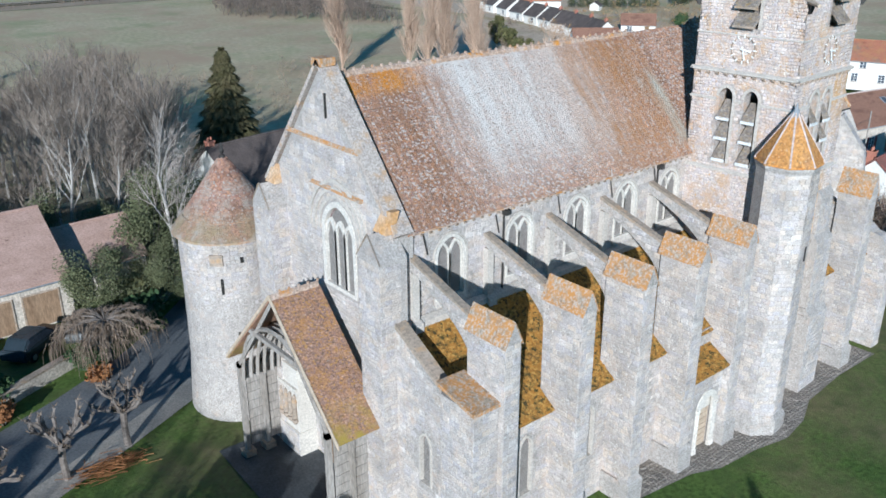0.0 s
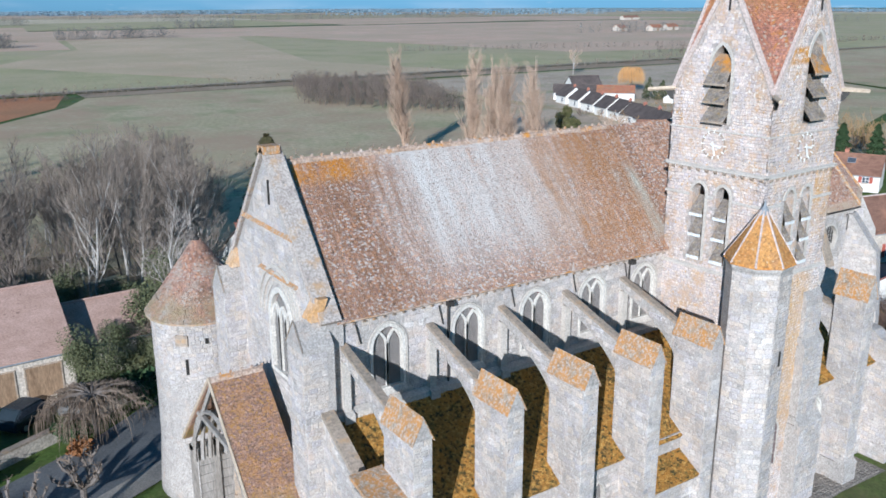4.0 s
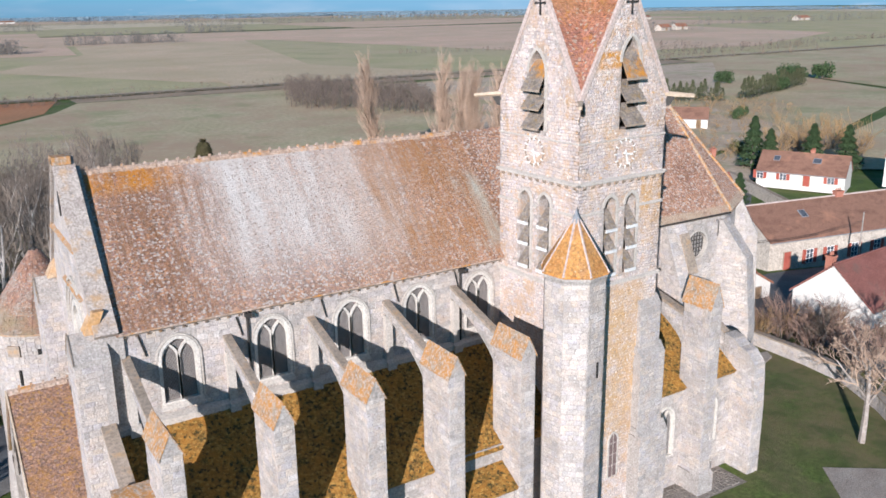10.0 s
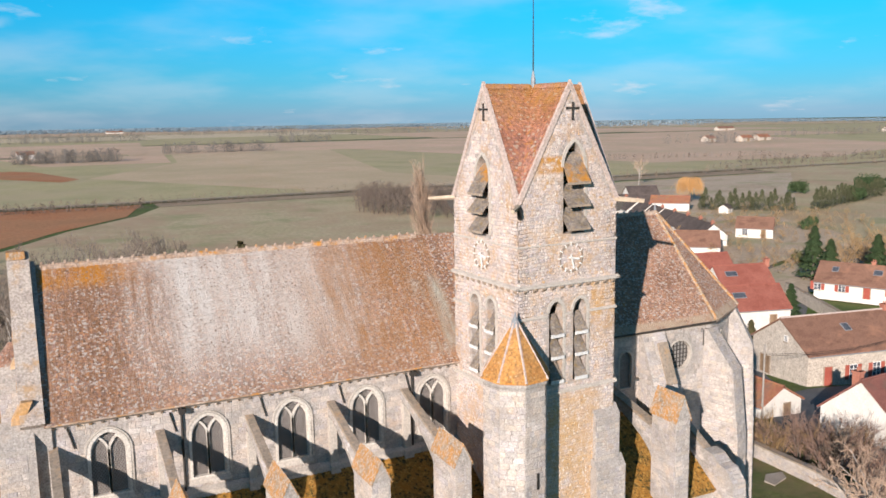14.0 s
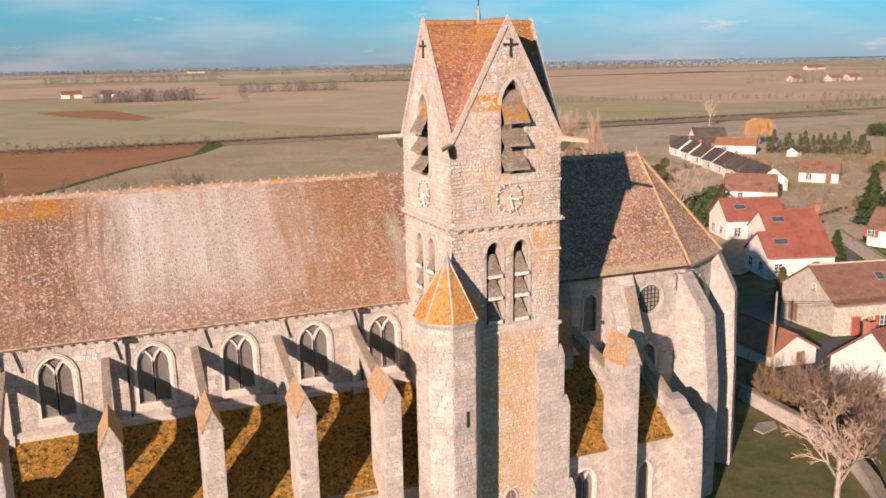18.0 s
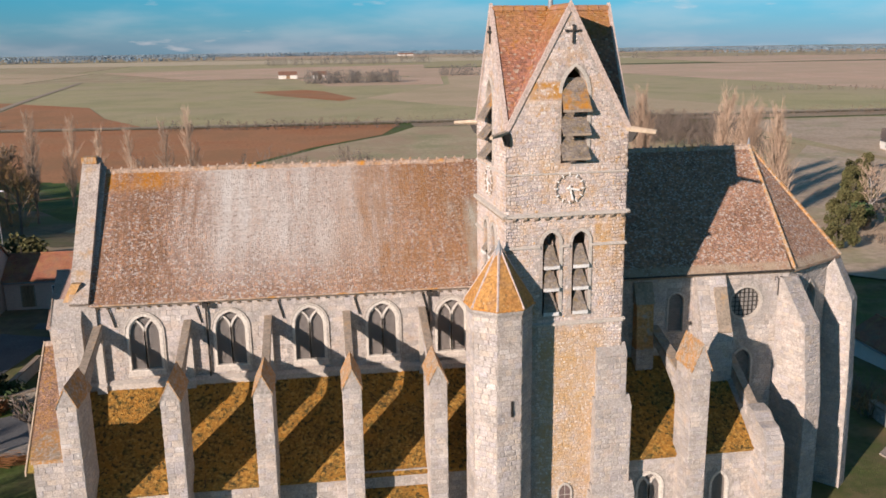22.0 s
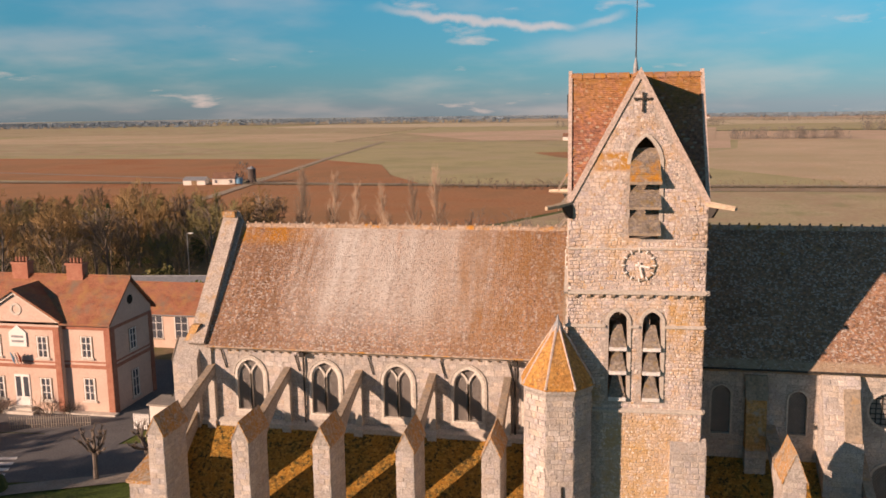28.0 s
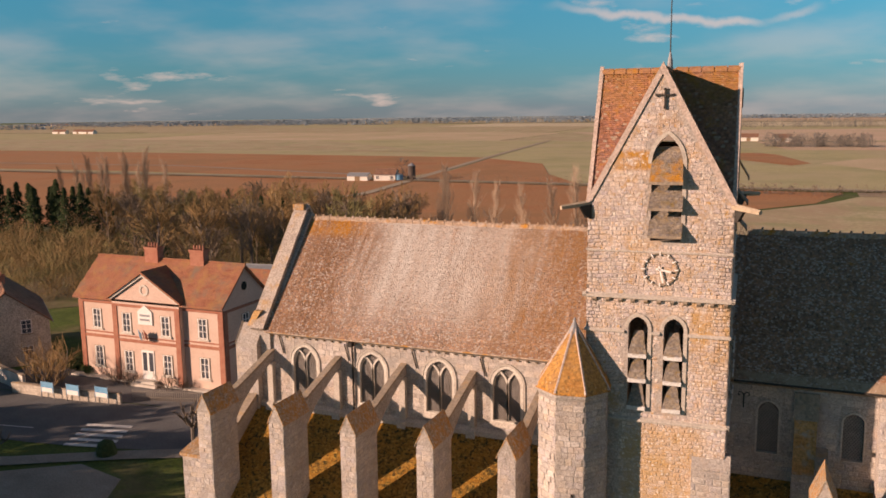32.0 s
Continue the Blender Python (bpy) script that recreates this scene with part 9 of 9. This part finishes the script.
def lamp_post(x, y, h, label="grey street lamp on a slim pole"):
    ob = thing("street_lamp", label, "street lamp", group="street lamps")
    z = ground_z(x, y)
    bm = bm_new()
    tube(bm, [(x, y, z - 0.2), (x, y, z + h)], [0.07, 0.05], 7)
    part("pole", bm, m_lamp, ob)
    bm = bm_new()
    tube(bm, [(x, y, z + h), (x + 0.7, y - 0.3, z + h + 0.15)], 0.035, 5)
    part("arm", bm, m_lamp, ob)
    bm = bm_new()
    box(bm, x + 0.5, x + 1.1, y - 0.55, y - 0.2, z + h + 0.08, z + h + 0.2)
    part("head", bm, m_frame, ob, "pale lamp head")


for x, y, h in ((-60.5, 76, 7.5), (-52, 80, 7.0)):
    lamp_post(x, y, h)
for (x, y) in ((33.5, 17), (54.0, 18.6)):
    bm = bm_new()
    tube(bm, [(x, y, ground_z(x, y) - 0.2), (x, y, ground_z(x, y) + 6.5)], [0.1, 0.07], 7)
    tagged(part("utility_pole", bm, m_oak), "wooden utility pole in the lane", "pole")
for k in range(2):
    bm = bm_new()
    pts = [Vector((33.5, 17, 4.6)).lerp(Vector((54, 18.6, 3.2)), i / 12) - Vector((0, 0, 0.5 * math.sin(math.pi * i / 12) + 0.15 * k)) for i in range(13)]
    tube(bm, pts, 0.018, 4)
    tagged(part("overhead_cable", bm, m_iron), "thin dark overhead cable", "cable")

# tall evergreens added unseen south-west of the church, to cast shade on the lawn
plant(bush("shade_tree", "added evergreen outside the view, placed to cast shade", 61, 3.2, 8.0, m_ever, 3000, 0.3, "tree"), [(-28.2, -23.4, 1.0), (-29.8, -21.3, 0.95), (-33.0, -20.8, 0.85), (-39.4, -4.9, 1.0), (-36.6, -7.4, 0.95), (-77, -6, 1.5), (-82, -1, 1.5), (-80, 13, 1.7), (-86, 8, 1.7), (-83, 19, 1.7), (-62, -9, 1.4), (-66, -13, 1.8), (-59, -15.5, 1.4), (-55, -17, 1.6), (-63, -18, 1.8), (-72, -5, 1.7)], 25)
# Bare trees also added, for striped shade on the street.
for k, (x, y, s) in enumerate(((-52, -6, 1.0), (-48.5, -1.5, 0.95), (-47.5, -9.5, 1.0), (-54, -12, 1.05))):
    copy_thing(GREY[k], pose(x, y, 0, 0, 0, 70 * k) @ Matrix.Diagonal((s, s, s, 1)))
